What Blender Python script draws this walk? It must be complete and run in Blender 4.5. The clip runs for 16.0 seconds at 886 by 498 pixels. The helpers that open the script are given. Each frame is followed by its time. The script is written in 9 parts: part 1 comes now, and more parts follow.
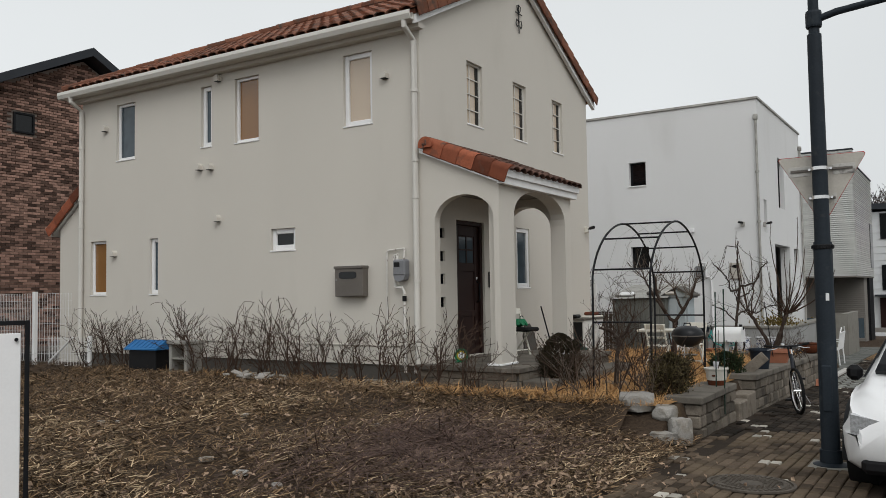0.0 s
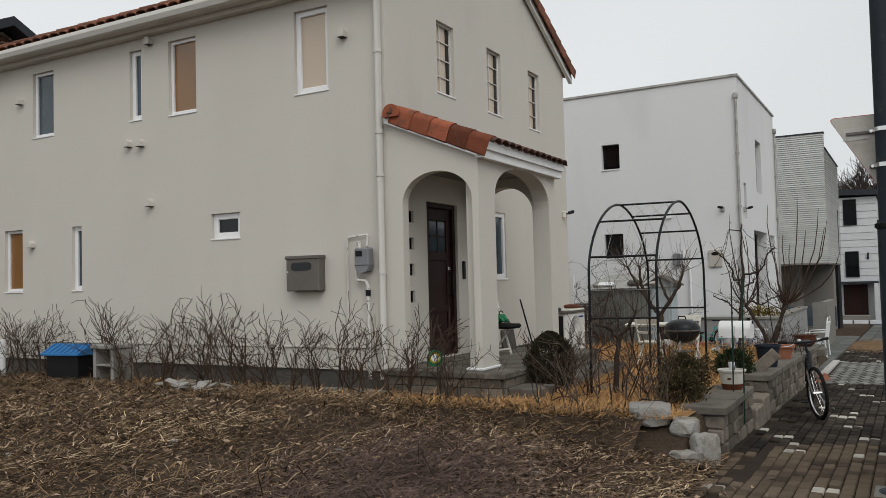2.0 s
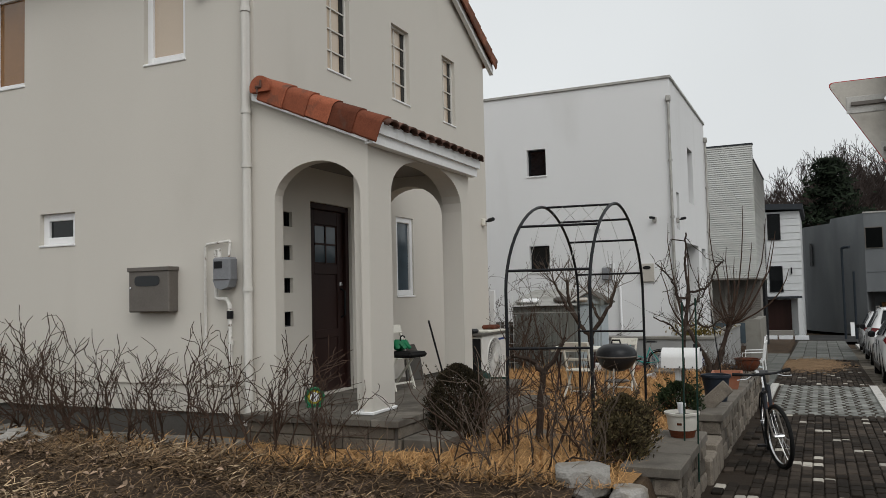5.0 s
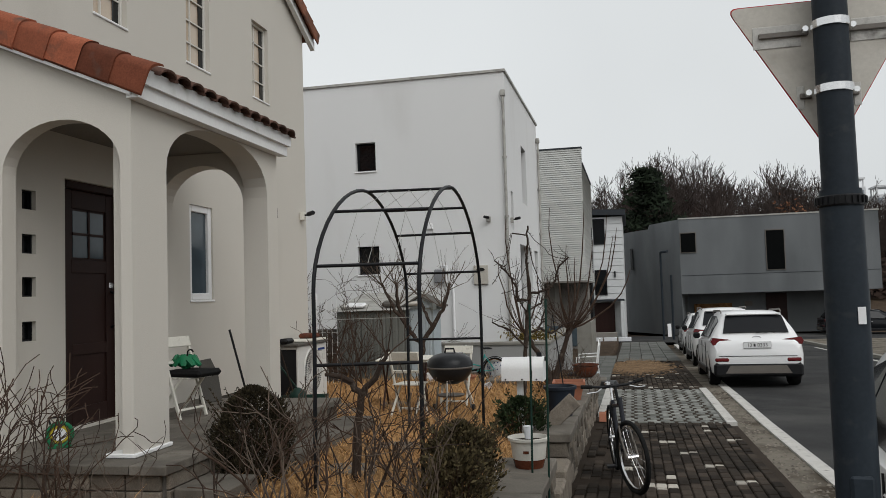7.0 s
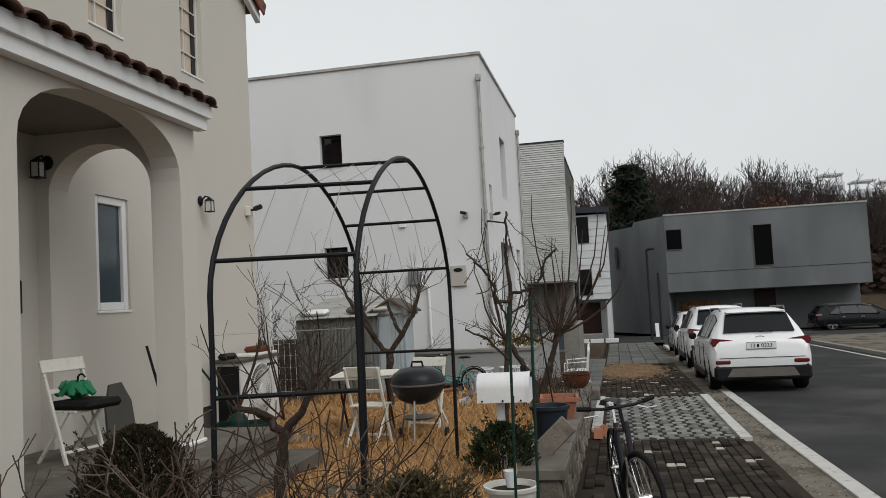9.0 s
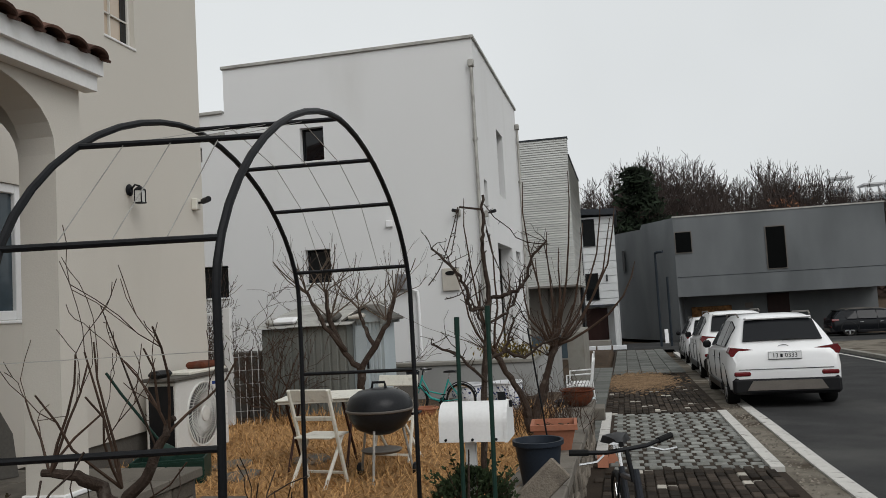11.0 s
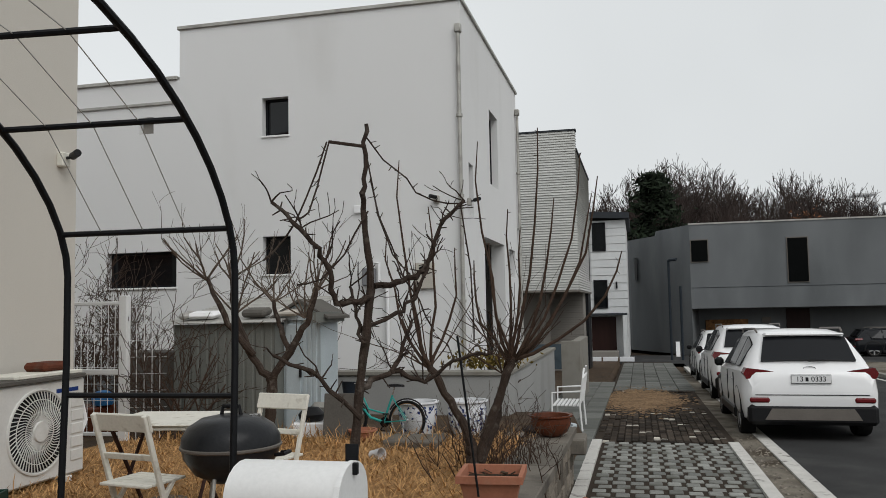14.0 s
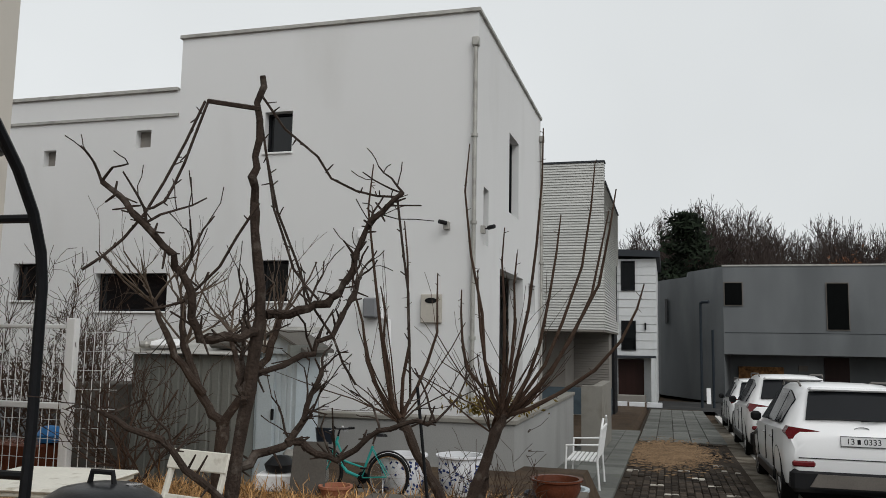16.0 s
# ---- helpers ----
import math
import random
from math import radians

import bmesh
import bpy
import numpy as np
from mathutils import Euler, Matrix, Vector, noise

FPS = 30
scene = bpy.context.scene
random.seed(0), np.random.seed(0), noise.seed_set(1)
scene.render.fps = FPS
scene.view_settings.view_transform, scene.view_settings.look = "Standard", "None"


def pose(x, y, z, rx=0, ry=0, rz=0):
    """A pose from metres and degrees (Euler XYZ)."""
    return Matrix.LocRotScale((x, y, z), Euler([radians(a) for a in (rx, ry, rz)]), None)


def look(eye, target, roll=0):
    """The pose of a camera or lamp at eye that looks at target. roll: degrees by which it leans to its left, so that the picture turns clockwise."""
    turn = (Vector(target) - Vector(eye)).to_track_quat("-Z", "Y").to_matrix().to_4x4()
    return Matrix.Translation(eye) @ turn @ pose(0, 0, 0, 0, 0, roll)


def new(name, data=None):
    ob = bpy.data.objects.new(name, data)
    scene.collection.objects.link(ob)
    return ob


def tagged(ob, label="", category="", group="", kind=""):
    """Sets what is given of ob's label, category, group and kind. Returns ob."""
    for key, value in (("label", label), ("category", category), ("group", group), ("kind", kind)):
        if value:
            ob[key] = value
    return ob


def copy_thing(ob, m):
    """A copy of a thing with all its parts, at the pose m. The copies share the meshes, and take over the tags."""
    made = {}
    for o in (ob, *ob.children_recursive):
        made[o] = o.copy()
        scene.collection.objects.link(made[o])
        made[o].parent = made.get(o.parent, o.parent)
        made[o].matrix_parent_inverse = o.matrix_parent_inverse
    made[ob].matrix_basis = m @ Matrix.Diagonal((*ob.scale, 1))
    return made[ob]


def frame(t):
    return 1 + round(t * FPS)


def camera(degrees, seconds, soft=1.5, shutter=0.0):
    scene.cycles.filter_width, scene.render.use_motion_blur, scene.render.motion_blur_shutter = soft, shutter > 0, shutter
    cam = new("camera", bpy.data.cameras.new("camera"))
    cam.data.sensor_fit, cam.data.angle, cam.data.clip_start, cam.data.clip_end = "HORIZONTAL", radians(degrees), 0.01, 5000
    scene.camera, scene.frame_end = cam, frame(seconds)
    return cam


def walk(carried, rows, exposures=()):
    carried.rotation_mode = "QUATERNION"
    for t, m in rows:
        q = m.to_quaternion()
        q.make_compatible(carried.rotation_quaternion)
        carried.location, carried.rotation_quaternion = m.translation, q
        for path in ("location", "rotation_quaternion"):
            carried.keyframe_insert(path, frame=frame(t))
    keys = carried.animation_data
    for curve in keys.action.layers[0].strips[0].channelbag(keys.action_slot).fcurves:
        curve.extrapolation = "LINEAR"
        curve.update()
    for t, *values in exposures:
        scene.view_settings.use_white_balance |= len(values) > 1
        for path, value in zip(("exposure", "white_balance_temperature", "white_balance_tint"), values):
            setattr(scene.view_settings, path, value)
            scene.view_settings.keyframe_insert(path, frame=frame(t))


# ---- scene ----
cam = camera(57.4, 16.0, soft=0.6)
ROWS = [  # seconds, eye, point looked at, roll
    (0.0, (0.046, 0.366, 1.608), (-1.041, 2.041, 1.714), -0.9),
    (0.5, (-0.233, 0.721, 1.592), (-1.328, 2.392, 1.675), -1.2),
    (1.0, (-0.46, 1.021, 1.574), (-1.558, 2.69, 1.654), -2.0),
    (1.5, (-0.707, 1.365, 1.585), (-1.759, 3.064, 1.669), -2.3),
    (2.0, (-1.004, 1.659, 1.631), (-1.999, 3.392, 1.713), -1.5),
    (2.5, (-1.163, 2.02, 1.671), (-2.12, 3.775, 1.755), -1.4),
    (3.0, (-1.299, 2.35, 1.672), (-2.269, 4.098, 1.758), -1.2),
    (5.5, (-1.731, 4.038, 1.686), (-2.449, 5.901, 1.812), -1.3),
    (6.0, (-1.868, 4.455, 1.672), (-2.431, 6.37, 1.807), -1.2),
    (6.5, (-1.934, 4.831, 1.637), (-2.407, 6.771, 1.755), -1.6),
    (7.0, (-1.99, 5.177, 1.644), (-2.441, 7.122, 1.756), -1.8),
    (7.5, (-2.077, 5.563, 1.648), (-2.535, 7.505, 1.784), -1.8),
    (8.0, (-2.089, 5.94, 1.641), (-2.552, 7.88, 1.79), -1.8),
    (8.5, (-2.146, 6.378, 1.613), (-2.604, 8.321, 1.738), -2.0),
    (9.0, (-2.159, 6.745, 1.62), (-2.568, 8.699, 1.74), -3.1),
    (11.5, (-2.129, 8.702, 1.595), (-2.57, 10.647, 1.744), -3.5),
    (12.0, (-2.055, 9.127, 1.581), (-2.549, 11.056, 1.765), -2.4),
    (12.5, (-2.021, 9.481, 1.556), (-2.532, 11.405, 1.746), -1.1),
    (13.0, (-1.967, 9.843, 1.541), (-2.484, 11.766, 1.728), -1.5),
    (13.5, (-1.897, 10.172, 1.535), (-2.433, 12.092, 1.688), -1.1),
    (14.0, (-1.899, 10.496, 1.524), (-2.363, 12.436, 1.668), -1.1),
    (14.5, (-1.876, 10.889, 1.514), (-2.314, 12.836, 1.637), -1.0),
    (15.0, (-1.91, 11.228, 1.501), (-2.402, 13.16, 1.655), 0.0),
    (15.5, (-1.942, 11.511, 1.522), (-2.467, 13.429, 1.735), -0.3),
    (16.0, (-1.873, 11.752, 1.553), (-2.406, 13.666, 1.782), 1.0),
]
walk(cam, [(t, look(eye, target, roll)) for t, eye, target, roll in ROWS], exposures=((0.0, 0.2), (16.0, 0.2)))

# ---- world and sun: bright overcast sky ----
world = bpy.data.worlds.new("overcast_sky")
scene.world = world
world.use_nodes = True
wn, wl = world.node_tree.nodes, world.node_tree.links
wn.clear()
sky = wn.new("ShaderNodeTexSky")
sky.sky_type = "NISHITA"
sky.sun_disc = False
sky.sun_elevation, sky.sun_rotation = radians(48), radians(150)
sky.air_density, sky.dust_density, sky.ozone_density = 1.0, 4.0, 1.0
veil = wn.new("ShaderNodeHueSaturation")
veil.inputs["Saturation"].default_value = 0.12
wl.new(sky.outputs["Color"], veil.inputs["Color"])
cloud_tex = wn.new("ShaderNodeTexNoise")
cloud_tex.inputs["Scale"].default_value = 1.3
cloud_tex.inputs["Detail"].default_value = 4
cloud_map = wn.new("ShaderNodeMapRange")
cloud_map.inputs["To Min"].default_value, cloud_map.inputs["To Max"].default_value = 5.85, 8.9
# the cloud thins towards the west and thickens to the east
where = wn.new("ShaderNodeTexCoord")
toward = wn.new("ShaderNodeVectorMath")
toward.operation = "DOT_PRODUCT"
toward.inputs[1].default_value = (-0.42, -0.10, 0.0)
wl.new(where.outputs["Generated"], toward.inputs[0])
wl.new(where.outputs["Generated"], cloud_tex.inputs["Vector"])
thick = wn.new("ShaderNodeMath")
thick.operation = "ADD"
wl.new(cloud_tex.outputs["Fac"], thick.inputs[0])
wl.new(toward.outputs["Value"], thick.inputs[1])
wl.new(thick.outputs[0], cloud_map.inputs["Value"])
cloud_col = wn.new("ShaderNodeMix")
cloud_col.data_type = "RGBA"
cloud_col.blend_type = "MULTIPLY"
cloud_col.inputs["Factor"].default_value = 1.0
cloud_col.inputs["A"].default_value = (0.945, 0.985, 1.0, 1)
wl.new(cloud_map.outputs["Result"], cloud_col.inputs["B"])
cover = wn.new("ShaderNodeMix")
cover.data_type = "RGBA"
cover.inputs["Factor"].default_value = 0.78
wl.new(veil.outputs["Color"], cover.inputs["A"])
wl.new(cloud_col.outputs["Result"], cover.inputs["B"])
sky_out = wn.new("ShaderNodeBackground")
sky_out.inputs["Strength"].default_value = 0.1
wl.new(cover.outputs["Result"], sky_out.inputs["Color"])
wl.new(sky_out.outputs["Background"], wn.new("ShaderNodeOutputWorld").inputs["Surface"])

sun = new("sun", bpy.data.lights.new("sun", "SUN"))
sun.data.energy, sun.data.angle, sun.data.color = 0.9, radians(40), (1.0, 0.99, 0.98)
sun.matrix_basis = look((9, -8, 12), (0, 0, 0))

# ---- materials ----
def surface(name, color, rough=0.8, metal=0.0, vary=0.12, scale=3.0, fine=60.0, bump=0.15, depth=0.004, piece=0.0, stain=None, spec=0.18, streak=0.0):
    """A painted or mineral surface: broad blotches, fine grain and relief at real size."""
    m = bpy.data.materials.new(name)
    m.use_nodes = True
    n, l = m.node_tree.nodes, m.node_tree.links
    b = n["Principled BSDF"]
    b.inputs["Roughness"].default_value, b.inputs["Metallic"].default_value = rough, metal
    b.inputs["Specular IOR Level"].default_value = spec
    geo = n.new("ShaderNodeNewGeometry")
    broad, grain = n.new("ShaderNodeTexNoise"), n.new("ShaderNodeTexNoise")
    broad.inputs["Scale"].default_value, broad.inputs["Detail"].default_value = scale, 6
    grain.inputs["Scale"].default_value, grain.inputs["Detail"].default_value = fine, 3
    place = geo.outputs["Position"]
    if streak:
        stretch = n.new("ShaderNodeVectorMath")
        stretch.operation = "MULTIPLY"
        stretch.inputs[1].default_value = (1, 1, streak)
        l.new(place, stretch.inputs[0])
        place = stretch.outputs[0]
    l.new(place, broad.inputs["Vector"])
    l.new(geo.outputs["Position"], grain.inputs["Vector"])
    both = n.new("ShaderNodeMath")
    both.operation = "ADD"
    l.new(broad.outputs["Fac"], both.inputs[0])
    l.new(grain.outputs["Fac"], both.inputs[1])
    tone = n.new("ShaderNodeMapRange")
    tone.inputs["From Min"].default_value, tone.inputs["From Max"].default_value = 0.6, 1.4
    tone.inputs["To Min"].default_value, tone.inputs["To Max"].default_value = 1 - vary, 1 + vary
    l.new(both.outputs[0], tone.inputs["Value"])
    fac = tone.outputs["Result"]
    if piece:
        info = n.new("ShaderNodeObjectInfo")
        isl = n.new("ShaderNodeNewGeometry")
        mix = n.new("ShaderNodeMath")
        mix.operation = "ADD"
        l.new(info.outputs["Random"], mix.inputs[0])
        l.new(isl.outputs["Random Per Island"], mix.inputs[1])
        wrap = n.new("ShaderNodeMath")
        wrap.operation = "FRACT"
        l.new(mix.outputs[0], wrap.inputs[0])
        span = n.new("ShaderNodeMapRange")
        span.inputs["To Min"].default_value, span.inputs["To Max"].default_value = 1 - piece, 1 + piece
        l.new(wrap.outputs[0], span.inputs["Value"])
        mul = n.new("ShaderNodeMath")
        mul.operation = "MULTIPLY"
        l.new(fac, mul.inputs[0])
        l.new(span.outputs["Result"], mul.inputs[1])
        fac = mul.outputs[0]
    col = n.new("ShaderNodeMix")
    col.data_type, col.blend_type = "RGBA", "MULTIPLY"
    col.inputs["Factor"].default_value = 1.0
    col.inputs["A"].default_value = (*color, 1)
    l.new(fac, col.inputs["B"])
    shade = col.outputs["Result"]
    if stain:
        tint, lo, hi, size = stain
        spots = n.new("ShaderNodeTexNoise")
        spots.inputs["Scale"].default_value, spots.inputs["Detail"].default_value = size, 8
        l.new(place, spots.inputs["Vector"])
        cut = n.new("ShaderNodeMapRange")
        cut.inputs["From Min"].default_value, cut.inputs["From Max"].default_value = lo, hi
        l.new(spots.outputs["Fac"], cut.inputs["Value"])
        over = n.new("ShaderNodeMix")
        over.data_type = "RGBA"
        l.new(cut.outputs["Result"], over.inputs["Factor"])
        l.new(shade, over.inputs["A"])
        over.inputs["B"].default_value = (*tint, 1)
        shade = over.outputs["Result"]
    l.new(shade, b.inputs["Base Color"])
    if bump:
        rel = n.new("ShaderNodeBump")
        rel.inputs["Strength"].default_value, rel.inputs["Distance"].default_value = bump, depth
        l.new(both.outputs[0], rel.inputs["Height"])
        l.new(rel.outputs["Normal"], b.inputs["Normal"])
    return m


def pane_glass(name, tint, rough=0.03):
    """A window pane with a dark room or a blind close behind it: glossy coat on a dark ground."""
    m = surface(name, tint, rough, vary=0.25, scale=1.2, fine=5, bump=0.02, spec=0.35)
    return m


STUCCO = surface("cream_stucco", (0.585, 0.553, 0.497), 0.93, vary=0.045, scale=0.7, fine=110, bump=0.35, depth=0.003, stain=((0.51, 0.48, 0.425), 0.60, 0.85, 0.9), streak=0.35)
WHITE_STUCCO = surface("white_stucco", (0.70, 0.70, 0.695), 0.92, vary=0.035, scale=0.5, fine=90, bump=0.3, depth=0.003, stain=((0.61, 0.605, 0.59), 0.58, 0.9, 0.8), streak=0.3)
PLINTH = surface("grey_plinth", (0.10, 0.093, 0.083), 0.9, vary=0.2, scale=2, fine=60)
WHITE_PAINT = surface("white_paint", (0.78, 0.78, 0.77), 0.5, vary=0.05, scale=4, fine=40, bump=0.05, stain=((0.6, 0.59, 0.55), 0.62, 0.8, 5))
CREAM_PVC = surface("cream_painted_pipe", (0.60, 0.58, 0.535), 0.5, vary=0.06, bump=0.02)
PVC = surface("white_pvc", (0.80, 0.80, 0.80), 0.35, vary=0.03, bump=0.02)
TERRACOTTA = surface("terracotta_tile", (0.22, 0.068, 0.036), 0.85, vary=0.3, scale=9, fine=70, piece=0.6, stain=((0.10, 0.06, 0.045), 0.56, 0.75, 7))
ROOF_TILE = surface("weathered_roof_tile", (0.19, 0.078, 0.047), 0.85, vary=0.25, scale=9, fine=70, piece=0.4, stain=((0.07, 0.05, 0.04), 0.5, 0.7, 6))
MOSS_TILE = surface("blackened_roof_tile", (0.10, 0.055, 0.042), 0.9, vary=0.4, scale=12, fine=70, piece=0.4)
GLASS_DARK = pane_glass("dark_pane", (0.006, 0.007, 0.008))
DARK_ROOM = surface("unlit_room_pane", (0.003, 0.0035, 0.0035), 0.35, vary=0.2, bump=0.0, spec=0.04)
GLASS_BLUE = pane_glass("blue_grey_pane", (0.06, 0.08, 0.095))
BLIND_BROWN = surface("brown_blind_behind_pane", (0.23, 0.11, 0.035), 0.12, vary=0.15, scale=2, spec=0.7, bump=0.0)
BLIND_CREAM = surface("cream_blind_behind_pane", (0.52, 0.42, 0.32), 0.15, vary=0.06, scale=2, spec=0.7, bump=0.0)
DOOR_WOOD = surface("dark_brown_door", (0.024, 0.010, 0.008), 0.5, vary=0.3, scale=6, fine=90, bump=0.1, streak=0.1)
STEEL_GREY = surface("brushed_grey_steel", (0.15, 0.135, 0.12), 0.5, metal=0.3, vary=0.15, scale=5)
CHROME = surface("bright_metal", (0.7, 0.7, 0.7), 0.22, metal=1.0, vary=0.05, bump=0.02)
BLACK_METAL = surface("black_painted_metal", (0.007, 0.0075, 0.009), 0.5, vary=0.3, scale=20, bump=0.1)
BLACK_PLASTIC = surface("black_plastic", (0.010, 0.010, 0.011), 0.45, vary=0.2, scale=10, bump=0.05)
RUBBER = surface("black_rubber", (0.009, 0.009, 0.009), 0.8, vary=0.3, scale=30)
POLE_PAINT = surface("slate_painted_steel", (0.017, 0.023, 0.030), 0.55, vary=0.22, scale=6, fine=50, bump=0.08, stain=((0.045, 0.05, 0.052), 0.6, 0.8, 9))
ASPHALT = surface("asphalt", (0.040, 0.040, 0.040), 0.95, vary=0.35, scale=1.2, fine=150, bump=0.5, depth=0.006, spec=0.08, stain=((0.07, 0.069, 0.066), 0.5, 0.68, 0.5))
CONCRETE = surface("concrete", (0.23, 0.22, 0.195), 0.9, vary=0.2, scale=2.5, fine=80, bump=0.3, stain=((0.15, 0.135, 0.11), 0.52, 0.75, 2.5))
LINE_PAINT = surface("worn_white_line", (0.50, 0.485, 0.455), 0.85, vary=0.15, scale=6, fine=90, stain=((0.16, 0.15, 0.14), 0.60, 0.72, 8))
PAVER = surface("dark_paving_brick", (0.043, 0.034, 0.027), 0.9, vary=0.35, scale=6, fine=90, spec=0.08, piece=0.6, bump=0.35, stain=((0.018, 0.015, 0.012), 0.46, 0.66, 1.3))
PAVER_SOILED = surface("soil_stained_paving_brick", (0.088, 0.066, 0.048), 0.92, vary=0.35, scale=5, fine=90, spec=0.08, piece=0.5, bump=0.35, stain=((0.13, 0.098, 0.068), 0.46, 0.62, 1.1))
PAVER_PALE = surface("pale_paving_block", (0.42, 0.39, 0.34), 0.85, vary=0.2, scale=8, fine=90, piece=0.25, bump=0.3, stain=((0.2, 0.18, 0.15), 0.58, 0.8, 4))
PAVER_GREY = surface("grey_green_paving_block", (0.125, 0.128, 0.118), 0.88, vary=0.2, scale=8, fine=90, piece=0.25, bump=0.3, stain=((0.1, 0.1, 0.08), 0.55, 0.8, 4))
JOINT = surface("soil_joint", (0.032, 0.023, 0.016), 0.97, vary=0.35, scale=3, fine=60, bump=0.5, depth=0.006)
SOIL = surface("field_soil", (0.058, 0.040, 0.027), 0.97, vary=0.45, scale=2.2, fine=35, bump=0.9, depth=0.02, stain=((0.085, 0.058, 0.034), 0.5, 0.68, 3.0))
LAWN_SOIL = surface("dormant_lawn", (0.29, 0.165, 0.07), 0.97, vary=0.35, scale=2.5, fine=45, bump=0.8, depth=0.015, stain=((0.21, 0.12, 0.055), 0.53, 0.72, 2.0))
GRANITE = surface("split_granite", (0.165, 0.142, 0.115), 0.9, vary=0.35, scale=6, fine=90, piece=0.5, bump=0.6, depth=0.012, stain=((0.10, 0.085, 0.07), 0.5, 0.7, 6))
CAPSTONE = surface("grey_capstone", (0.145, 0.130, 0.110), 0.88, vary=0.2, scale=4, fine=80, piece=0.18, bump=0.3, stain=((0.075, 0.066, 0.056), 0.52, 0.72, 3))
PALE_ROCK = surface("pale_rock", (0.33, 0.315, 0.29), 0.9, vary=0.25, scale=5, fine=60, piece=0.15, bump=0.7, depth=0.015, stain=((0.2, 0.17, 0.13), 0.52, 0.7, 5))
BRICK = surface("mixed_red_brick", (0.22, 0.135, 0.105), 0.9, vary=0.3, scale=9, fine=60, piece=0.75, bump=0.4)
MORTAR = surface("mortar", (0.22, 0.185, 0.16), 0.95, vary=0.2)
SLATE = surface("dark_slate_metal", (0.032, 0.036, 0.042), 0.6, vary=0.2)
SIDING = surface("grey_white_siding", (0.50, 0.50, 0.475), 0.8, vary=0.12, scale=1.5, fine=40, piece=0.08)
SIDING_WHITE = surface("white_board_siding", (0.56, 0.57, 0.57), 0.7, vary=0.08, piece=0.06)
EXPOSED = surface("fair_faced_concrete", (0.150, 0.158, 0.163), 0.85, vary=0.25, scale=0.5, fine=30, bump=0.2, stain=((0.108, 0.115, 0.119), 0.46, 0.64, 0.35), streak=0.35)
# render darkened for overhangs and recesses; the shade is part of the colour
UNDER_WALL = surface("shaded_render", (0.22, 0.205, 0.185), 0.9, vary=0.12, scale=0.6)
BARK = surface("grey_brown_bark", (0.045, 0.032, 0.025), 0.95, vary=0.4, scale=25, fine=120, bump=0.8, depth=0.008, stain=((0.12, 0.10, 0.085), 0.58, 0.72, 14))
TWIG = surface("shrub_twig", (0.060, 0.038, 0.027), 0.9, vary=0.35, scale=20, bump=0.2)
TWIG_GREY = surface("pale_twig", (0.105, 0.08, 0.062), 0.9, vary=0.3, scale=20, bump=0.2)
STRAW = surface("dry_straw", (0.205, 0.135, 0.076), 0.9, vary=0.25, scale=1.5, fine=40, piece=0.55, bump=0.0)
STRAW_GREY = surface("grey_dead_stalks", (0.066, 0.045, 0.029), 0.92, vary=0.3, scale=1.5, fine=40, piece=0.6, bump=0.0)
LAWN_STRAW = surface("orange_dormant_grass", (0.42, 0.245, 0.105), 0.92, vary=0.25, scale=1.2, fine=30, piece=0.45, bump=0.0)
PURPLE_TWIG = surface("purple_brown_brush", (0.10, 0.066, 0.055), 0.9, vary=0.3, piece=0.5, bump=0.0)
THUJA = surface("dull_evergreen", (0.030, 0.024, 0.013), 0.95, vary=0.4, scale=12, piece=0.6, bump=0.0)
BOX_LEAF = surface("bronzed_box_leaf", (0.066, 0.052, 0.025), 0.8, vary=0.4, scale=10, piece=0.7, bump=0.0)
PINE = surface("pine_needles", (0.010, 0.016, 0.008), 0.9, vary=0.4, scale=2, piece=0.5, bump=0.0)
CAR_WHITE = surface("white_car_paint", (0.80, 0.80, 0.80), 0.18, vary=0.02, bump=0.0, spec=0.6)
CAR_BLACK = surface("black_car_paint", (0.008, 0.009, 0.011), 0.12, vary=0.05, bump=0.0, spec=0.3)
CAR_GLASS = surface("tinted_car_glass", (0.012, 0.013, 0.015), 0.05, vary=0.1, bump=0.0, spec=0.2)
LAMP_RED = surface("red_lamp_lens", (0.12, 0.008, 0.010), 0.12, vary=0.2, scale=30, bump=0.05, spec=0.6)
LAMP_CLEAR = surface("clear_lamp_lens", (0.50, 0.52, 0.54), 0.08, metal=0.5, vary=0.35, scale=30, bump=0.1)
ALLOY = surface("alloy_rim", (0.42, 0.42, 0.43), 0.35, metal=0.9, vary=0.1)
PLATE_WHITE = surface("number_plate", (0.72, 0.72, 0.72), 0.4, vary=0.03, bump=0.0)
INK = surface("black_ink", (0.012, 0.012, 0.015), 0.6, vary=0.05, bump=0.0)
INK_BLUE = surface("blue_ink", (0.012, 0.035, 0.16), 0.6, vary=0.05, bump=0.0)
FURNITURE_WHITE = surface("white_slat_paint", (0.66, 0.64, 0.57), 0.6, vary=0.1, scale=5, stain=((0.42, 0.38, 0.31), 0.6, 0.75, 12))
RUST_BROWN = surface("brown_table_leg", (0.045, 0.022, 0.018), 0.6)
GREEN_PLASTIC = surface("green_plastic", (0.015, 0.16, 0.07), 0.45, vary=0.15)
DARK_GREEN = surface("dark_green_stake", (0.012, 0.035, 0.026), 0.5, vary=0.15)
TEAL = surface("teal_bicycle_paint", (0.03, 0.30, 0.27), 0.35, vary=0.1)
YELLOW = surface("yellow_plastic", (0.45, 0.36, 0.03), 0.5)
BLUE_PLASTIC = surface("blue_plastic_lid", (0.03, 0.15, 0.36), 0.45, vary=0.2, scale=6)
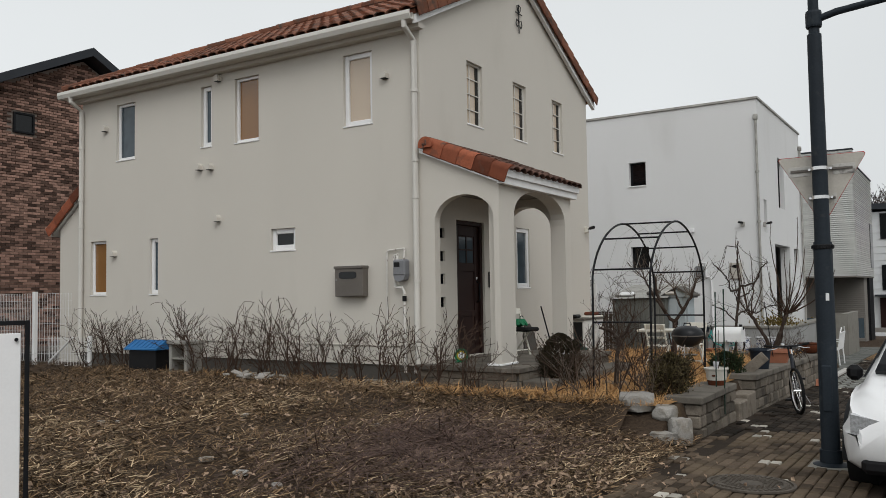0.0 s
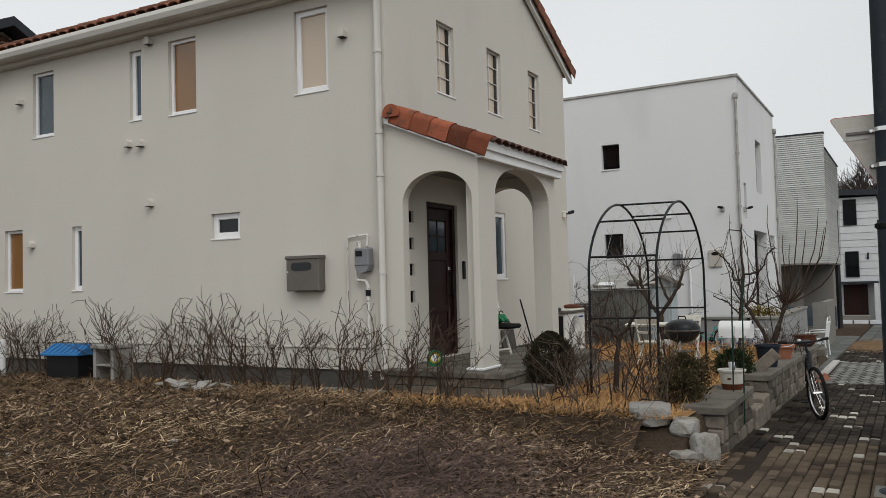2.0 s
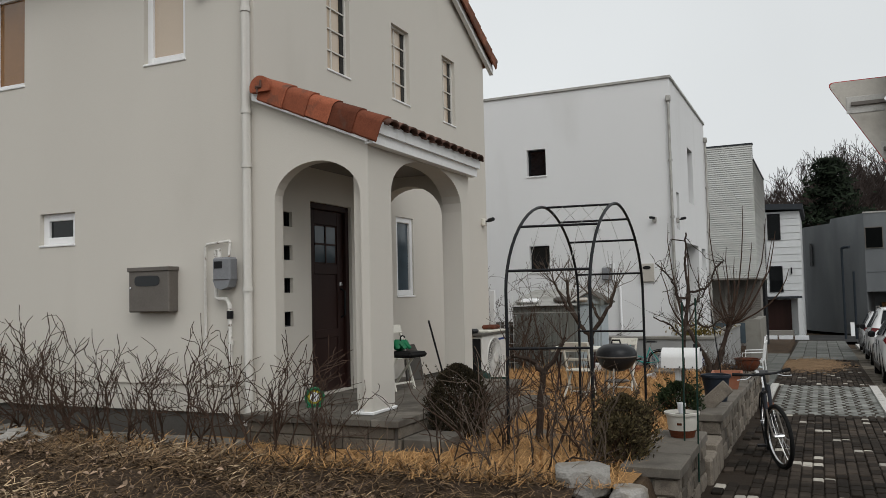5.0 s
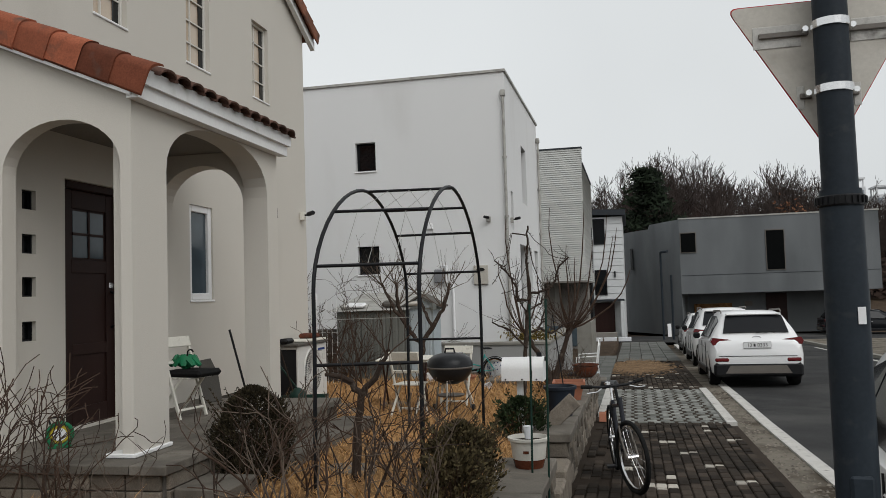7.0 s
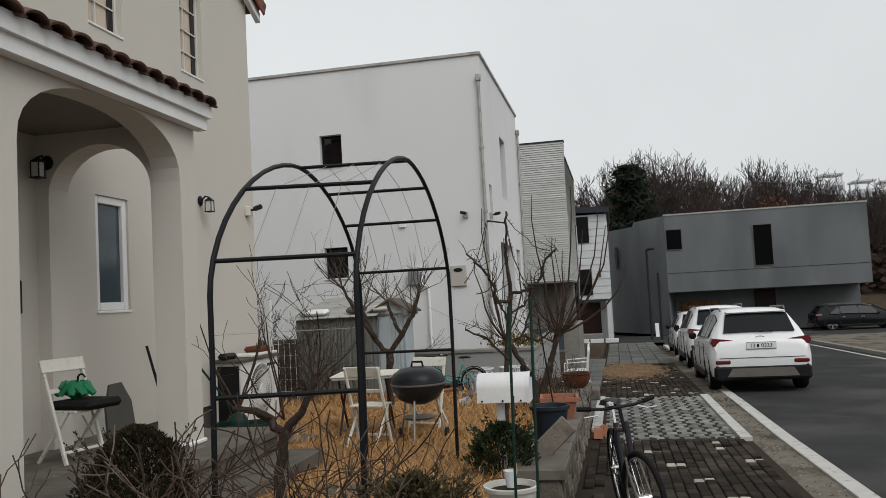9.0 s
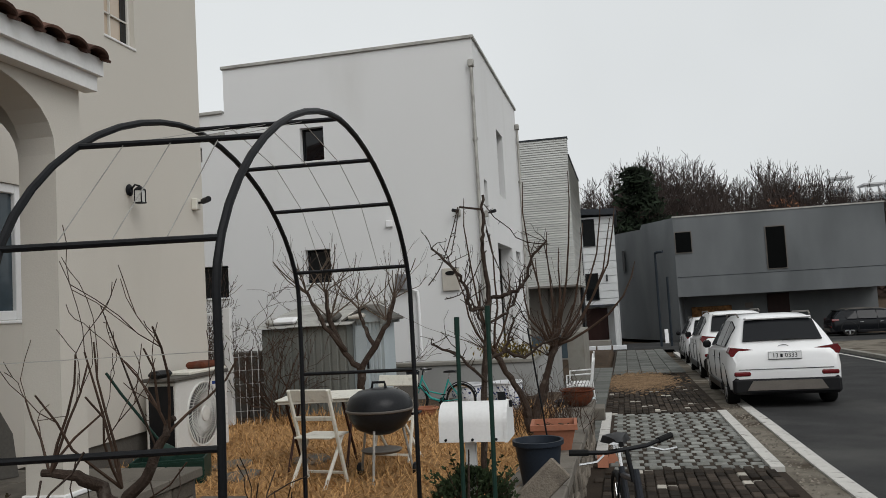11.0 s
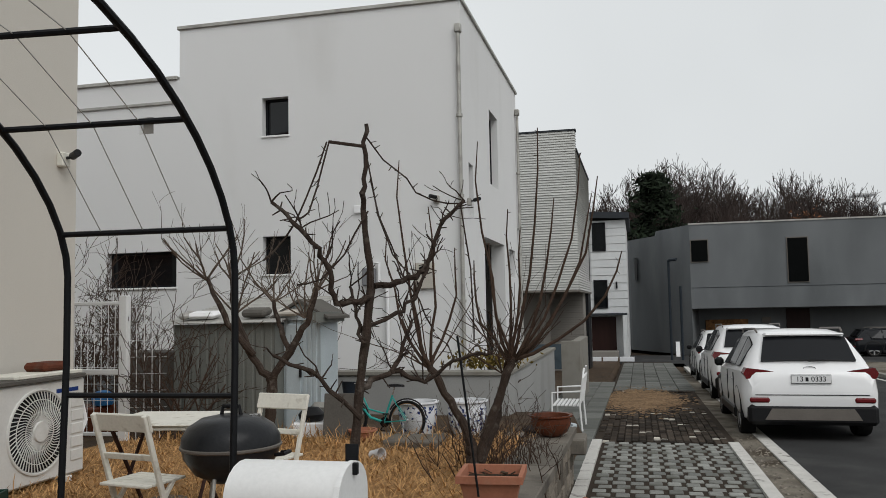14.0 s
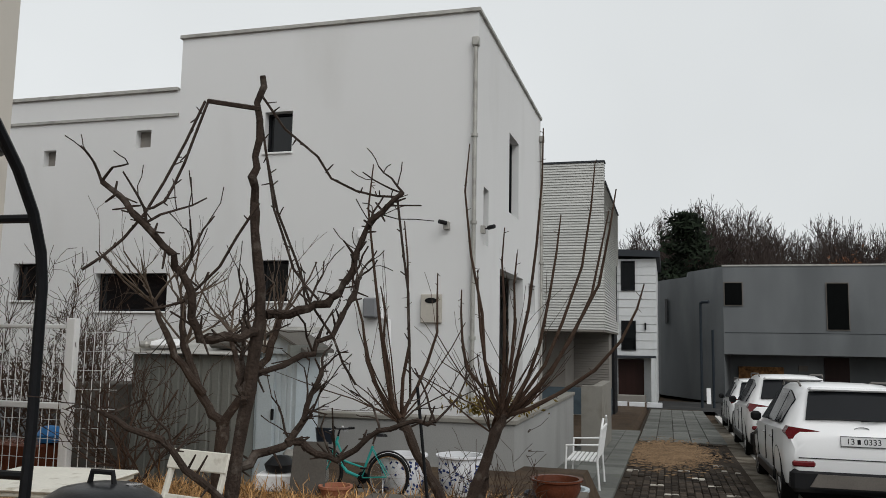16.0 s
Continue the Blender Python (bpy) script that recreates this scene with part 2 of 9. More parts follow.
TERRA_POT = surface("terracotta_pot", (0.34, 0.14, 0.085), 0.75, vary=0.15, scale=8, stain=((0.28, 0.15, 0.10), 0.55, 0.75, 8))
GLAZE_BROWN = surface("brown_glazed_pot", (0.11, 0.035, 0.018), 0.22, vary=0.3, scale=8)
DARK_POT = surface("dark_blue_pot", (0.018, 0.024, 0.034), 0.5, vary=0.2)
CREAM_POT = surface("cream_pot", (0.62, 0.60, 0.54), 0.4, vary=0.08)
AC_WHITE = surface("air_conditioner_shell", (0.62, 0.61, 0.58), 0.5, vary=0.06, stain=((0.48, 0.46, 0.42), 0.58, 0.8, 4))
SHED_GREY = surface("grey_green_shed_steel", (0.155, 0.16, 0.145), 0.6, vary=0.15, scale=2)
SHED_PALE = surface("pale_blue_shed_door", (0.42, 0.47, 0.49), 0.5, vary=0.1, scale=2)
SADDLE_BROWN = surface("brown_saddle", (0.16, 0.07, 0.03), 0.6)
BIKE_PAINT = surface("dark_bicycle_paint", (0.02, 0.022, 0.028), 0.35)
PORCELAIN = surface("white_glaze", (0.70, 0.71, 0.73), 0.25, vary=0.05)
COBALT = surface("cobalt_glaze", (0.03, 0.05, 0.15), 0.25, vary=0.2)
ZINC = surface("galvanised_steel", (0.40, 0.39, 0.36), 0.5, metal=0.5, vary=0.2, scale=5, stain=((0.28, 0.27, 0.25), 0.5, 0.7, 4))
FENCE_WHITE = surface("white_fence_paint", (0.72, 0.72, 0.71), 0.5, vary=0.06)
YELLOW_LEAF = surface("yellow_green_leaf", (0.12, 0.085, 0.02), 0.8, piece=0.5, bump=0.0)
GREEN_LEAF = surface("green_leaf", (0.022, 0.035, 0.014), 0.8, piece=0.4, bump=0.0)
CRUSHED = surface("crushed_gravel", (0.165, 0.147, 0.12), 0.95, vary=0.3, scale=5, fine=90, bump=0.4, depth=0.005, spec=0.1, stain=((0.055, 0.043, 0.031), 0.46, 0.66, 1.6))
IRON = surface("cast_iron", (0.10, 0.085, 0.07), 0.7, metal=0.3, vary=0.3, scale=12)

# ---- mesh tools ----
class Shape:
    """Gathers points and faces for one mesh."""
    def __init__(self):
        self.v, self.f, self.k = [], [], []

    def add(self, pts, faces, m=None, k=0):
        o = len(self.v)
        self.v += [tuple(m @ Vector(p)) for p in pts] if m is not None else [tuple(p) for p in pts]
        self.f += [tuple(i + o for i in f) for f in faces]
        self.k += [k] * len(faces)
        return self

    def quad(self, a, b, c, d, k=0):
        return self.add((a, b, c, d), ((0, 1, 2, 3),), None, k)

    def box(self, x0, x1, y0, y1, z0, z1, bev=0.0, m=None, k=0):
        x0, x1, y0, y1, z0, z1 = min(x0, x1), max(x0, x1), min(y0, y1), max(y0, y1), min(z0, z1), max(z0, z1)
        if not bev:
            p = [(x, y, z) for x in (x0, x1) for y in (y0, y1) for z in (z0, z1)]
            return self.add(p, ((0, 1, 3, 2), (4, 6, 7, 5), (0, 4, 5, 1), (2, 3, 7, 6), (0, 2, 6, 4), (1, 5, 7, 3)), m, k)
        bev = min(bev, (x1 - x0) * 0.45, (y1 - y0) * 0.45, (z1 - z0) * 0.45)
        p, idx = [], {}
        for i, x in enumerate((x0, x1)):
            for j, y in enumerate((y0, y1)):
                for n, z in enumerate((z0, z1)):
                    ix, iy, iz = (bev if i == 0 else -bev), (bev if j == 0 else -bev), (bev if n == 0 else -bev)
                    for a, q in enumerate(((x, y + iy, z + iz), (x + ix, y, z + iz), (x + ix, y + iy, z))):
                        idx[i, j, n, a] = len(p)
                        p.append(q)
        f = []
        for s in (0, 1):
            f += [tuple(idx[s, j, n, 0] for j, n in ((0, 0), (0, 1), (1, 1), (1, 0))), tuple(idx[i, s, n, 1] for i, n in ((0, 0), (1, 0), (1, 1), (0, 1))),
                  tuple(idx[i, j, s, 2] for i, j in ((0, 0), (0, 1), (1, 1), (1, 0)))]
        for s in (0, 1):
            for r in (0, 1):
                f += [(idx[s, r, 0, 0], idx[s, r, 1, 0], idx[s, r, 1, 1], idx[s, r, 0, 1]), (idx[s, 0, r, 0], idx[s, 1, r, 0], idx[s, 1, r, 2], idx[s, 0, r, 2]),
                      (idx[0, s, r, 1], idx[1, s, r, 1], idx[1, s, r, 2], idx[0, s, r, 2])]
                f += [(idx[s, r, n, 0], idx[s, r, n, 1], idx[s, r, n, 2]) for n in (0, 1)]
        return self.add(p, f, m, k)

    def tube(self, pts, r, n=6, m=None, k=0, closed=False):
        """A round bar along points; r is one radius or one for each point."""
        pts = [Vector(p) for p in pts]
        rs = r if isinstance(r, (list, tuple)) else [r] * len(pts)
        ring, faces, side = [], [], None
        for i, p in enumerate(pts):
            if closed:
                d = pts[(i + 1) % len(pts)] - pts[i - 1]
            else:
                d = pts[min(i + 1, len(pts) - 1)] - pts[max(i - 1, 0)]
            d = d.normalized() if d.length > 1e-9 else Vector((0, 0, 1))
            if side is None:
                side = d.orthogonal().normalized()
            side = side - d * side.dot(d)
            side = side.normalized() if side.length > 1e-6 else d.orthogonal().normalized()
            up = d.cross(side)
            ring += [p + (side * math.cos(2 * math.pi * j / n) + up * math.sin(2 * math.pi * j / n)) * rs[i] for j in range(n)]
        last = len(pts) if closed else len(pts) - 1
        for i in range(last):
            a, b = i * n, ((i + 1) % len(pts)) * n
            faces += [(a + j, a + (j + 1) % n, b + (j + 1) % n, b + j) for j in range(n)]
        if not closed:
            faces += [tuple(range(n - 1, -1, -1)), tuple((len(pts) - 1) * n + j for j in range(n))]
        return self.add(ring, faces, m, k)

    def lathe(self, prof, n=24, m=None, k=0):
        """A turned body from (radius, height) pairs."""
        p, f = [], []
        for r, z in prof:
            p += [(r * math.cos(2 * math.pi * j / n), r * math.sin(2 * math.pi * j / n), z) for j in range(n)]
        for i in range(len(prof) - 1):
            f += [(i * n + j, i * n + (j + 1) % n, (i + 1) * n + (j + 1) % n, (i + 1) * n + j) for j in range(n)]
        f += [tuple(range(n - 1, -1, -1)), tuple((len(prof) - 1) * n + j for j in range(n))]
        return self.add(p, f, m, k)

    def prism(self, poly, axis, a, b, k=0):
        """A flat outline pushed from a to b along an axis; the outline is in the other two axes."""
        def at(u, v, w):
            return {"x": (w, u, v), "y": (u, w, v), "z": (u, v, w)}[axis]
        n = len(poly)
        p = [at(u, v, a) for u, v in poly] + [at(u, v, b) for u, v in poly]
        f = [tuple(range(n)), tuple(range(2 * n - 1, n - 1, -1))] + [(i, i + n, (i + 1) % n + n, (i + 1) % n) for i in range(n)]
        return self.add(p, f, None, k)

    def mesh(self, name, *mats, smooth=False):
        me = bpy.data.meshes.new(name)
        me.from_pydata(self.v, [], self.f)
        for mt in mats:
            me.materials.append(mt)
        if len(mats) > 1:
            me.polygons.foreach_set("material_index", self.k)
        if smooth:
            me.polygons.foreach_set("use_smooth", [True] * len(me.polygons))
        b = bmesh.new()
        b.from_mesh(me)
        bmesh.ops.recalc_face_normals(b, faces=b.faces)
        b.to_mesh(me)
        b.free()
        if smooth:
            me.set_sharp_from_angle(angle=radians(40))
        me.update()
        return me


def thing(name, label, category, group="", kind="", at=None):
    ob = new(name)
    ob.empty_display_size = 0.1
    if at is not None:
        ob.matrix_basis = at if isinstance(at, Matrix) else Matrix.Translation(at)
    return tagged(ob, label, category, group, kind)


def part(name, shape, material, parent=None, label="", smooth=False):
    """One mesh object under a thing; its points are in the thing's own space."""
    mats = material if isinstance(material, tuple) else (material,)
    ob = new(name, shape.mesh(name, *mats, smooth=smooth) if isinstance(shape, Shape) else shape)
    if parent is not None:
        ob.parent = parent
    if label:
        ob["label"] = label
    return ob


def solid(name, shape, material, label, category, group="", kind="", smooth=False, at=None):
    ob = part(name, shape, material, None, "", smooth)
    if at is not None:
        ob.matrix_basis = at if isinstance(at, Matrix) else Matrix.Translation(at)
    return tagged(ob, label, category, group, kind)


def sub(name, shape, material, parent, label="", smooth=False):
    return part(name, shape, material, parent, label, smooth)


def holed_wall(s, axis, c0, c1, u0, u1, v0, v1, holes, k=0):
    """A wall slab between planes c0 and c1 with square openings (ua, ub, va, vb) that go through it."""
    def at(c, u, v):
        return (c, u, v) if axis == "x" else (u, c, v)
    us = sorted({u0, u1, *[h[0] for h in holes], *[h[1] for h in holes]})
    vs = sorted({v0, v1, *[h[2] for h in holes], *[h[3] for h in holes]})
    us, vs = [u for u in us if u0 <= u <= u1], [v for v in vs if v0 <= v <= v1]
    for ua, ub in zip(us, us[1:]):
        for va, vb in zip(vs, vs[1:]):
            cu, cv = (ua + ub) / 2, (va + vb) / 2
            if any(h[0] < cu < h[1] and h[2] < cv < h[3] for h in holes):
                continue
            for c in (c0, c1):
                s.quad(at(c, ua, va), at(c, ub, va), at(c, ub, vb), at(c, ua, vb), k)
    for ua, ub, va, vb in [*holes, (u0, u1, v0, v1)]:
        for a, b in (((ua, va), (ub, va)), ((ub, va), (ub, vb)), ((ub, vb), (ua, vb)), ((ua, vb), (ua, va))):
            s.quad(at(c0, *a), at(c0, *b), at(c1, *b), at(c1, *a), k)
    return s


def arch_wall(s, axis, c0, c1, u0, u1, v0, top, ua, ub, spring, crown, power=2.0, steps=18, k=0):
    """A wall slab with one arched opening; top(u) is its upper edge."""
    def at(c, u, v):
        return (c, u, v) if axis == "x" else (u, c, v)
    mid, half = (ua + ub) / 2, (ub - ua) / 2
    def low(u):
        return spring + (crown - spring) * max(0.0, 1 - abs((u - mid) / half) ** power) ** (1 / power)
    for a, b in ((u0, ua), (ub, u1)):
        for c in (c0, c1):
            s.quad(at(c, a, v0), at(c, b, v0), at(c, b, top(b)), at(c, a, top(a)), k)
        s.quad(at(c0, a, top(a)), at(c0, b, top(b)), at(c1, b, top(b)), at(c1, a, top(a)), k)
    for e, z1 in ((u0, top(u0)), (u1, top(u1)), (ua, spring), (ub, spring)):
        s.quad(at(c0, e, v0), at(c1, e, v0), at(c1, e, z1), at(c0, e, z1), k)
    us = [mid - half * math.cos(math.pi * i / steps) for i in range(steps + 1)]
    for a, b in zip(us, us[1:]):
        for c in (c0, c1):
            s.quad(at(c, a, low(a)), at(c, b, low(b)), at(c, b, top(b)), at(c, a, top(a)), k)
        s.quad(at(c0, a, low(a)), at(c0, b, low(b)), at(c1, b, low(b)), at(c1, a, low(a)), k)
        s.quad(at(c0, a, top(a)), at(c0, b, top(b)), at(c1, b, top(b)), at(c1, a, top(a)), k)
    return s


def ramp(table, y):
    for (y0, z0), (y1, z1) in zip(table, table[1:]):
        if y <= y1:
            return z0 + (z1 - z0) * max(0.0, (y - y0) / (y1 - y0))
    return table[-1][1]


def street(y):
    """Height of the sloping pavement along the street."""
    return ramp(((-30, 0.10), (3, 0.03), (9, -0.10), (13, -0.19), (18, -0.35), (22, -0.43), (30, -0.62), (40, -0.85), (52, -1.12), (70, -1.25)), y)


def field(x, y):
    """Height of the overgrown plot, which rises from the pavement to the house."""
    rise = min(1.0, max(0.0, (-2.55 - x) / 4.0))
    up = min(1.0, max(0.0, (y + 3.0) / 11.0))
    return street(min(y, 8)) * (1 - rise) + rise * (0.05 + 0.26 * up) + 0.05 * noise.noise(Vector((x * 0.8, y * 0.8, 0))) * min(1.0, max(0.0, (-2.6 - x) * 2))

# ---- ground, pavement and road ----
def lawn(y):
    return ramp(((8, 0.26), (12, 0.25), (16, 0.17), (19, 0.12), (22, 0.02), (26, -0.3)), y)


def ground_z(x, y):
    if x < -2.75 and y < 9.4:
        return field(x, y) - 0.02
    if -16.5 < x < -2.75 and y < 22.5:
        return lawn(y) if x > -15 else 0.28
    if x < -2.75:
        return street(y) + 0.02
    if y < 60:
        return street(y) - 0.22
    return -1.5 + min(1.0, max(0.0, (y - 70) / 60)) * 6.5 * min(1.0, max(0.0, (x + 60) / 50))


gx = [-900, -400, -150, -60, -35, -25, *np.arange(-20, -2.9, 0.6).tolist(), -2.86, -2.64, -2.0, -1.0, 0, 2, 4, 6, 9, 14, 20, 30, 45, 70, 120, 300, 900]
gy = [-900, -300, -80, -30, -12, *np.arange(-6, 24, 0.6).tolist(), 26, 30, 35, 40, 45, 52, 60, 70, 85, 100, 130, 180, 300, 900, 3000]
s = Shape()
s.add([(x, y, ground_z(x, y)) for y in gy for x in gx], [(j * len(gx) + i, j * len(gx) + i + 1, (j + 1) * len(gx) + i + 1, (j + 1) * len(gx) + i) for j in range(len(gy) - 1) for i in range(len(gx) - 1)])
solid("ground", s, SOIL, "bare brown winter soil of the plot and the land around", "ground", kind="structure", smooth=True)

# the dormant garden lawn lies a little above the soil
lx, ly = np.arange(-7.4, -2.89, 0.3).tolist(), np.arange(9.4, 18.7, 0.3).tolist()
s = Shape()
s.add([(x, y, lawn(y) + 0.015 + 0.02 * noise.noise(Vector((x, y, 3))) + 0.01) for y in ly for x in lx], [(j * len(lx) + i, j * len(lx) + i + 1, (j + 1) * len(lx) + i + 1, (j + 1) * len(lx) + i) for j in range(len(ly) - 1) for i in range(len(lx) - 1)])
solid("lawn", s, LAWN_SOIL, "dormant orange-brown garden lawn beside the cream house", "lawn", kind="structure", smooth=True)


def strip(s, x0, x1, ys, dz, thick=0.08, k=0):
    """A slab that follows the slope of the street."""
    for a, b in zip(ys, ys[1:]):
        za, zb = street(a) + dz, street(b) + dz
        p = [(x0, a, za - thick), (x1, a, za - thick), (x1, a, za), (x0, a, za), (x0, b, zb - thick), (x1, b, zb - thick), (x1, b, zb), (x0, b, zb)]
        s.add(p, ((0, 1, 2, 3), (4, 7, 6, 5), (3, 2, 6, 7), (0, 3, 7, 4), (1, 5, 6, 2)), None, k)
    return s


SLOPE = [-30, 3, 6, 9, 13, 18, 22, 30, 40]
s = strip(Shape(), -2.66, -0.62, [*SLOPE, 47], -0.02, 0.2)
solid("pavement", s, JOINT, "soil bed of the block-paved footpath", "pavement", kind="structure")
PAVEMENT = bpy.data.objects["pavement"]
s = strip(Shape(), -0.62, -0.08, SLOPE, -0.06, 0.15)
solid("gutter", s, CRUSHED, "crumbling concrete gutter strip with gravel along the road", "gutter", kind="structure")
s = strip(Shape(), -0.06, 5.3, [*SLOPE, 47], -0.075, 0.14)
s.add([(-14, 47.0, street(47) - 0.075), (40, 47.0, street(47) - 0.075), (40, 55.0, -1.22), (-14, 55.0, -1.22)], ((0, 1, 2, 3),))
solid("road", s, ASPHALT, "worn patched grey asphalt road sloping away", "road", kind="structure")
s = Shape()
for a, b in ((-20, 3), (3, 9), (9, 13), (13, 18), (18, 22.2)):
    strip(s, -0.24, -0.07, [a, b], -0.038, 0.1)
strip(s, -0.24, -0.07, [22.2, 30, 40, 44], -0.045, 0.1)
solid("road_edge_line", s, LINE_PAINT, "worn white painted concrete edge of the road", "road line", kind="structure")
s = strip(Shape(), 4.95, 5.05, [10, 13, 18, 22, 30, 40], -0.068, 0.02)
solid("road_edge_line", s, LINE_PAINT, "faded white line on the asphalt", "road line", kind="structure")
s = strip(Shape(), 5.3, 5.5, [-20, 3, 9, 13, 18, 22, 30, 40, 46], 0.03, 0.2)
solid("kerb", s, CONCRETE, "grey concrete kerb on the other side of the road", "kerb", kind="structure")
s = strip(Shape(), 5.5, 30, [-20, 3, 9, 13, 18, 22, 30, 40, 46], 0.015, 0.2)
solid("far_pavement", s, CRUSHED, "rough gravel ground across the road", "pavement", kind="structure")

solid("driveway_bed", strip(Shape(), -2.47, -0.76, [17.36, 18, 19, 20, 21, 22.4], -0.004, 0.03), JOINT, "dark soil between the driveway blocks", "pavement", kind="structure")
# concrete edging of the driveway crossing
for x0, x1, ya, yb in ((-0.76, -0.62, 17.4, 22.45), (-2.61, -2.47, 18.4, 22.5)):
    s = Shape()
    n = 4
    for i in range(n):
        strip(s, x0, x1, [ya + (yb - ya) * i / n + 0.01, ya + (yb - ya) * (i + 1) / n - 0.01], 0.035, 0.12)
    solid("kerb", s, LINE_PAINT, "flush pale concrete edging stone of the driveway crossing", "kerb", kind="structure")

# ---- the cream house ----
HX, HY, HB, HL = -6.74, 10.25, 16.85, -15.0     # street wall, side wall, far wall, rear end
# the house stands one degree off the line of the street
ASKEW = Matrix.Translation((HX, HY, 0)) @ Matrix.Rotation(radians(1.0), 4, "Z") @ Matrix.Translation((-HX, -HY, 0))
house = thing("house", "two-storey cream stucco house with terracotta tiled roof and arched porch", "house", at=ASKEW)


def window(parent, axis, c, inward, u0, u1, v0, v1, glass, frame=0.055, deep=0.05, bars=(), mat=PVC, sill=True, label=""):
    """A framed window set into an opening; child panes, glazing bars and sill."""
    def slab(s, a, b, ua, ub, va, vb, bev=0.0):
        ca, cb = c + inward * a, c + inward * b
        return s.box(ca, cb, ua, ub, va, vb, bev) if axis == "x" else s.box(ua, ub, ca, cb, va, vb, bev)
    s = Shape()
    f = frame
    slab(s, deep, deep + 0.07, u0, u0 + f, v0, v1, 0.006)
    slab(s, deep, deep + 0.07, u1 - f, u1, v0, v1, 0.006)
    slab(s, deep, deep + 0.07, u0 + f, u1 - f, v0, v0 + f, 0.006)
    slab(s, deep, deep + 0.07, u0 + f, u1 - f, v1 - f, v1, 0.006)
    w = part("window", s, mat, parent, label)
    sub("pane", slab(Shape(), deep + 0.035, deep + 0.05, u0 + f, u1 - f, v0 + f, v1 - f), glass, w)
    for ax, pos, lo, hi in bars:
        b = Shape()
        if ax == "v":
            slab(b, deep + 0.012, deep + 0.034, pos - 0.008, pos + 0.008, lo, hi)
        else:
            slab(b, deep + 0.012, deep + 0.033, lo, hi, pos - 0.008, pos + 0.008)
        sub("glazing_bar", b, mat, w)
    if sill:
        sub("sill", slab(Shape(), -0.014, deep, u0 - 0.012, u1 + 0.012, v0 - 0.028, v0 - 0.002, 0.006), WHITE_PAINT, w)
    return w


SIDE_WINDOWS = (  # x from, x to, z from, z to, pane, frame
    (-13.90, -13.35, 4.28, 5.38, GLASS_BLUE, 0.05), (-11.49, -11.22, 4.29, 5.38, GLASS_BLUE, 0.075), (-10.63, -10.06, 4.27, 5.40, BLIND_BROWN, 0.05),
    (-8.20, -7.63, 4.26, 5.40, BLIND_CREAM, 0.075), (-14.70, -14.20, 1.66, 2.72, BLIND_BROWN, 0.05), (-12.90, -12.66, 1.66, 2.70, GLASS_BLUE, 0.07),
    (-9.79, -9.24, 2.35, 2.71, GLASS_DARK, 0.085))
FRONT_WINDOWS = ((11.66, 12.19), (13.33, 13.87), (15.04, 15.55))
SQUARES = (2.44, 2.08, 1.73, 1.37)
DOOR = (11.25, 12.15, 0.58, 2.76)
PORCH_WIN = (13.35, 13.88, 1.67, 2.75)

s = Shape()
holed_wall(s, "y", HY, HY + 0.25, HL, HX, 0.52, 5.78, [w[:4] for w in SIDE_WINDOWS])
part("wall", s, STUCCO, house, "cream stucco side wall")
s = Shape()
holes = [(a, b, 4.38, 5.43) for a, b in FRONT_WINDOWS] + [DOOR, PORCH_WIN] + [(10.73, 10.89, z, z + 0.16) for z in SQUARES]
holed_wall(s, "x", HX, HX - 0.25, HY + 0.25, HB - 0.25, 0.52, 5.78, holes)
RIDGE_Y, RIDGE_Z, EAVE_Z = (HY + HB) / 2, 7.46, 5.84
s.prism([(HY, 5.78), (HB, 5.78), (RIDGE_Y, RIDGE_Z)], "x", HX, HX - 0.25)
part("wall", s, STUCCO, house, "cream stucco gable wall")
s = Shape()
s.box(HL, HX, HB - 0.25, HB, 0.52, 5.78)
s.box(HL, HL + 0.25, HY + 0.25, HB - 0.25, 0.52, 5.78)
part("wall", s, STUCCO, house)
s = Shape()
s.box(HL + 0.03, HX - 0.03, HY + 0.03, HB - 0.03, 0.0, 0.52)
part("plinth", s, PLINTH, house, "grey rendered plinth")
part("ledge", Shape().box(HL, HX - 0.01, HY - 0.02, HY + 0.02, 0.80, 0.825, 0.005), STUCCO, house)
part("floor_slab", Shape().box(HL + 0.3, HX - 0.3, HY + 0.3, HB - 0.3, 0.52, 0.6), CONCRETE, house)
for w in SIDE_WINDOWS:
    window(house, "y", HY, 1, *w[:4], w[4], frame=w[5])
for a, b in FRONT_WINDOWS:
    bars = [("v", (a + b) / 2 - 0.07, 4.42, 5.39)] + [("h", 4.38 + 1.05 * q, a + 0.03, b - 0.03) for q in (0.25, 0.5, 0.75)]
    w = window(house, "x", HX, -1, a, b, 4.38, 5.43, BLIND_CREAM, frame=0.032, bars=bars, mat=CREAM_PVC)
    sub("side_pane", Shape().box(HX - 0.075, HX - 0.083, b - 0.125, b - 0.032, 4.415, 5.395), GLASS_DARK, w, "dark uncurtained strip of the pane")
window(house, "x", HX, -1, *PORCH_WIN, GLASS_BLUE, frame=0.075, deep=0.02)
for z in SQUARES:
    window(house, "x", HX, -1, 10.73, 10.89, z, z + 0.16, GLASS_DARK, frame=0.012, deep=0.035, mat=BLACK_METAL, sill=False)

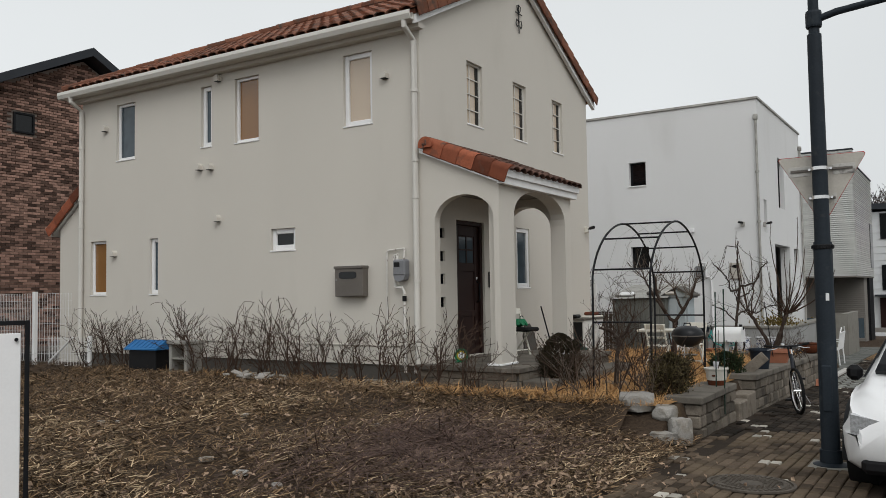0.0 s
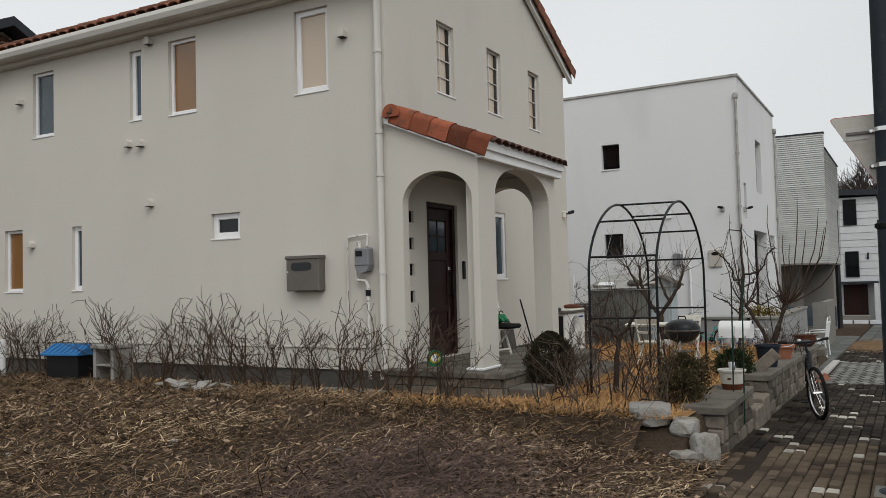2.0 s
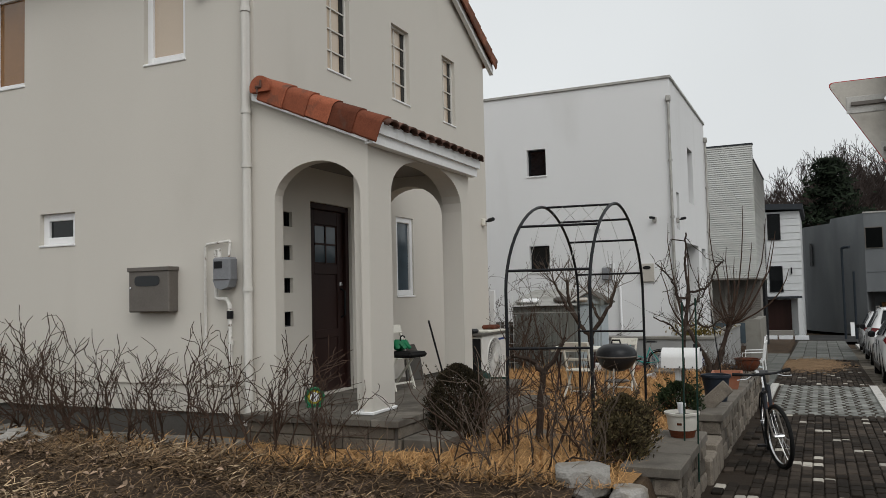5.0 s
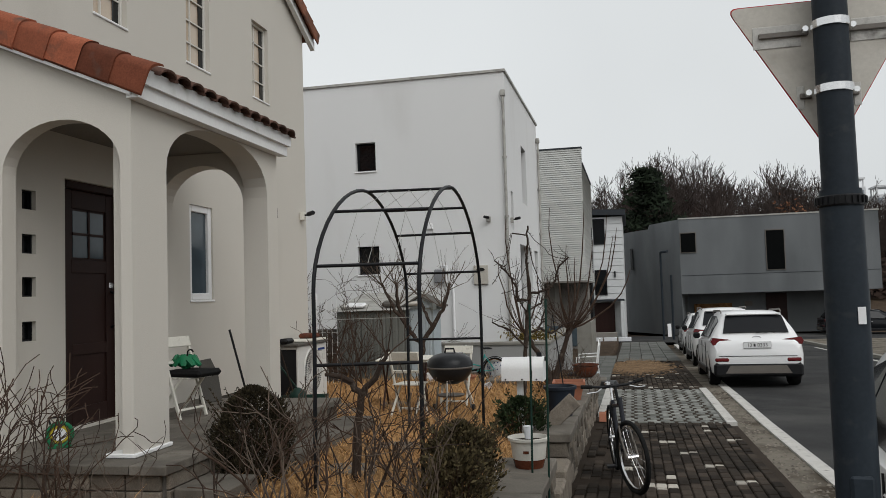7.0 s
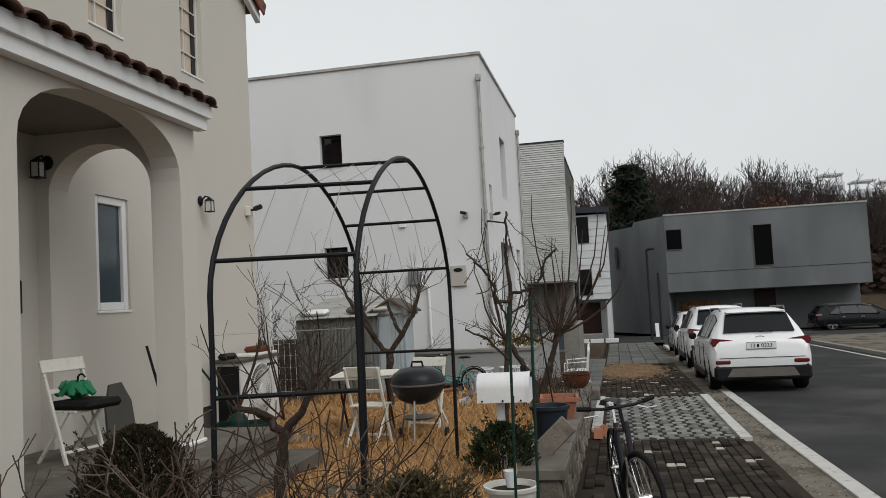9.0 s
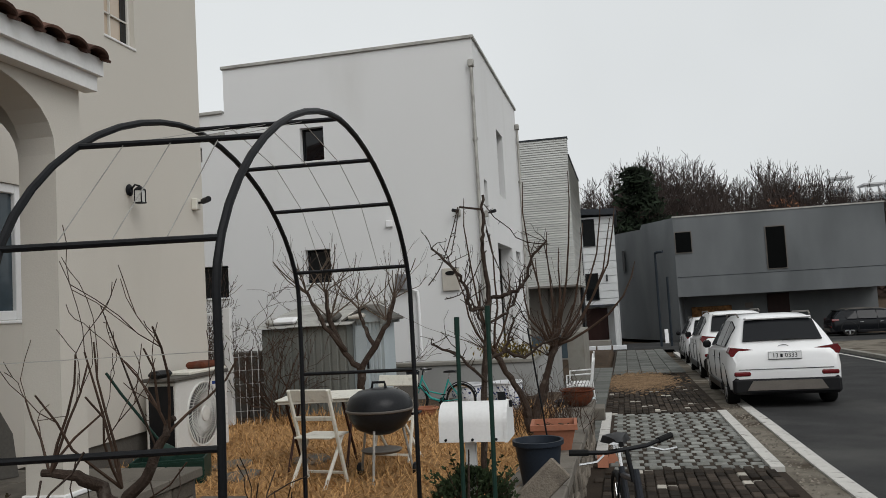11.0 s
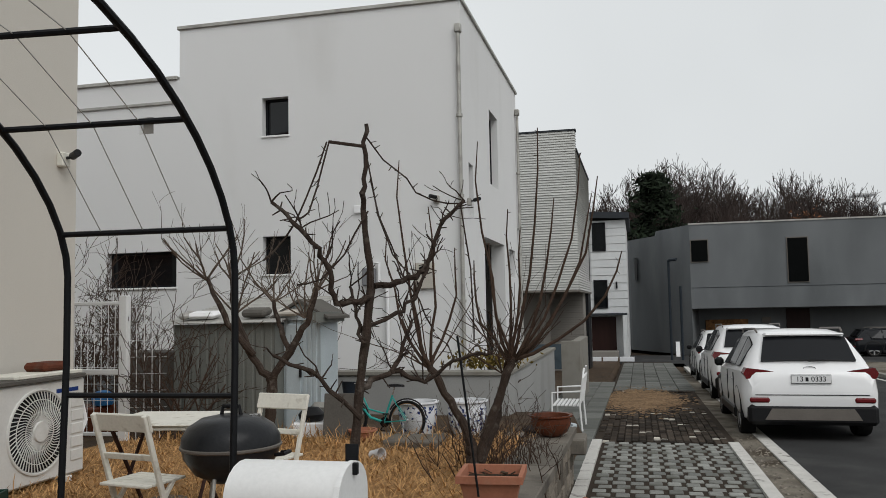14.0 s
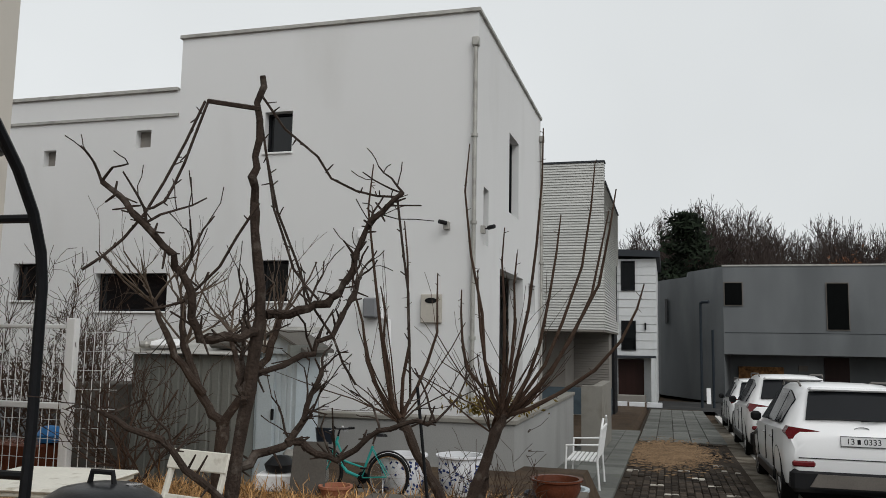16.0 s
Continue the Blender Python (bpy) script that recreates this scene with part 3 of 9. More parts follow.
# entrance door with a four-light window
s = Shape()
y0, y1, z0, z1 = DOOR
for a, b, c, d in ((y0, y0 + 0.07, z0, z1), (y1 - 0.07, y1, z0, z1), (y0 + 0.07, y1 - 0.07, z1 - 0.07, z1)):
    s.box(HX - 0.04, HX - 0.16, a, b, c, d, 0.008)
door = part("door", s, DOOR_WOOD, house, "dark brown panelled front door")
sub("leaf", Shape().box(HX - 0.10, HX - 0.15, y0 + 0.07, y1 - 0.07, z0, z1 - 0.07), DOOR_WOOD, door)
s = Shape()
ya, yb = y0 + 0.07, y1 - 0.07
for a, b, c, d in ((ya, ya + 0.13, z0, z1 - 0.07), (yb - 0.13, yb, z0, z1 - 0.07), (ya + 0.13, yb - 0.13, z0, z0 + 0.16), (ya + 0.13, yb - 0.13, z0 + 0.62, z0 + 0.72),
                   (ya + 0.13, yb - 0.13, z0 + 1.36, z0 + 1.48), (ya + 0.13, yb - 0.13, z1 - 0.24, z1 - 0.07)):
    s.box(HX - 0.085, HX - 0.102, a, b, c, d, 0.005)
sub("panel_frame", s, DOOR_WOOD, door)
sub("pane", Shape().box(HX - 0.096, HX - 0.099, ya + 0.16, yb - 0.16, z0 + 1.50, z1 - 0.26), GLASS_BLUE, door)
s = Shape()
mid = (ya + yb) / 2
s.box(HX - 0.086, HX - 0.097, mid - 0.012, mid + 0.012, z0 + 1.49, z1 - 0.25)
s.box(HX - 0.086, HX - 0.0965, ya + 0.15, yb - 0.15, z0 + 1.70, z0 + 1.724)
sub("glazing_bar", s, DOOR_WOOD, door)
s = Shape()
s.tube([(HX - 0.085, yb - 0.06, z0 + 0.85), (HX - 0.03, yb - 0.06, z0 + 0.88), (HX - 0.03, yb - 0.06, z0 + 1.16), (HX - 0.085, yb - 0.06, z0 + 1.19)], 0.013, 8)
sub("handle", s, BLACK_METAL, door, "black pull handle", True)
sub("lock", Shape().box(HX - 0.075, HX - 0.09, yb - 0.09, yb - 0.03, z0 + 1.22, z0 + 1.28, 0.01), CHROME, door)
part("intercom", Shape().box(HX + 0.001, HX + 0.03, 12.26, 12.34, 1.67, 1.94, 0.012), BLACK_PLASTIC, house, "black door intercom")

# porch: three arched walls, ceiling, shed roof
PX = -5.44
def shed(x):
    return 3.775 - (x - HX) * 0.41


FY = 12.79     # far end of the porch
arch_wall(s := Shape(), "y", HY, HY + 0.14, HX, PX, 0.56, shed, -6.51, -5.53, 2.64, 3.01, 2.0)
part("porch_wall", s, STUCCO, house, "cream stucco arch")
arch_wall(s := Shape(), "x", PX, PX - 0.24, HY + 0.14, FY - 0.24, 0.56, lambda u: shed(PX), 10.71, 12.547, 2.66, 3.11, 2.3)
part("porch_wall", s, STUCCO, house, "cream stucco arch")
arch_wall(s := Shape(), "y", FY, FY - 0.24, HX, PX, 0.56, shed, -6.62, -5.70, 2.62, 3.02, 2.0)
part("porch_wall", s, STUCCO, house, "cream stucco arch")
# ceiling in the darkened render, with the porch shade in its colour
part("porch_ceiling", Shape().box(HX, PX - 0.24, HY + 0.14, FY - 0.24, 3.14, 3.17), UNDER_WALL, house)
part("column_base", Shape().box(-5.66, PX + 0.02, HY - 0.02, 10.73, 0.566, 0.596, 0.006), WHITE_PAINT, house, "white column foot")
part("column_base", Shape().box(-5.72, PX + 0.02, FY - 0.26, FY + 0.02, 0.566, 0.596, 0.006), WHITE_PAINT, house, "white column foot")

# porch roof: boards, fascia, barrel tiles
EX = -5.34     # eaves line of the porch
s = Shape()
s.prism([(HX, shed(HX) + 0.01), (EX - 0.02, shed(EX) + 0.018), (EX - 0.02, shed(EX) + 0.078), (HX, shed(HX) + 0.07)], "y", HY - 0.03, FY + 0.05)
part("porch_roof", s, WHITE_PAINT, house)
s = Shape()
s.prism([(EX - 0.025, shed(EX) + 0.01), (EX + 0.03, shed(EX) + 0.01), (EX + 0.03, shed(EX) + 0.125), (EX - 0.025, shed(EX) + 0.125)], "y", HY - 0.08, FY + 0.08)
s.prism([(PX + 0.003, shed(EX) - 0.09), (EX - 0.005, shed(EX) - 0.09), (EX - 0.005, shed(EX) + 0.01), (PX + 0.003, shed(EX) + 0.01)], "y", HY - 0.06, FY + 0.06)
part("fascia", s, WHITE_PAINT, house, "white painted eaves board")
for yy in (HY - 0.075, FY + 0.02):
    s = Shape()
    s.prism([(HX + 0.02, shed(HX) - 0.10), (PX + 0.04, shed(PX + 0.04) - 0.10), (PX + 0.04, shed(PX + 0.04) + 0.05), (HX + 0.02, shed(HX) + 0.05)], "y", yy, yy + 0.06)
    part("bargeboard", s, WHITE_PAINT, house, "white painted verge board")


def barrel_tile(width=0.22, length=0.36, rise=0.055, thick=0.016):
    """One half-round clay tile along its own +x (down the slope), with a lip at the lower end."""
    s = Shape()
    n = 8
    for r0, r1, x0, x1 in ((0.82, 1.0, 0, length),):
        pts = []
        for x, q in ((x0, r0), (x1, r1)):
            for off in (0, -thick):
                pts += [((x), (width / 2) * q * math.cos(math.pi * j / n), (rise * math.sin(math.pi * j / n)) * q + off) for j in range(n + 1)]
        m = n + 1
        f = [(j, j + 1, 2 * m + j + 1, 2 * m + j) for j in range(n)] + [(m + j, 3 * m + j, 3 * m + j + 1, m + j + 1) for j in range(n)]
        f += [(2 * m + j, 2 * m + j + 1, 3 * m + j + 1, 3 * m + j) for j in range(n)] + [(j, m + j, m + j + 1, j + 1) for j in range(n)]
        f += [(0, 2 * m, 3 * m, m), (n, m + n, 3 * m + n, 2 * m + n)]
        s.add(pts, f)
    # flat pan beside the roll
    s.box(0, length, width * 0.42, width * 0.62, -0.012, 0.006)
    return s


def down_slope(x, y, z, ang, yaw):
    """A tile's frame: +x runs down the slope, turned by yaw about the vertical."""
    return Matrix.Translation((x, y, z)) @ Matrix.Rotation(radians(yaw), 4, "Z") @ Matrix.Rotation(ang, 4, "Y")


TILE_MOSS = barrel_tile(0.215, 0.36, 0.06).mesh("tile", MOSS_TILE, smooth=True)
roof = part("porch_tiles", Shape().prism([(HX, shed(HX) + 0.075), (EX, shed(EX) + 0.082), (EX, shed(EX) + 0.092), (HX, shed(HX) + 0.085)], "y", HY + 0.1, FY + 0.05), MOSS_TILE, house, "blackened clay tiles")
ang = math.atan(0.42)
for j in range(12):
    for i in range(5):
        x = HX + 0.02 + i * 0.283
        t = part("tile", TILE_MOSS, MOSS_TILE, roof)
        t.matrix_basis = down_slope(x, HY + 0.20 + j * 0.208, shed(x) + 0.135 + random.uniform(-0.003, 0.004), ang - 0.02, random.uniform(-1.5, 1.5))

# verge tiles: overlapping angled pieces down the porch verge, with a round end cap at the wall
def verge_tile(length):
    s = Shape()
    n = 7
    for off in (0.0,):
        a, b = [], []
        for j in range(n + 1):
            th = math.pi * 0.5 * j / n
            a.append((0, 0.13 - 0.15 * math.sin(th) * 0.92, 0.02 + 0.09 * math.cos(th) * 0.92))
            b.append((length, 0.13 - 0.15 * math.sin(th), 0.02 + 0.09 * math.cos(th)))
        a.append((0, 0.13 - 0.15 * 0.92, -0.13))
        b.append((length, 0.13 - 0.15, -0.145))
        m = len(a)
        ins = [(x, y + 0.018, z - 0.014) for x, y, z in a] + [(x, y + 0.018, z - 0.014) for x, y, z in b]
        f = [(j, j + 1, m + j + 1, m + j) for j in range(m - 1)] + [(2 * m + j, 3 * m + j, 3 * m + j + 1, 2 * m + j + 1) for j in range(m - 1)]
        f += [(m + j, m + j + 1, 3 * m + j + 1, 3 * m + j) for j in range(m - 1)] + [(j, 2 * m + j, 2 * m + j + 1, j + 1) for j in range(m - 1)]
        f += [(m - 1, 2 * m - 1, 4 * m - 1, 3 * m - 1)]
        s.add(a + b + ins, f)
    return s


VERGE = verge_tile(0.33).mesh("verge_tile", TERRACOTTA, smooth=True)
verge = part("verge_tiles", Shape().prism([(HX + 0.05, shed(HX) + 0.08), (EX - 0.04, shed(EX) + 0.08), (EX - 0.04, shed(EX) + 0.1), (HX + 0.05, shed(HX) + 0.1)], "y", HY - 0.04, HY + 0.1), TERRACOTTA, house, "terracotta verge tiles")
for i in range(5):
    x = HX + 0.14 + i * 0.262
    t = part("verge_tile", VERGE, TERRACOTTA, verge)
    t.matrix_basis = down_slope(x, HY - 0.085, shed(x) + 0.085, ang - 0.035, 0)
s = Shape()
CX, CZ = HX + 0.16, shed(HX) + 0.0
s.prism([(CX + 0.12 * math.cos(a), CZ + 0.12 * math.sin(a)) for a in np.linspace(-0.35, math.pi + 0.35, 15).tolist()], "y", HY - 0.135, HY + 0.05)
cap = part("end_cap", s, TERRACOTTA, house, "rounded terracotta end cap with a relief")
s = Shape()
s.box(CX - 0.05, CX + 0.03, HY - 0.15, HY - 0.13, CZ - 0.01, CZ + 0.02, 0.008)
s.box(CX + 0.005, CX + 0.03, HY - 0.15, HY - 0.13, CZ + 0.01, CZ + 0.075, 0.008)
s.box(CX - 0.035, CX - 0.015, HY - 0.15, HY - 0.13, CZ - 0.06, CZ, 0.008)
sub("relief", s, MOSS_TILE, cap)

# main roof: two slopes with a hipped rear end
OVER, RUN = 0.24, 0.10
slope = (RIDGE_Z - EAVE_Z) / (RIDGE_Y - HY)
ey, ez = HY - OVER, EAVE_Z - OVER * slope
fy = HB + OVER
fx, bx = HX + RUN, HL - 0.3
hipx = bx + (RIDGE_Y - ey) * 1.0
rz = RIDGE_Z + 0.05
s = Shape()
P = [(fx, ey, ez), (bx, ey, ez), (hipx, RIDGE_Y, rz), (fx, RIDGE_Y, rz), (fx, fy, ez), (bx, fy, ez)]
Q = [(x, y, z + 0.07) for x, y, z in P]
s.add(P + Q, ((0, 1, 2, 3), (3, 2, 5, 4), (1, 5, 2), (6, 9, 8, 7), (9, 10, 11, 8), (7, 8, 11), (0, 6, 7, 1), (1, 7, 11, 5), (5, 11, 10, 4), (0, 3, 9, 6), (3, 4, 10, 9)))
roof = part("roof", s, (ROOF_TILE), house, "weathered terracotta tiled roof")
ang = math.atan(slope)
TILE = barrel_tile(0.225, 0.37, 0.05).mesh("tile", ROOF_TILE, smooth=True)
joined = Shape()
tile_src = barrel_tile(0.225, 0.37, 0.05)
count = 0
for side, base_y, yaw in ((1, ey, -90), (-1, fy, 90)):
    j = 0
    while fx - 0.12 - j * 0.226 > bx + 0.1:
        x = fx - 0.12 - j * 0.226
        top = RIDGE_Y if x > hipx else ey + (x - bx)
        for i in range(1, 13):
            d = i * 0.30 * math.cos(ang)
            yy = base_y + side * (d - 0.03)
            if (side == 1 and yy > top + 0.05) or (side == -1 and yy < 2 * RIDGE_Y - top - 0.05):
                break
            m = down_slope(x, yy, ez + 0.085 + d * slope + random.uniform(-0.004, 0.004), ang - 0.025, yaw + random.uniform(-1, 1))
            if side == 1 and i <= 7 and count < 290:
                t = part("tile", TILE, ROOF_TILE, roof)
                t.matrix_basis = m
                count += 1
            else:
                joined.add(tile_src.v, tile_src.f, m)
        j += 1
tagged(part("upper_tiles", joined, ROOF_TILE, house), kind="stuff")
s = Shape()
n = int((fx - hipx) / 0.33)
for i in range(n + 1):
    s.tube([(fx - 0.02 - i * 0.33, RIDGE_Y, rz + 0.08), (fx - 0.02 - i * 0.33 - 0.36, RIDGE_Y, rz + 0.085)], [0.11, 0.095], 10)
for i in range(14):
    a, b = i / 14, (i + 1.1) / 14
    s.tube([Vector((bx, ey, ez + 0.10)).lerp(Vector((hipx, RIDGE_Y, rz + 0.10)), q) for q in (a, b)], [0.10, 0.085], 10)
part("ridge_tiles", s, ROOF_TILE, house)
VERGE_ROOF = verge_tile(0.36).mesh("verge_tile", ROOF_TILE, smooth=True)
n = int((RIDGE_Y - ey) / math.cos(ang) / 0.30)
for side in (1, -1):
    for i in range(n):
        d = (i + 1) * 0.30 * math.cos(ang)
        yy = (ey if side == 1 else fy) + side * d
        t = part("verge_tile", VERGE_ROOF, ROOF_TILE, roof)
        m = down_slope(fx + 0.06, yy, ez + 0.11 + d * slope, ang - 0.03, -90 if side == 1 else 90)
        t.matrix_basis = m if side == -1 else m @ Matrix.Diagonal((1, -1, 1, 1))
        if side == 1:
            t.matrix_basis = m @ Matrix.Diagonal((1, -1, 1, 1))
# soffit, bargeboards, gutter and downpipes
for sg, y_e in ((1, ey), (-1, fy)):
    s = Shape()
    a, b = (y_e, ez - 0.015), (RIDGE_Y, rz - 0.015)
    for x0, x1, d in ((fx - 0.06, fx + 0.01, 0.13), (HX, fx - 0.05, 0.04)):
        s.prism([a, b, (b[0], b[1] - d), (a[0], a[1] - d)], "x", x0, x1)
    part("bargeboard", s, WHITE_PAINT, house, "white gable verge board")
s = Shape()
s.prism([(ey - 0.01, ez - 0.10), (HY + 0.02, ez - 0.10), (HY + 0.02, ez + 0.12), (ey - 0.01, ez + 0.02)], "x", bx + 0.02, fx - 0.04)
s.prism([(HY - 0.13, ez - 0.17), (HY + 0.01, ez - 0.17), (HY + 0.01, ez - 0.09), (HY - 0.13, ez - 0.09)], "x", HL - 0.1, HX + 0.08)
part("soffit", s, STUCCO, house)
s = Shape()
s.prism([(ey - 0.13, ez + 0.03), (ey - 0.14, ez - 0.03), (ey - 0.11, ez - 0.10), (ey - 0.02, ez - 0.10), (ey - 0.005, ez - 0.02), (ey - 0.02, ez - 0.02), (ey - 0.035, ez - 0.08), (ey - 0.10, ez - 0.08), (ey - 0.12, ez - 0.02), (ey - 0.115, ez + 0.03)], "x", bx, fx - 0.02)
gut = part("gutter", s, CREAM_PVC, house, "cream eaves gutter")
for x in (HX - 0.06, HL + 0.06):
    s = Shape()
    s.tube([(x, ey - 0.07, ez - 0.08), (x, ey - 0.07, ez - 0.18), (x, HY - 0.06, ez - 0.34), (x, HY - 0.06, 0.55), (x, HY - 0.09, 0.42)], 0.045, 12)
    for z in (4.6, 3.55, 3.0, 1.75):
        s.tube([(x, HY - 0.06, z), (x, HY - 0.06, z + 0.05)], 0.054, 12)
    sub("downpipe", s, CREAM_PVC, gut, "", True)

# lean-to at the rear end with its own tiled verge
s = Shape()
s.prism([(HL, 0.3), (-15.8, 0.3), (-15.8, 3.02), (HL, 3.62)], "y", HY + 0.05, HY + 3.0)
part("lean_to", s, STUCCO, house, "cream stucco rear lean-to")
s = Shape()
s.prism([(HL + 0.02, 3.66), (-16.02, 2.89), (-16.02, 3.01), (HL + 0.02, 3.78)], "y", HY - 0.02, HY + 3.1)
part("lean_to_verge", s, WHITE_PAINT, house)
for i in range(4):
    x = HL - 0.0 - i * 0.27
    t = part("verge_tile", VERGE, TERRACOTTA, verge)
    t.matrix_basis = down_slope(x, HY - 0.08, 3.82 - i * 0.205, math.atan(0.75) - 0.03, 180) @ Matrix.Diagonal((1, -1, 1, 1))

# stone porch platform: slab tiles on a brick base
plat = thing("porch_platform", "grey stone-slab porch platform on a dark brick base", "platform", kind="structure", at=ASKEW)
part("bed", Shape().box(HX, -5.10, 10.08, 13.48, 0.0, 0.51), PLINTH, plat)
for i in range(6):
    for j in range(8):
        x0, y0 = HX + i * 0.2825, 10.0 + j * 0.438
        part("slab", Shape().box(x0 + 0.004, x0 + 0.2785, y0 + 0.004, y0 + 0.434, 0.50 + random.uniform(-0.002, 0.002), 0.564, 0.006), CAPSTONE, plat)
for k in range(2):
    for j in range(12):
        y0 = 10.09 + j * 0.277
        part("brick", Shape().box(-5.11, -5.075, y0 + 0.006, y0 + 0.271, 0.28 + k * 0.11, 0.382 + k * 0.11, 0.006), GRANITE, plat)
    for i in range(6):
        x0 = HX + 0.02 + i * 0.268
        part("brick", Shape().box(x0 + 0.006, x0 + 0.262, 10.045, 10.082, 0.28 + k * 0.11, 0.382 + k * 0.11, 0.006), GRANITE, plat)
step = solid("stone_step", Shape().box(-5.05, -4.70, 11.1, 13.4, 0.1, 0.39, 0.012), CAPSTONE, "grey stone step along the porch platform", "step", kind="structure")
solid("stone_block", Shape().box(-5.06, -4.66, 10.14, 10.6, 0.1, 0.40, 0.015), CAPSTONE, "single grey stone block at the platform corner", "step", kind="structure")

# ---- the white house next door ----
white = thing("white_house", "white rendered cubic two-storey house with a flat roof", "house")
WX, WY = -4.75, 24.0
s = Shape()
WF = ((-8.50, -7.98, 4.72, 5.43), (-8.50, -7.95, 2.18, 2.87))
holed_wall(s, "y", WY, WY + 0.3, -10.2, WX, 0.36, 6.88, WF)
part("wall", s, WHITE_STUCCO, white)
s = Shape()
WL = ((-11.73, -10.25, 2.0, 2.67), (-13.52, -13.0, 2.18, 2.86), (-11.06, -10.75, 4.93, 5.25), (-13.04, -12.77, 4.67, 4.97))
holed_wall(s, "y", WY + 0.004, WY + 0.3, -20.0, -10.2, 0.36, 5.93, WL)
part("wall", s, WHITE_STUCCO, white)
s = Shape()
WR = ((26.7, 27.7, 4.03, 5.58), (24.5, 24.9, 3.15, 4.1), (25.9, 28.3, 0.0, 2.88), (29.0, 29.9, 2.2, 2.85))
holed_wall(s, "x", WX, WX - 0.3, WY + 0.3, 30.6, -0.3, 6.88, WR)
part("wall", s, WHITE_STUCCO, white)
s = Shape()
s.box(-20.0, WX - 0.3, 30.3, 30.6, -0.3, 6.88)
s.box(-10.2, -9.9, WY + 0.3, 30.3, 5.5, 6.88)
s.box(-20.0, -19.7, WY + 0.3, 30.3, -0.3, 5.9)
part("wall", s, WHITE_STUCCO, white)
part("roof", Shape().box(-9.9, WX - 0.3, WY + 0.3, 30.3, 6.5, 6.6), CONCRETE, white)
part("roof", Shape().box(-19.7, -10.2, WY + 0.3, 30.3, 5.5, 5.6), CONCRETE, white)
part("floor_slab", Shape().box(-19.7, WX - 0.3, WY + 0.3, 30.3, 3.2, 3.4), CONCRETE, white)
part("plinth", Shape().box(-20.0, WX - 0.02, WY + 0.02, WY + 0.3, -0.5, 0.36), EXPOSED, white)
s = Shape()
s.box(-10.24, WX + 0.04, WY - 0.04, WY + 0.34, 6.88, 6.95, 0.008)
s.box(WX - 0.34, WX + 0.04, WY + 0.34, 30.64, 6.88, 6.95, 0.008)
s.box(-20.04, -10.24, WY - 0.04, WY + 0.34, 5.93, 6.0, 0.008)
s.box(-20.0, -10.2, WY - 0.03, WY, 5.47, 5.52)
part("coping", s, ZINC, white, "grey metal parapet coping")
for a, b, c, d in (*WF, *WL[:2]):
    window(white, "y", WY, 1, a, b, c, d, GLASS_DARK, frame=0.04, deep=0.14, mat=BLACK_METAL, sill=False)
    part("sill", Shape().box(a - 0.02, b + 0.02, WY - 0.03, WY + 0.13, c - 0.035, c, 0.005), WHITE_PAINT, white)
# vent backs in the darkened render; the shade of the holes is coloured in
for a, b, c, d in WL[2:]:
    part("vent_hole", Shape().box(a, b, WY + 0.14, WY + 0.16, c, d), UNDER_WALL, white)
for a, b, c, d in (WR[0], WR[1], WR[3]):
    window(white, "x", WX, -1, a, b, c, d, GLASS_DARK, frame=0.04, deep=0.14, mat=BLACK_METAL, sill=False)
# back wall darkened by colour for the shade inside the entrance
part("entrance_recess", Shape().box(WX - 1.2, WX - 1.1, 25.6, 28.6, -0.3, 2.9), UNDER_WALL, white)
for y, x in ((WY - 0.05, WX - 0.03), (30.4, WX + 0.06)):
    s = Shape()
    s.box(x - 0.06, x + 0.06, y - 0.06, y + 0.06, 6.28, 6.44, 0.02)
    s.tube([(x, y, 6.3), (x, y, 0.1)], 0.034, 10)
    for z in (4.8, 3.4, 1.6):
        s.tube([(x, y, z), (x, y, z + 0.05)], 0.055, 10)
    part("downpipe", s, ZINC, white, "pale grey downpipe with hopper", True)

# low garden wall in front of the white house
s = Shape()
s.box(-9.0, -3.66, 21.5, 21.72, -0.5, 0.58)
s.box(-3.88, -3.66, 21.72, 27.8, -0.7, 0.58)
solid("garden_wall", s, surface("pale_grey_render", (0.30, 0.30, 0.29), 0.9, vary=0.12, scale=0.7, fine=60, bump=0.15, stain=((0.21, 0.21, 0.20), 0.5, 0.75, 0.8), streak=0.3), "smooth grey rendered low garden wall", "wall", kind="structure")
s = Shape()
s.box(-9.0, -3.63, 21.47, 21.75, 0.58, 0.64, 0.008)
s.box(-3.91, -3.63, 21.75, 27.8, 0.58, 0.64, 0.008)
solid("wall_coping", s, CONCRETE, "pale stone coping on the low garden wall", "wall", kind="structure")
s = Shape()
s.box(-3.55, -3.15, 28.2, 28.42, -0.8, 0.74)
s.box(-3.35, -3.15, 28.42, 31.0, -0.8, 0.74)
solid("garden_wall", s, CONCRETE, "pale rendered low entrance wall", "wall", kind="structure")

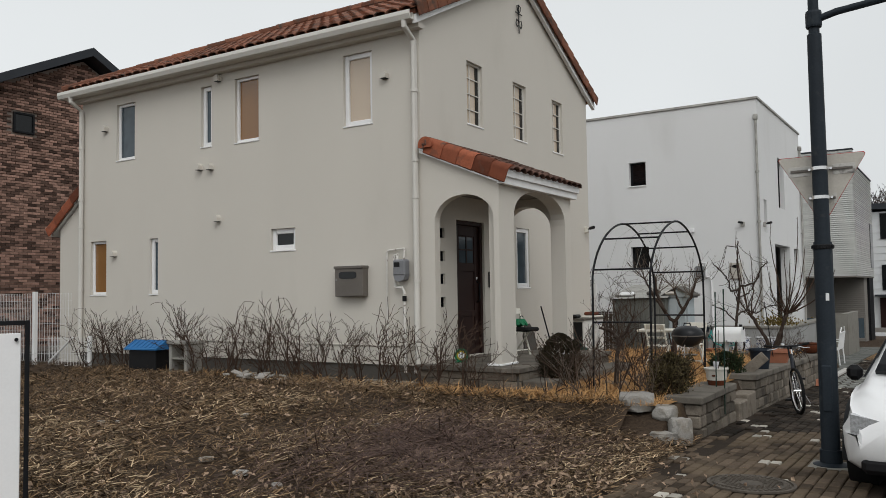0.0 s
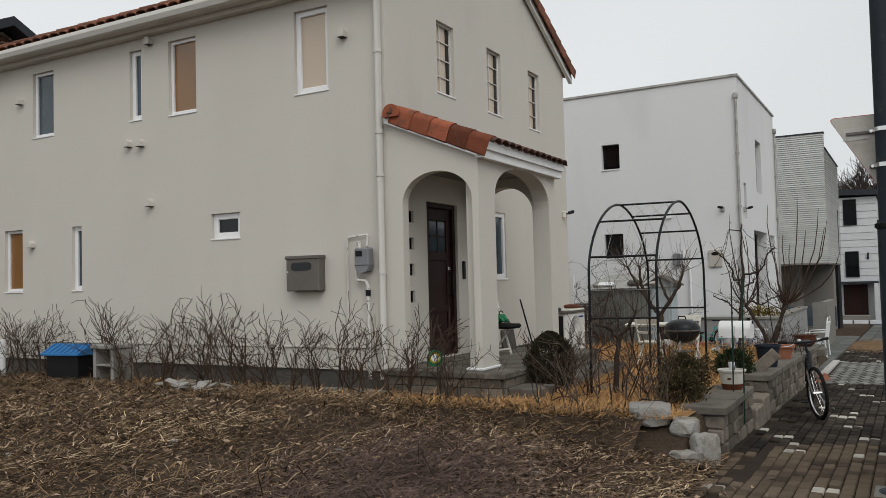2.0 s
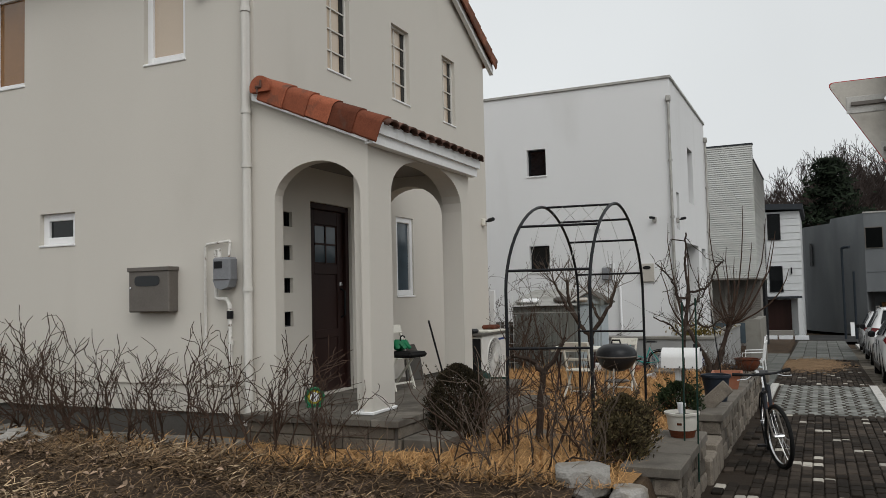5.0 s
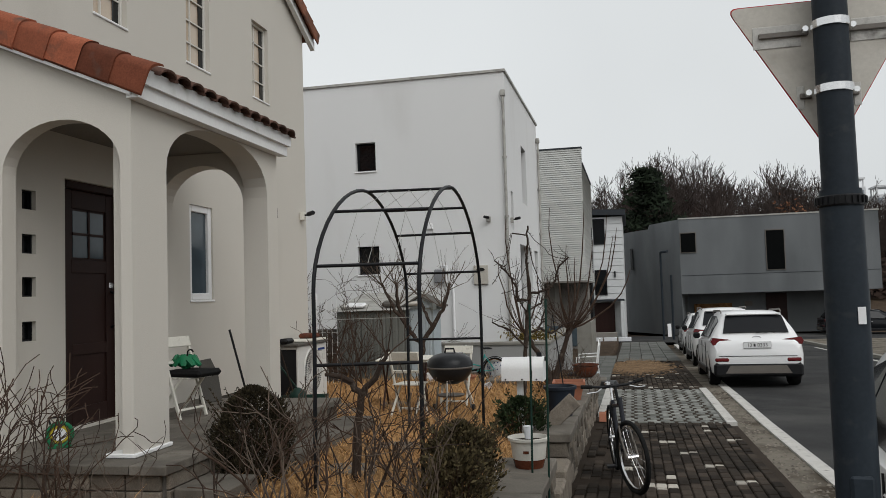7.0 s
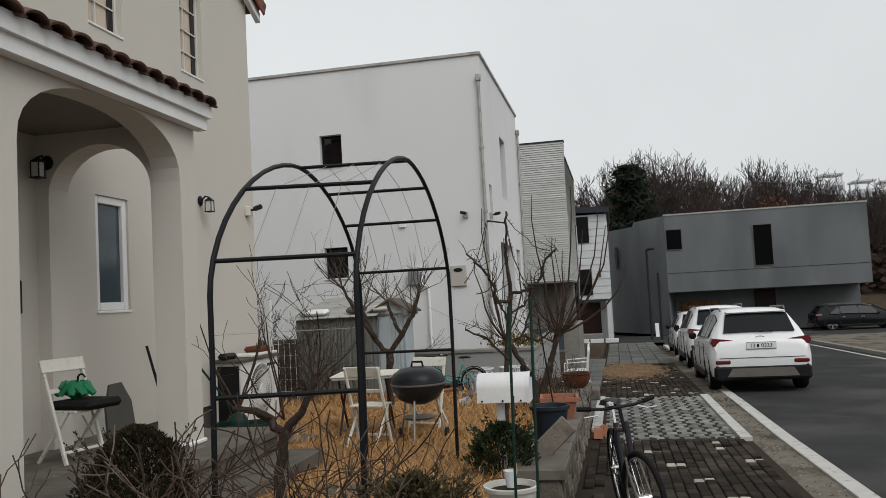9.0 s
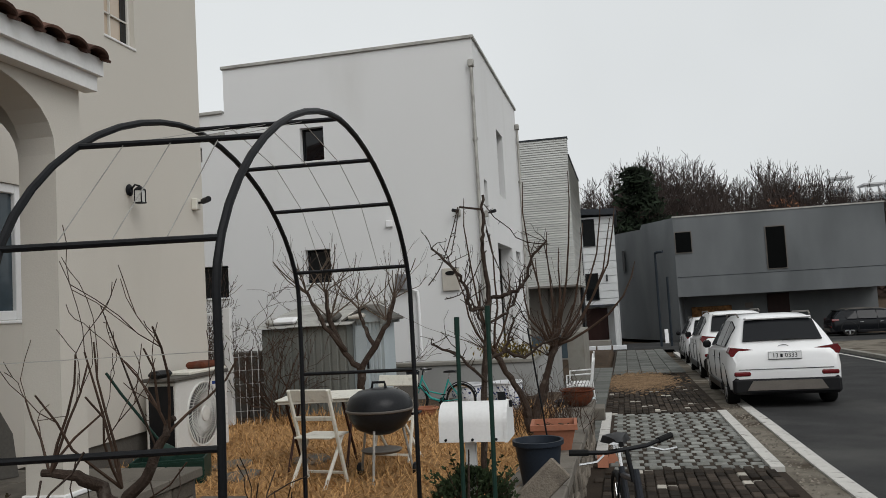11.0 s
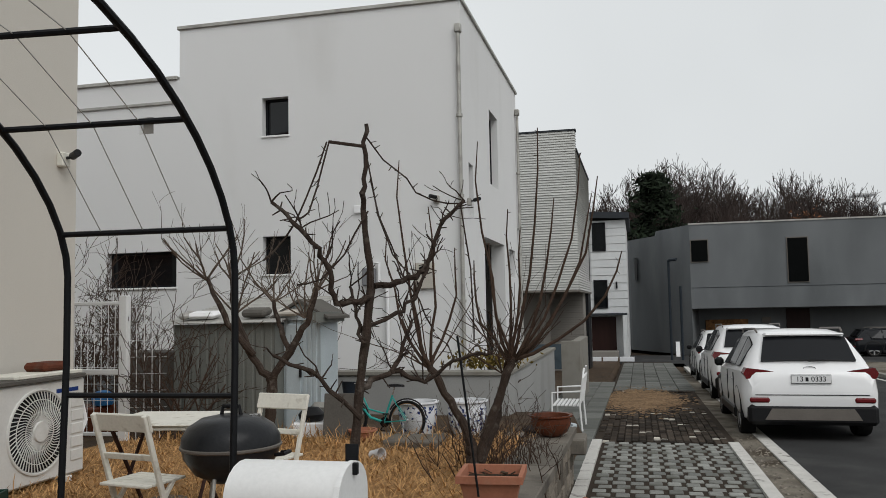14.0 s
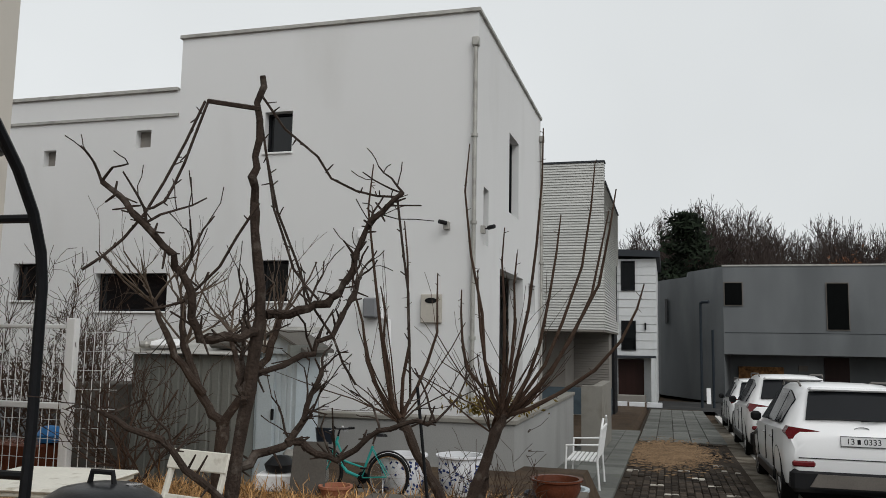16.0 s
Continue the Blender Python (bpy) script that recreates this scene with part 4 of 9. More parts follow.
# ---- the house with horizontal siding and an overhanging upper floor ----
sid = thing("siding_house", "grey-white house clad in narrow horizontal siding with overhanging upper floor", "house")
SX, SY = -3.66, 36.0
part("upper_core", Shape().box(-9.0, SX - 0.03, SY + 0.03, 43.0, 2.0, 6.45), SIDING, sid)
part("parapet", Shape().box(-9.0, SX - 0.03, SY + 0.03, 36.3, 6.45, 6.98), SIDING, sid)
n = 62
for i in range(n):
    z = 2.0 + i * (5.02 / n)
    s = Shape()
    s.prism([(SY + 0.03, z), (SY - 0.015, z + 0.004), (SY + 0.012, z + 5.02 / n - 0.004), (SY + 0.03, z + 5.02 / n - 0.004)], "x", -9.0, SX)
    s.prism([(SX - 0.03, z), (SX + 0.015, z + 0.004), (SX - 0.012, z + 5.02 / n - 0.004), (SX - 0.03, z + 5.02 / n - 0.004)], "y", SY, 43.0 if z < 6.45 else 36.3)
    part("siding_board", s, SIDING, sid)
part("coping", Shape().box(-9.0, SX + 0.03, SY - 0.03, 36.34, 7.02, 7.07), SLATE, sid)
part("coping", Shape().box(-6.0, SX + 0.03, 36.34, 43.05, 6.47, 6.52), SLATE, sid)
# ground floor in darkened render: the overhang's shade is put into the colour
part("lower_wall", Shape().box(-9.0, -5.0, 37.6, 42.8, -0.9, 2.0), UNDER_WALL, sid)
s = Shape()
for i in range(34):
    z = -0.9 + i * 0.086
    s.prism([(40.0, z), (39.96, z + 0.004), (39.99, z + 0.08), (40.0, z + 0.08)], "x", -5.0, SX - 0.15)
s.box(-5.0, SX - 0.15, 40.0, 42.9, -0.9, 2.0)
# boards like those above, coloured darker for the shade of the overhang
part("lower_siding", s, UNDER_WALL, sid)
part("pier", Shape().box(SX - 0.2, SX - 0.05, 41.2, 42.9, -0.95, 2.0), BLACK_METAL, sid)
# underside coloured for the same shade
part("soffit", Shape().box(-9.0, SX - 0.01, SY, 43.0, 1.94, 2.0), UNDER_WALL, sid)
part("side_window", Shape().box(SX - 0.02, SX + 0.03, 41.6, 42.7, 2.4, 4.4), GLASS_DARK, sid)
part("garden_rail", Shape().box(-5.6, -3.4, 35.2, 35.22, -0.4, 0.35), GLASS_BLUE, sid)

# ---- small white board-clad house ----
small = thing("board_house", "narrow white board-clad house with a dark roof and brown entrance", "house")
part("core", Shape().box(-9.0, -2.40, 52.03, 60.0, -1.3, 5.75), SIDING_WHITE, small)
for i in range(12):
    z = 1.0 + i * 0.395
    part("siding_board", Shape().prism([(52.03, z), (51.98, z + 0.01), (52.0, z + 0.385), (52.03, z + 0.385)], "x", -9.0, -2.38), SIDING_WHITE, small)
part("roof", Shape().prism([(-9.2, 6.1), (-2.2, 5.8), (-2.2, 6.1), (-9.2, 6.45)], "y", 51.7, 60.2), SLATE, small, "dark metal roof")
for a, b, c, d in ((-4.05, -3.38, 4.2, 5.65), (-4.05, -3.36, 1.32, 2.75)):
    window(small, "y", 51.93, 1, a, b, c, d, GLASS_DARK, frame=0.05, deep=0.0, mat=BLACK_METAL, sill=False)
part("entrance", Shape().box(-4.2, -3.0, 51.9, 52.0, -1.1, 0.9), DOOR_WOOD, small, "brown entrance")
part("porch_post", Shape().box(-2.66, -2.46, 51.2, 51.95, -1.3, 0.98, 0.01), SIDING_WHITE, small)
part("porch_canopy", Shape().box(-4.4, -2.44, 51.2, 51.96, 0.98, 1.08), SLATE, small)
part("wall_lamp", Shape().box(-2.95, -2.87, 51.88, 51.97, 2.3, 2.65, 0.01), BLACK_METAL, small)
part("skirt", Shape().box(-5.2, -2.9, 50.9, 51.5, -1.3, -0.75, 0.02), UNDER_WALL, small)

# ---- grey concrete building across the end of the street ----
grey = thing("concrete_building", "low grey fair-faced concrete building with an overhanging upper floor", "building")
plan = [(0.9, 56.0), (11.95, 56.0), (11.95, 70.0), (-4.0, 70.0), (-2.3, 62.0), (-0.75, 59.2)]
s = Shape()
s.prism(plan[:3] + [(-0.75, 70.0), (-0.75, 59.2)], "z", 1.2, 5.72)
s.prism([(-0.75, 59.2), (-0.75, 70.0), (-4.0, 70.0), (-2.3, 62.0)], "z", -1.3, 5.45)
part("upper_floor", s, EXPOSED, grey)
s = Shape()
s.prism([(0.86, 55.96), (11.99, 55.96), (11.99, 56.3), (0.96, 56.3)], "z", 5.72, 5.80)
part("coping", s, ZINC, grey)
s = Shape()
s.prism([(0.9, 56.0), (-0.75, 59.2), (-0.75, 62), (1.4, 62), (1.4, 58.4)], "z", -1.3, 1.2)
s.box(1.4, 11.9, 58.4, 62, -1.3, 1.2)
part("ground_floor", s, EXPOSED, grey)
part("shadow_gap", Shape().box(0.95, 11.9, 55.985, 55.998, 2.30, 2.325), SLATE, grey)
for a, b, c, d in ((0.98, 1.82, 3.72, 4.86), (5.83, 6.80, 2.52, 4.82)):
    w = part("window", Shape().box(a - 0.05, b + 0.05, 55.95, 55.997, c - 0.05, d + 0.05), STEEL_GREY, grey, "dark window in a thin metal frame")
    sub("pane", Shape().box(a, b, 55.925, 55.947, c, d), DARK_ROOM, w)
part("entrance_door", Shape().box(6.0, 7.2, 58.33, 58.42, -1.2, 1.1), DOOR_WOOD, grey)
part("shop_sign", Shape().box(1.75, 4.0, 58.2, 58.38, -0.35, 0.55, 0.02), surface("mottled_sign", (0.20, 0.10, 0.04), 0.8, vary=0.9, scale=4, fine=9), grey, "brown and yellow mottled sign panel")
part("notice", Shape().box(4.75, 5.2, 58.3, 58.39, 0.35, 0.65), STEEL_GREY, grey)
part("side_slot", Shape().box(-2.02, -1.9, 61.0, 61.6, 2.9, 4.3), GLASS_DARK, grey)
for x, z1, cap in ((-0.45, 3.5, 1), (0.05, 2.3, 0)):
    s = Shape().tube([(x, 50.0, -1.2), (x, 50.0, z1)], 0.06, 8)
    if cap:
        s.tube([(x, 50.0, z1), (x + 0.1, 49.9, z1 + 0.05), (x + 0.35, 49.7, z1 + 0.05)], 0.07, 8)
    solid("street_lamp" if cap else "street_post", s, POLE_PAINT, "thin grey street pole near the concrete building", "street lamp" if cap else "post", smooth=True)

# ---- brick house behind ----
brickh = thing("brick_house", "multi-red brick house with a dark metal gable roof", "house", at=pose(0, -0.54, 0.05))
BX = -20.0
s = Shape()
body = [(5.0, 0.2), (16.5, 0.2), (16.5, 6.65), (13.9, 8.0), (5.0, 3.9)]
s.prism(body, "x", BX - 0.02, BX - 9)
part("wall", s, MORTAR, brickh)
s = Shape()
for y0, z0, y1, z1 in ((4.6, 3.5, 13.9, 8.13), (13.9, 8.13, 16.9, 6.5)):
    s.prism([(y0, z0 - 0.05), (y1, z1 - 0.05), (y1, z1 + 0.18), (y0, z0 + 0.18)], "x", BX + 0.45, BX - 9.4)
part("roof", s, SLATE, brickh, "dark metal roof")
window(brickh, "x", BX + 0.04, -1, 11.97, 12.52, 5.75, 6.28, GLASS_DARK, frame=0.05, deep=0.0, mat=BLACK_METAL, sill=False)

# ---- stone garden wall beside the footpath ----
def stone(w, d, h, seed):
    """A split-faced block with slightly uneven corners."""
    r = random.Random(seed)
    s = Shape().box(-w / 2, w / 2, -d / 2, d / 2, 0, h, 0.014)
    s.v = [(x + r.uniform(-0.008, 0.008), y + r.uniform(-0.008, 0.008), z + r.uniform(-0.006, 0.006)) for x, y, z in s.v]
    return s


STONES = [stone(0.05, w, 0.135, i).mesh("stone", GRANITE) for i, w in enumerate((0.20, 0.26, 0.32, 0.23, 0.29, 0.18))]
WIDTHS = (0.20, 0.26, 0.32, 0.23, 0.29, 0.18)


def garden_wall(ya, yb, xl, xr, za, zb, label):
    wall = thing("stone_wall", label, "stone wall", kind="structure")
    s = Shape()
    n = 6
    for i in range(n):
        a, b = ya + (yb - ya) * i / n, ya + (yb - ya) * (i + 1) / n
        s.box(xl + 0.03, xr - 0.05, a, b, street(b) - 0.15, min(za + (zb - za) * i / n, za + (zb - za) * (i + 1) / n) - 0.08)
    part("core", s, PLINTH, wall)
    rnd = random.Random(int(ya * 10))
    for row in range(5):
        y = ya + 0.02 - (0.1 if row % 2 else 0)
        while y < yb - 0.05:
            i = rnd.randrange(6)
            w = WIDTHS[i]
            yc = min(max(y + w / 2, ya + w / 2), yb - w / 2)
            top = za + (zb - za) * (yc - ya) / (yb - ya) - 0.085
            z = top - (row + 1) * 0.142
            y += w + 0.012
            if z + 0.12 < street(yc) - 0.02:
                continue
            o = part("stone", STONES[i], GRANITE, wall)
            o.matrix_basis = pose(xr - 0.03 + rnd.uniform(-0.012, 0.012), yc, z, 0, 0, rnd.uniform(-2, 2))
    for row in range(3):
        x = xl + 0.02
        while x < xr - 0.1:
            i = rnd.choice((0, 3, 5))
            o = part("stone", STONES[i], GRANITE, wall)
            o.matrix_basis = pose(min(x + WIDTHS[i] / 2, xr - WIDTHS[i] / 2), ya + rnd.uniform(-0.01, 0.01), za - 0.085 - (row + 1) * 0.142, 0, 0, 90)
            x += WIDTHS[i] + 0.012
    n = max(2, round((yb - ya) / 0.62))
    for i in range(n):
        a, b = ya - 0.05 + (yb - ya + 0.05) * i / n, ya - 0.05 + (yb - ya + 0.05) * (i + 1) / n
        z0, z1 = za + (zb - za) * i / n, za + (zb - za) * (i + 1) / n
        s = Shape().box(xl - 0.02, xr + 0.03, 0.004, b - a - 0.004, -0.085, 0, 0.01)
        o = part("capstone", s, CAPSTONE, wall)
        o.matrix_basis = Matrix.Translation((rnd.uniform(-0.008, 0.008), a, z0)) @ Matrix.Rotation(math.atan2(z1 - z0, b - a), 4, "X")
    return wall


garden_wall(10.0, 11.66, -3.06, -2.65, 0.33, 0.33, "low stone-block garden wall with grey capstones, short end section")
garden_wall(12.75, 19.6, -3.02, -2.63, 0.34, 0.19, "long low stone-block garden wall with grey capstones carrying flower pots")
for i, (y0, y1, z) in enumerate(((11.70, 12.18, 0.06), (12.2, 12.68, 0.12))):
    solid("stone_step", Shape().box(-3.0, -2.6, y0, y1, street(y0) - 0.1, z, 0.02), GRANITE, "rough stone step between the two garden wall sections", "step")


def rock(name, at, size, seed, label, mat=PALE_ROCK):
    b = bmesh.new()
    bmesh.ops.create_icosphere(b, subdivisions=3, radius=1)
    off = Vector((seed * 7.3, seed * 3.1, seed))
    for v in b.verts:
        n = v.co.normalized()
        q = 1 + 0.30 * noise.noise(n * 1.1 + off) + 0.12 * noise.noise(n * 3.0 + off)
        v.co = Vector((max(-0.78, min(0.78, n.x * q)), max(-0.75, min(0.75, n.y * q)), max(-0.6, min(0.66, n.z * q)))) + n * 0.05 * noise.noise(n * 6 + off)
    me = bpy.data.meshes.new(name)
    b.to_mesh(me)
    b.free()
    me.materials.append(mat)
    o = new(name, me)
    o.matrix_basis = Matrix.Translation(at) @ Matrix.Rotation(seed, 4, "Z") @ Matrix.Diagonal((*size, 1))
    return tagged(o, label, "rock", "rocks at the wall end")


rock("rock", (-3.24, 9.50, 0.30), (0.25, 0.19, 0.16), 0.3, "large pale angular rock at the end of the garden wall")
rock("rock", (-2.90, 9.46, 0.20), (0.165, 0.15, 0.13), 1.4, "pale angular rock beside the larger one")
rock("rock", (-2.68, 9.32, 0.03), (0.15, 0.15, 0.22), 2.2, "upright pale rock at the footpath edge")
rock("rock", (-2.98, 9.78, 0.14), (0.13, 0.11, 0.12), 3.1, "small pale rock wedged between larger rocks")
rock("rock", (-2.86, 9.18, -0.02), (0.13, 0.16, 0.09), 4.3, "flat pale stone half sunk in the straw")
rock("rock", (-3.52, 9.5, 0.16), (0.14, 0.10, 0.10), 5.1, "small pale stone in the dry grass")

# ---- iron rose arch ----
arch = thing("garden_arch", "black iron garden arch tunnel standing on the lawn", "garden arch")
HOOPS = ((-4.197, -4.361, 10.575, 13.605), (-3.466, -3.563, 10.75, 13.637))


def hoop_point(h, q):
    """A point on a hoop: q from 0 (near knee) to 1 (far knee)."""
    xa, xb, a, b = HOOPS[h]
    th = math.pi * (1 - q)
    c, sn = math.cos(th), math.sin(th)
    u = 0.5 + 0.5 * math.copysign(abs(c) ** 1.12, c)
    return Vector((xa + (xb - xa) * u, a + (b - a) * u, 1.69 + 0.90 * max(0.0, sn) ** 1.12))


for h in (0, 1):
    xa, xb, a, b = HOOPS[h]
    pts = [(xa, a - 0.04, 0.2), (xa, a, 1.3)] + [tuple(hoop_point(h, i / 24)) for i in range(25)] + [(xb, b, 1.3), (xb, b - 0.05, 0.1)]
    part("hoop", Shape().tube(pts, 0.0155, 8), BLACK_METAL, arch, "", True)
for q in (0.078, 0.255, 0.505, 0.655, 0.768, 0.922):
    a, b = hoop_point(0, q), hoop_point(1, q)
    part("rung", Shape().tube([a, b], 0.0125, 8), BLACK_METAL, arch, "", True)
for k in (0, 1):
    part("rung", Shape().tube([(HOOPS[0][k], HOOPS[0][k + 2], 1.17), (HOOPS[1][k], HOOPS[1][k + 2], 1.17)], 0.0125, 8), BLACK_METAL, arch, "", True)
for j in range(1, 4):
    for q0, q1 in ((0.078, 0.255), (0.255, 0.505), (0.505, 0.655), (0.655, 0.768), (0.768, 0.922)):
        a = hoop_point(0, q0).lerp(hoop_point(1, q0), j / 4)
        b = hoop_point(0, q1).lerp(hoop_point(1, q1), j / 4)
        part("wire", Shape().tube([a, b], 0.0022, 4), ZINC, arch)
part("wire", Shape().tube([(HOOPS[0][0], HOOPS[0][2], 1.49), (HOOPS[1][0], HOOPS[1][2], 1.49)], 0.0022, 4), ZINC, arch)

# ---- street pole with the back of a triangular sign ----
pole = thing("sign_pole", "dark slate-painted steel pole carrying a triangular sign seen from behind", "sign pole")
QX, QY = -1.12, 8.86
gz = street(QY)
part("lower_shaft", Shape().lathe([(0.085, gz - 0.05), (0.085, 2.0), (0.083, 2.03)], 20, Matrix.Translation((QX, QY, 0))), POLE_PAINT, pole, "", True)
part("upper_shaft", Shape().lathe([(0.072, 2.02), (0.066, 4.05), (0.05, 4.06), (0.046, 4.9)], 20, Matrix.Translation((QX, QY, 0))), POLE_PAINT, pole, "", True)
part("footing", Shape().lathe([(0.16, gz - 0.02), (0.16, gz + 0.02), (0.10, gz + 0.04), (0.10, gz + 0.16)], 20, Matrix.Translation((QX, QY, 0))), POLE_PAINT, pole, "", True)
part("collar", Shape().box(QX - 0.19, QX + 0.19, QY - 0.17, QY + 0.19, gz - 0.05, gz + 0.015, 0.01), CONCRETE, pole, "square concrete footing")
s = Shape().lathe([(0.092, 1.96), (0.096, 1.965), (0.096, 2.0), (0.092, 2.005)], 20, Matrix.Translation((QX, QY, 0)))
band = part("band", s, BLACK_PLASTIC, pole, "notched black strap")
for i in range(24):
    a = i * math.pi / 12
    sub("notch", Shape().box(0.094, 0.102, -0.004, 0.004, 1.968, 1.998, 0, Matrix.Translation((QX, QY, 0)) @ Matrix.Rotation(a, 4, "Z")), BLACK_PLASTIC, band)
part("hatch", Shape().box(QX - 0.045, QX + 0.045, QY - 0.094, QY - 0.07, 0.42, 0.86, 0.012), POLE_PAINT, pole, "service hatch cover")
s = Shape().tube([(QX, QY, 4.19), (QX + 0.2, QY, 4.24), (QX + 0.9, QY - 0.02, 4.3), (QX + 2.4, QY - 0.02, 4.42)], [0.035, 0.035, 0.032, 0.028], 10)
part("arm", s, POLE_PAINT, pole, "horizontal arm", True)
part("arm_collar", Shape().lathe([(0.07, 4.12), (0.075, 4.14), (0.075, 4.26), (0.07, 4.28)], 16, Matrix.Translation((QX, QY, 0))), POLE_PAINT, pole)
s = Shape()
s.box(QX + 0.02, QX + 0.05, QY - 0.087, QY - 0.082, 1.47, 1.54)
part("sticker", s, PLATE_WHITE, pole, "small white paper sticker")
def tri_plate(y0, y1, half=0.40, top=2.88, low=2.20, r=0.05):
    corners = [(-half, top), (half, top), (0, low)]
    outline = []
    for i, (cx, cz) in enumerate(corners):
        pa, pb = Vector(corners[i - 1]), Vector(corners[(i + 1) % 3])
        c = Vector((cx, cz))
        u, v = (pa - c).normalized(), (pb - c).normalized()
        for q in np.linspace(0, 1, 5).tolist():
            p = c + u * r * (1 - q) ** 2 + v * r * q ** 2
            outline.append((QX + p.x, p.y))
    return Shape().prism(outline, "y", y0, y1)


sign = part("sign_plate", tri_plate(QY + 0.098, QY + 0.102), surface("sign_back", (0.50, 0.47, 0.42), 0.55, metal=0.2, vary=0.1, scale=3, stain=((0.35, 0.32, 0.28), 0.55, 0.75, 4)), pole, "grey-beige back of a triangular road sign")
sub("rim", tri_plate(QY + 0.1025, QY + 0.108, 0.405, 2.885, 2.19), surface("red_sign_front", (0.4, 0.02, 0.02), 0.5), sign)
for z in (2.74, 2.46):
    w = 0.30 if z > 2.6 else 0.13
    for sg in (-1, 1):
        sub("weld_mark", Shape().box(QX + sg * 0.10, QX + sg * w, QY + 0.094, QY + 0.0975, z - 0.055, z + 0.045, 0.0015), LINE_PAINT, sign, "pale patch round the fixing")
        sub("rail", Shape().box(QX + sg * 0.07, QX + sg * w * 0.92, QY + 0.08, QY + 0.0935, z - 0.012, z + 0.012, 0.003), STEEL_GREY, sign)
        sub("bolt", Shape().lathe([(0.013, 0), (0.013, 0.03)], 8, Matrix.Translation((QX + sg * 0.095, QY + 0.05, z)) @ Matrix.Rotation(radians(90), 4, "X")), CHROME, sign)
    part("clamp", Shape().lathe([(0.075, z - 0.018), (0.079, z - 0.016), (0.079, z + 0.016), (0.075, z + 0.018)], 20, Matrix.Translation((QX, QY, 0))), CHROME, pole, "bright steel clamp")

# manhole cover
s = Shape().lathe([(0.36, 0), (0.36, 0.016), (0.335, 0.018), (0.33, 0.004), (0.315, 0.004), (0.312, 0.014), (0.25, 0.014), (0.247, 0.004), (0.10, 0.004), (0.097, 0.016), (0.0, 0.017)], 40)
for i in range(40):
    s.box(0.255, 0.305, -0.013, 0.013, 0.012, 0.022, 0, Matrix.Rotation(i * math.pi / 20, 4, "Z"))
for i in range(-7, 8):
    for j in range(-7, 8):
        if 0.11 < math.hypot(i * 0.034, j * 0.034) < 0.236:
            s.box(i * 0.034 - 0.011, i * 0.034 + 0.011, j * 0.034 - 0.007, j * 0.034 + 0.007, 0.003, 0.016)
solid("manhole_cover", s, IRON, "round rusty cast-iron manhole cover in the footpath", "manhole cover", at=pose(-1.58, 7.62, street(7.62) + 0.004, -1.2))

# white notice board at the plot edge
board = thing("notice_board", "white board with a black frame at the edge of the plot", "notice board", at=pose(-5.00, 3.22, 0.02, 0, 0, 59))
part("panel", Shape().box(-0.9, 0.0, -0.012, 0.012, 0.30, 1.37, 0.004), PVC, board, "white panel")
part("post", Shape().box(0.022, 0.05, -0.02, 0.02, 0.0, 1.45, 0.004), BLACK_METAL, board)
part("rail", Shape().box(-0.95, 0.022, -0.018, 0.018, 1.42, 1.45, 0.004), BLACK_METAL, board)
part("bolt", Shape().lathe([(0.012, 0), (0.012, 0.02)], 8, Matrix.Translation((-0.025, -0.012, 1.33)) @ Matrix.Rotation(radians(90), 4, "X")), BLACK_METAL, board)


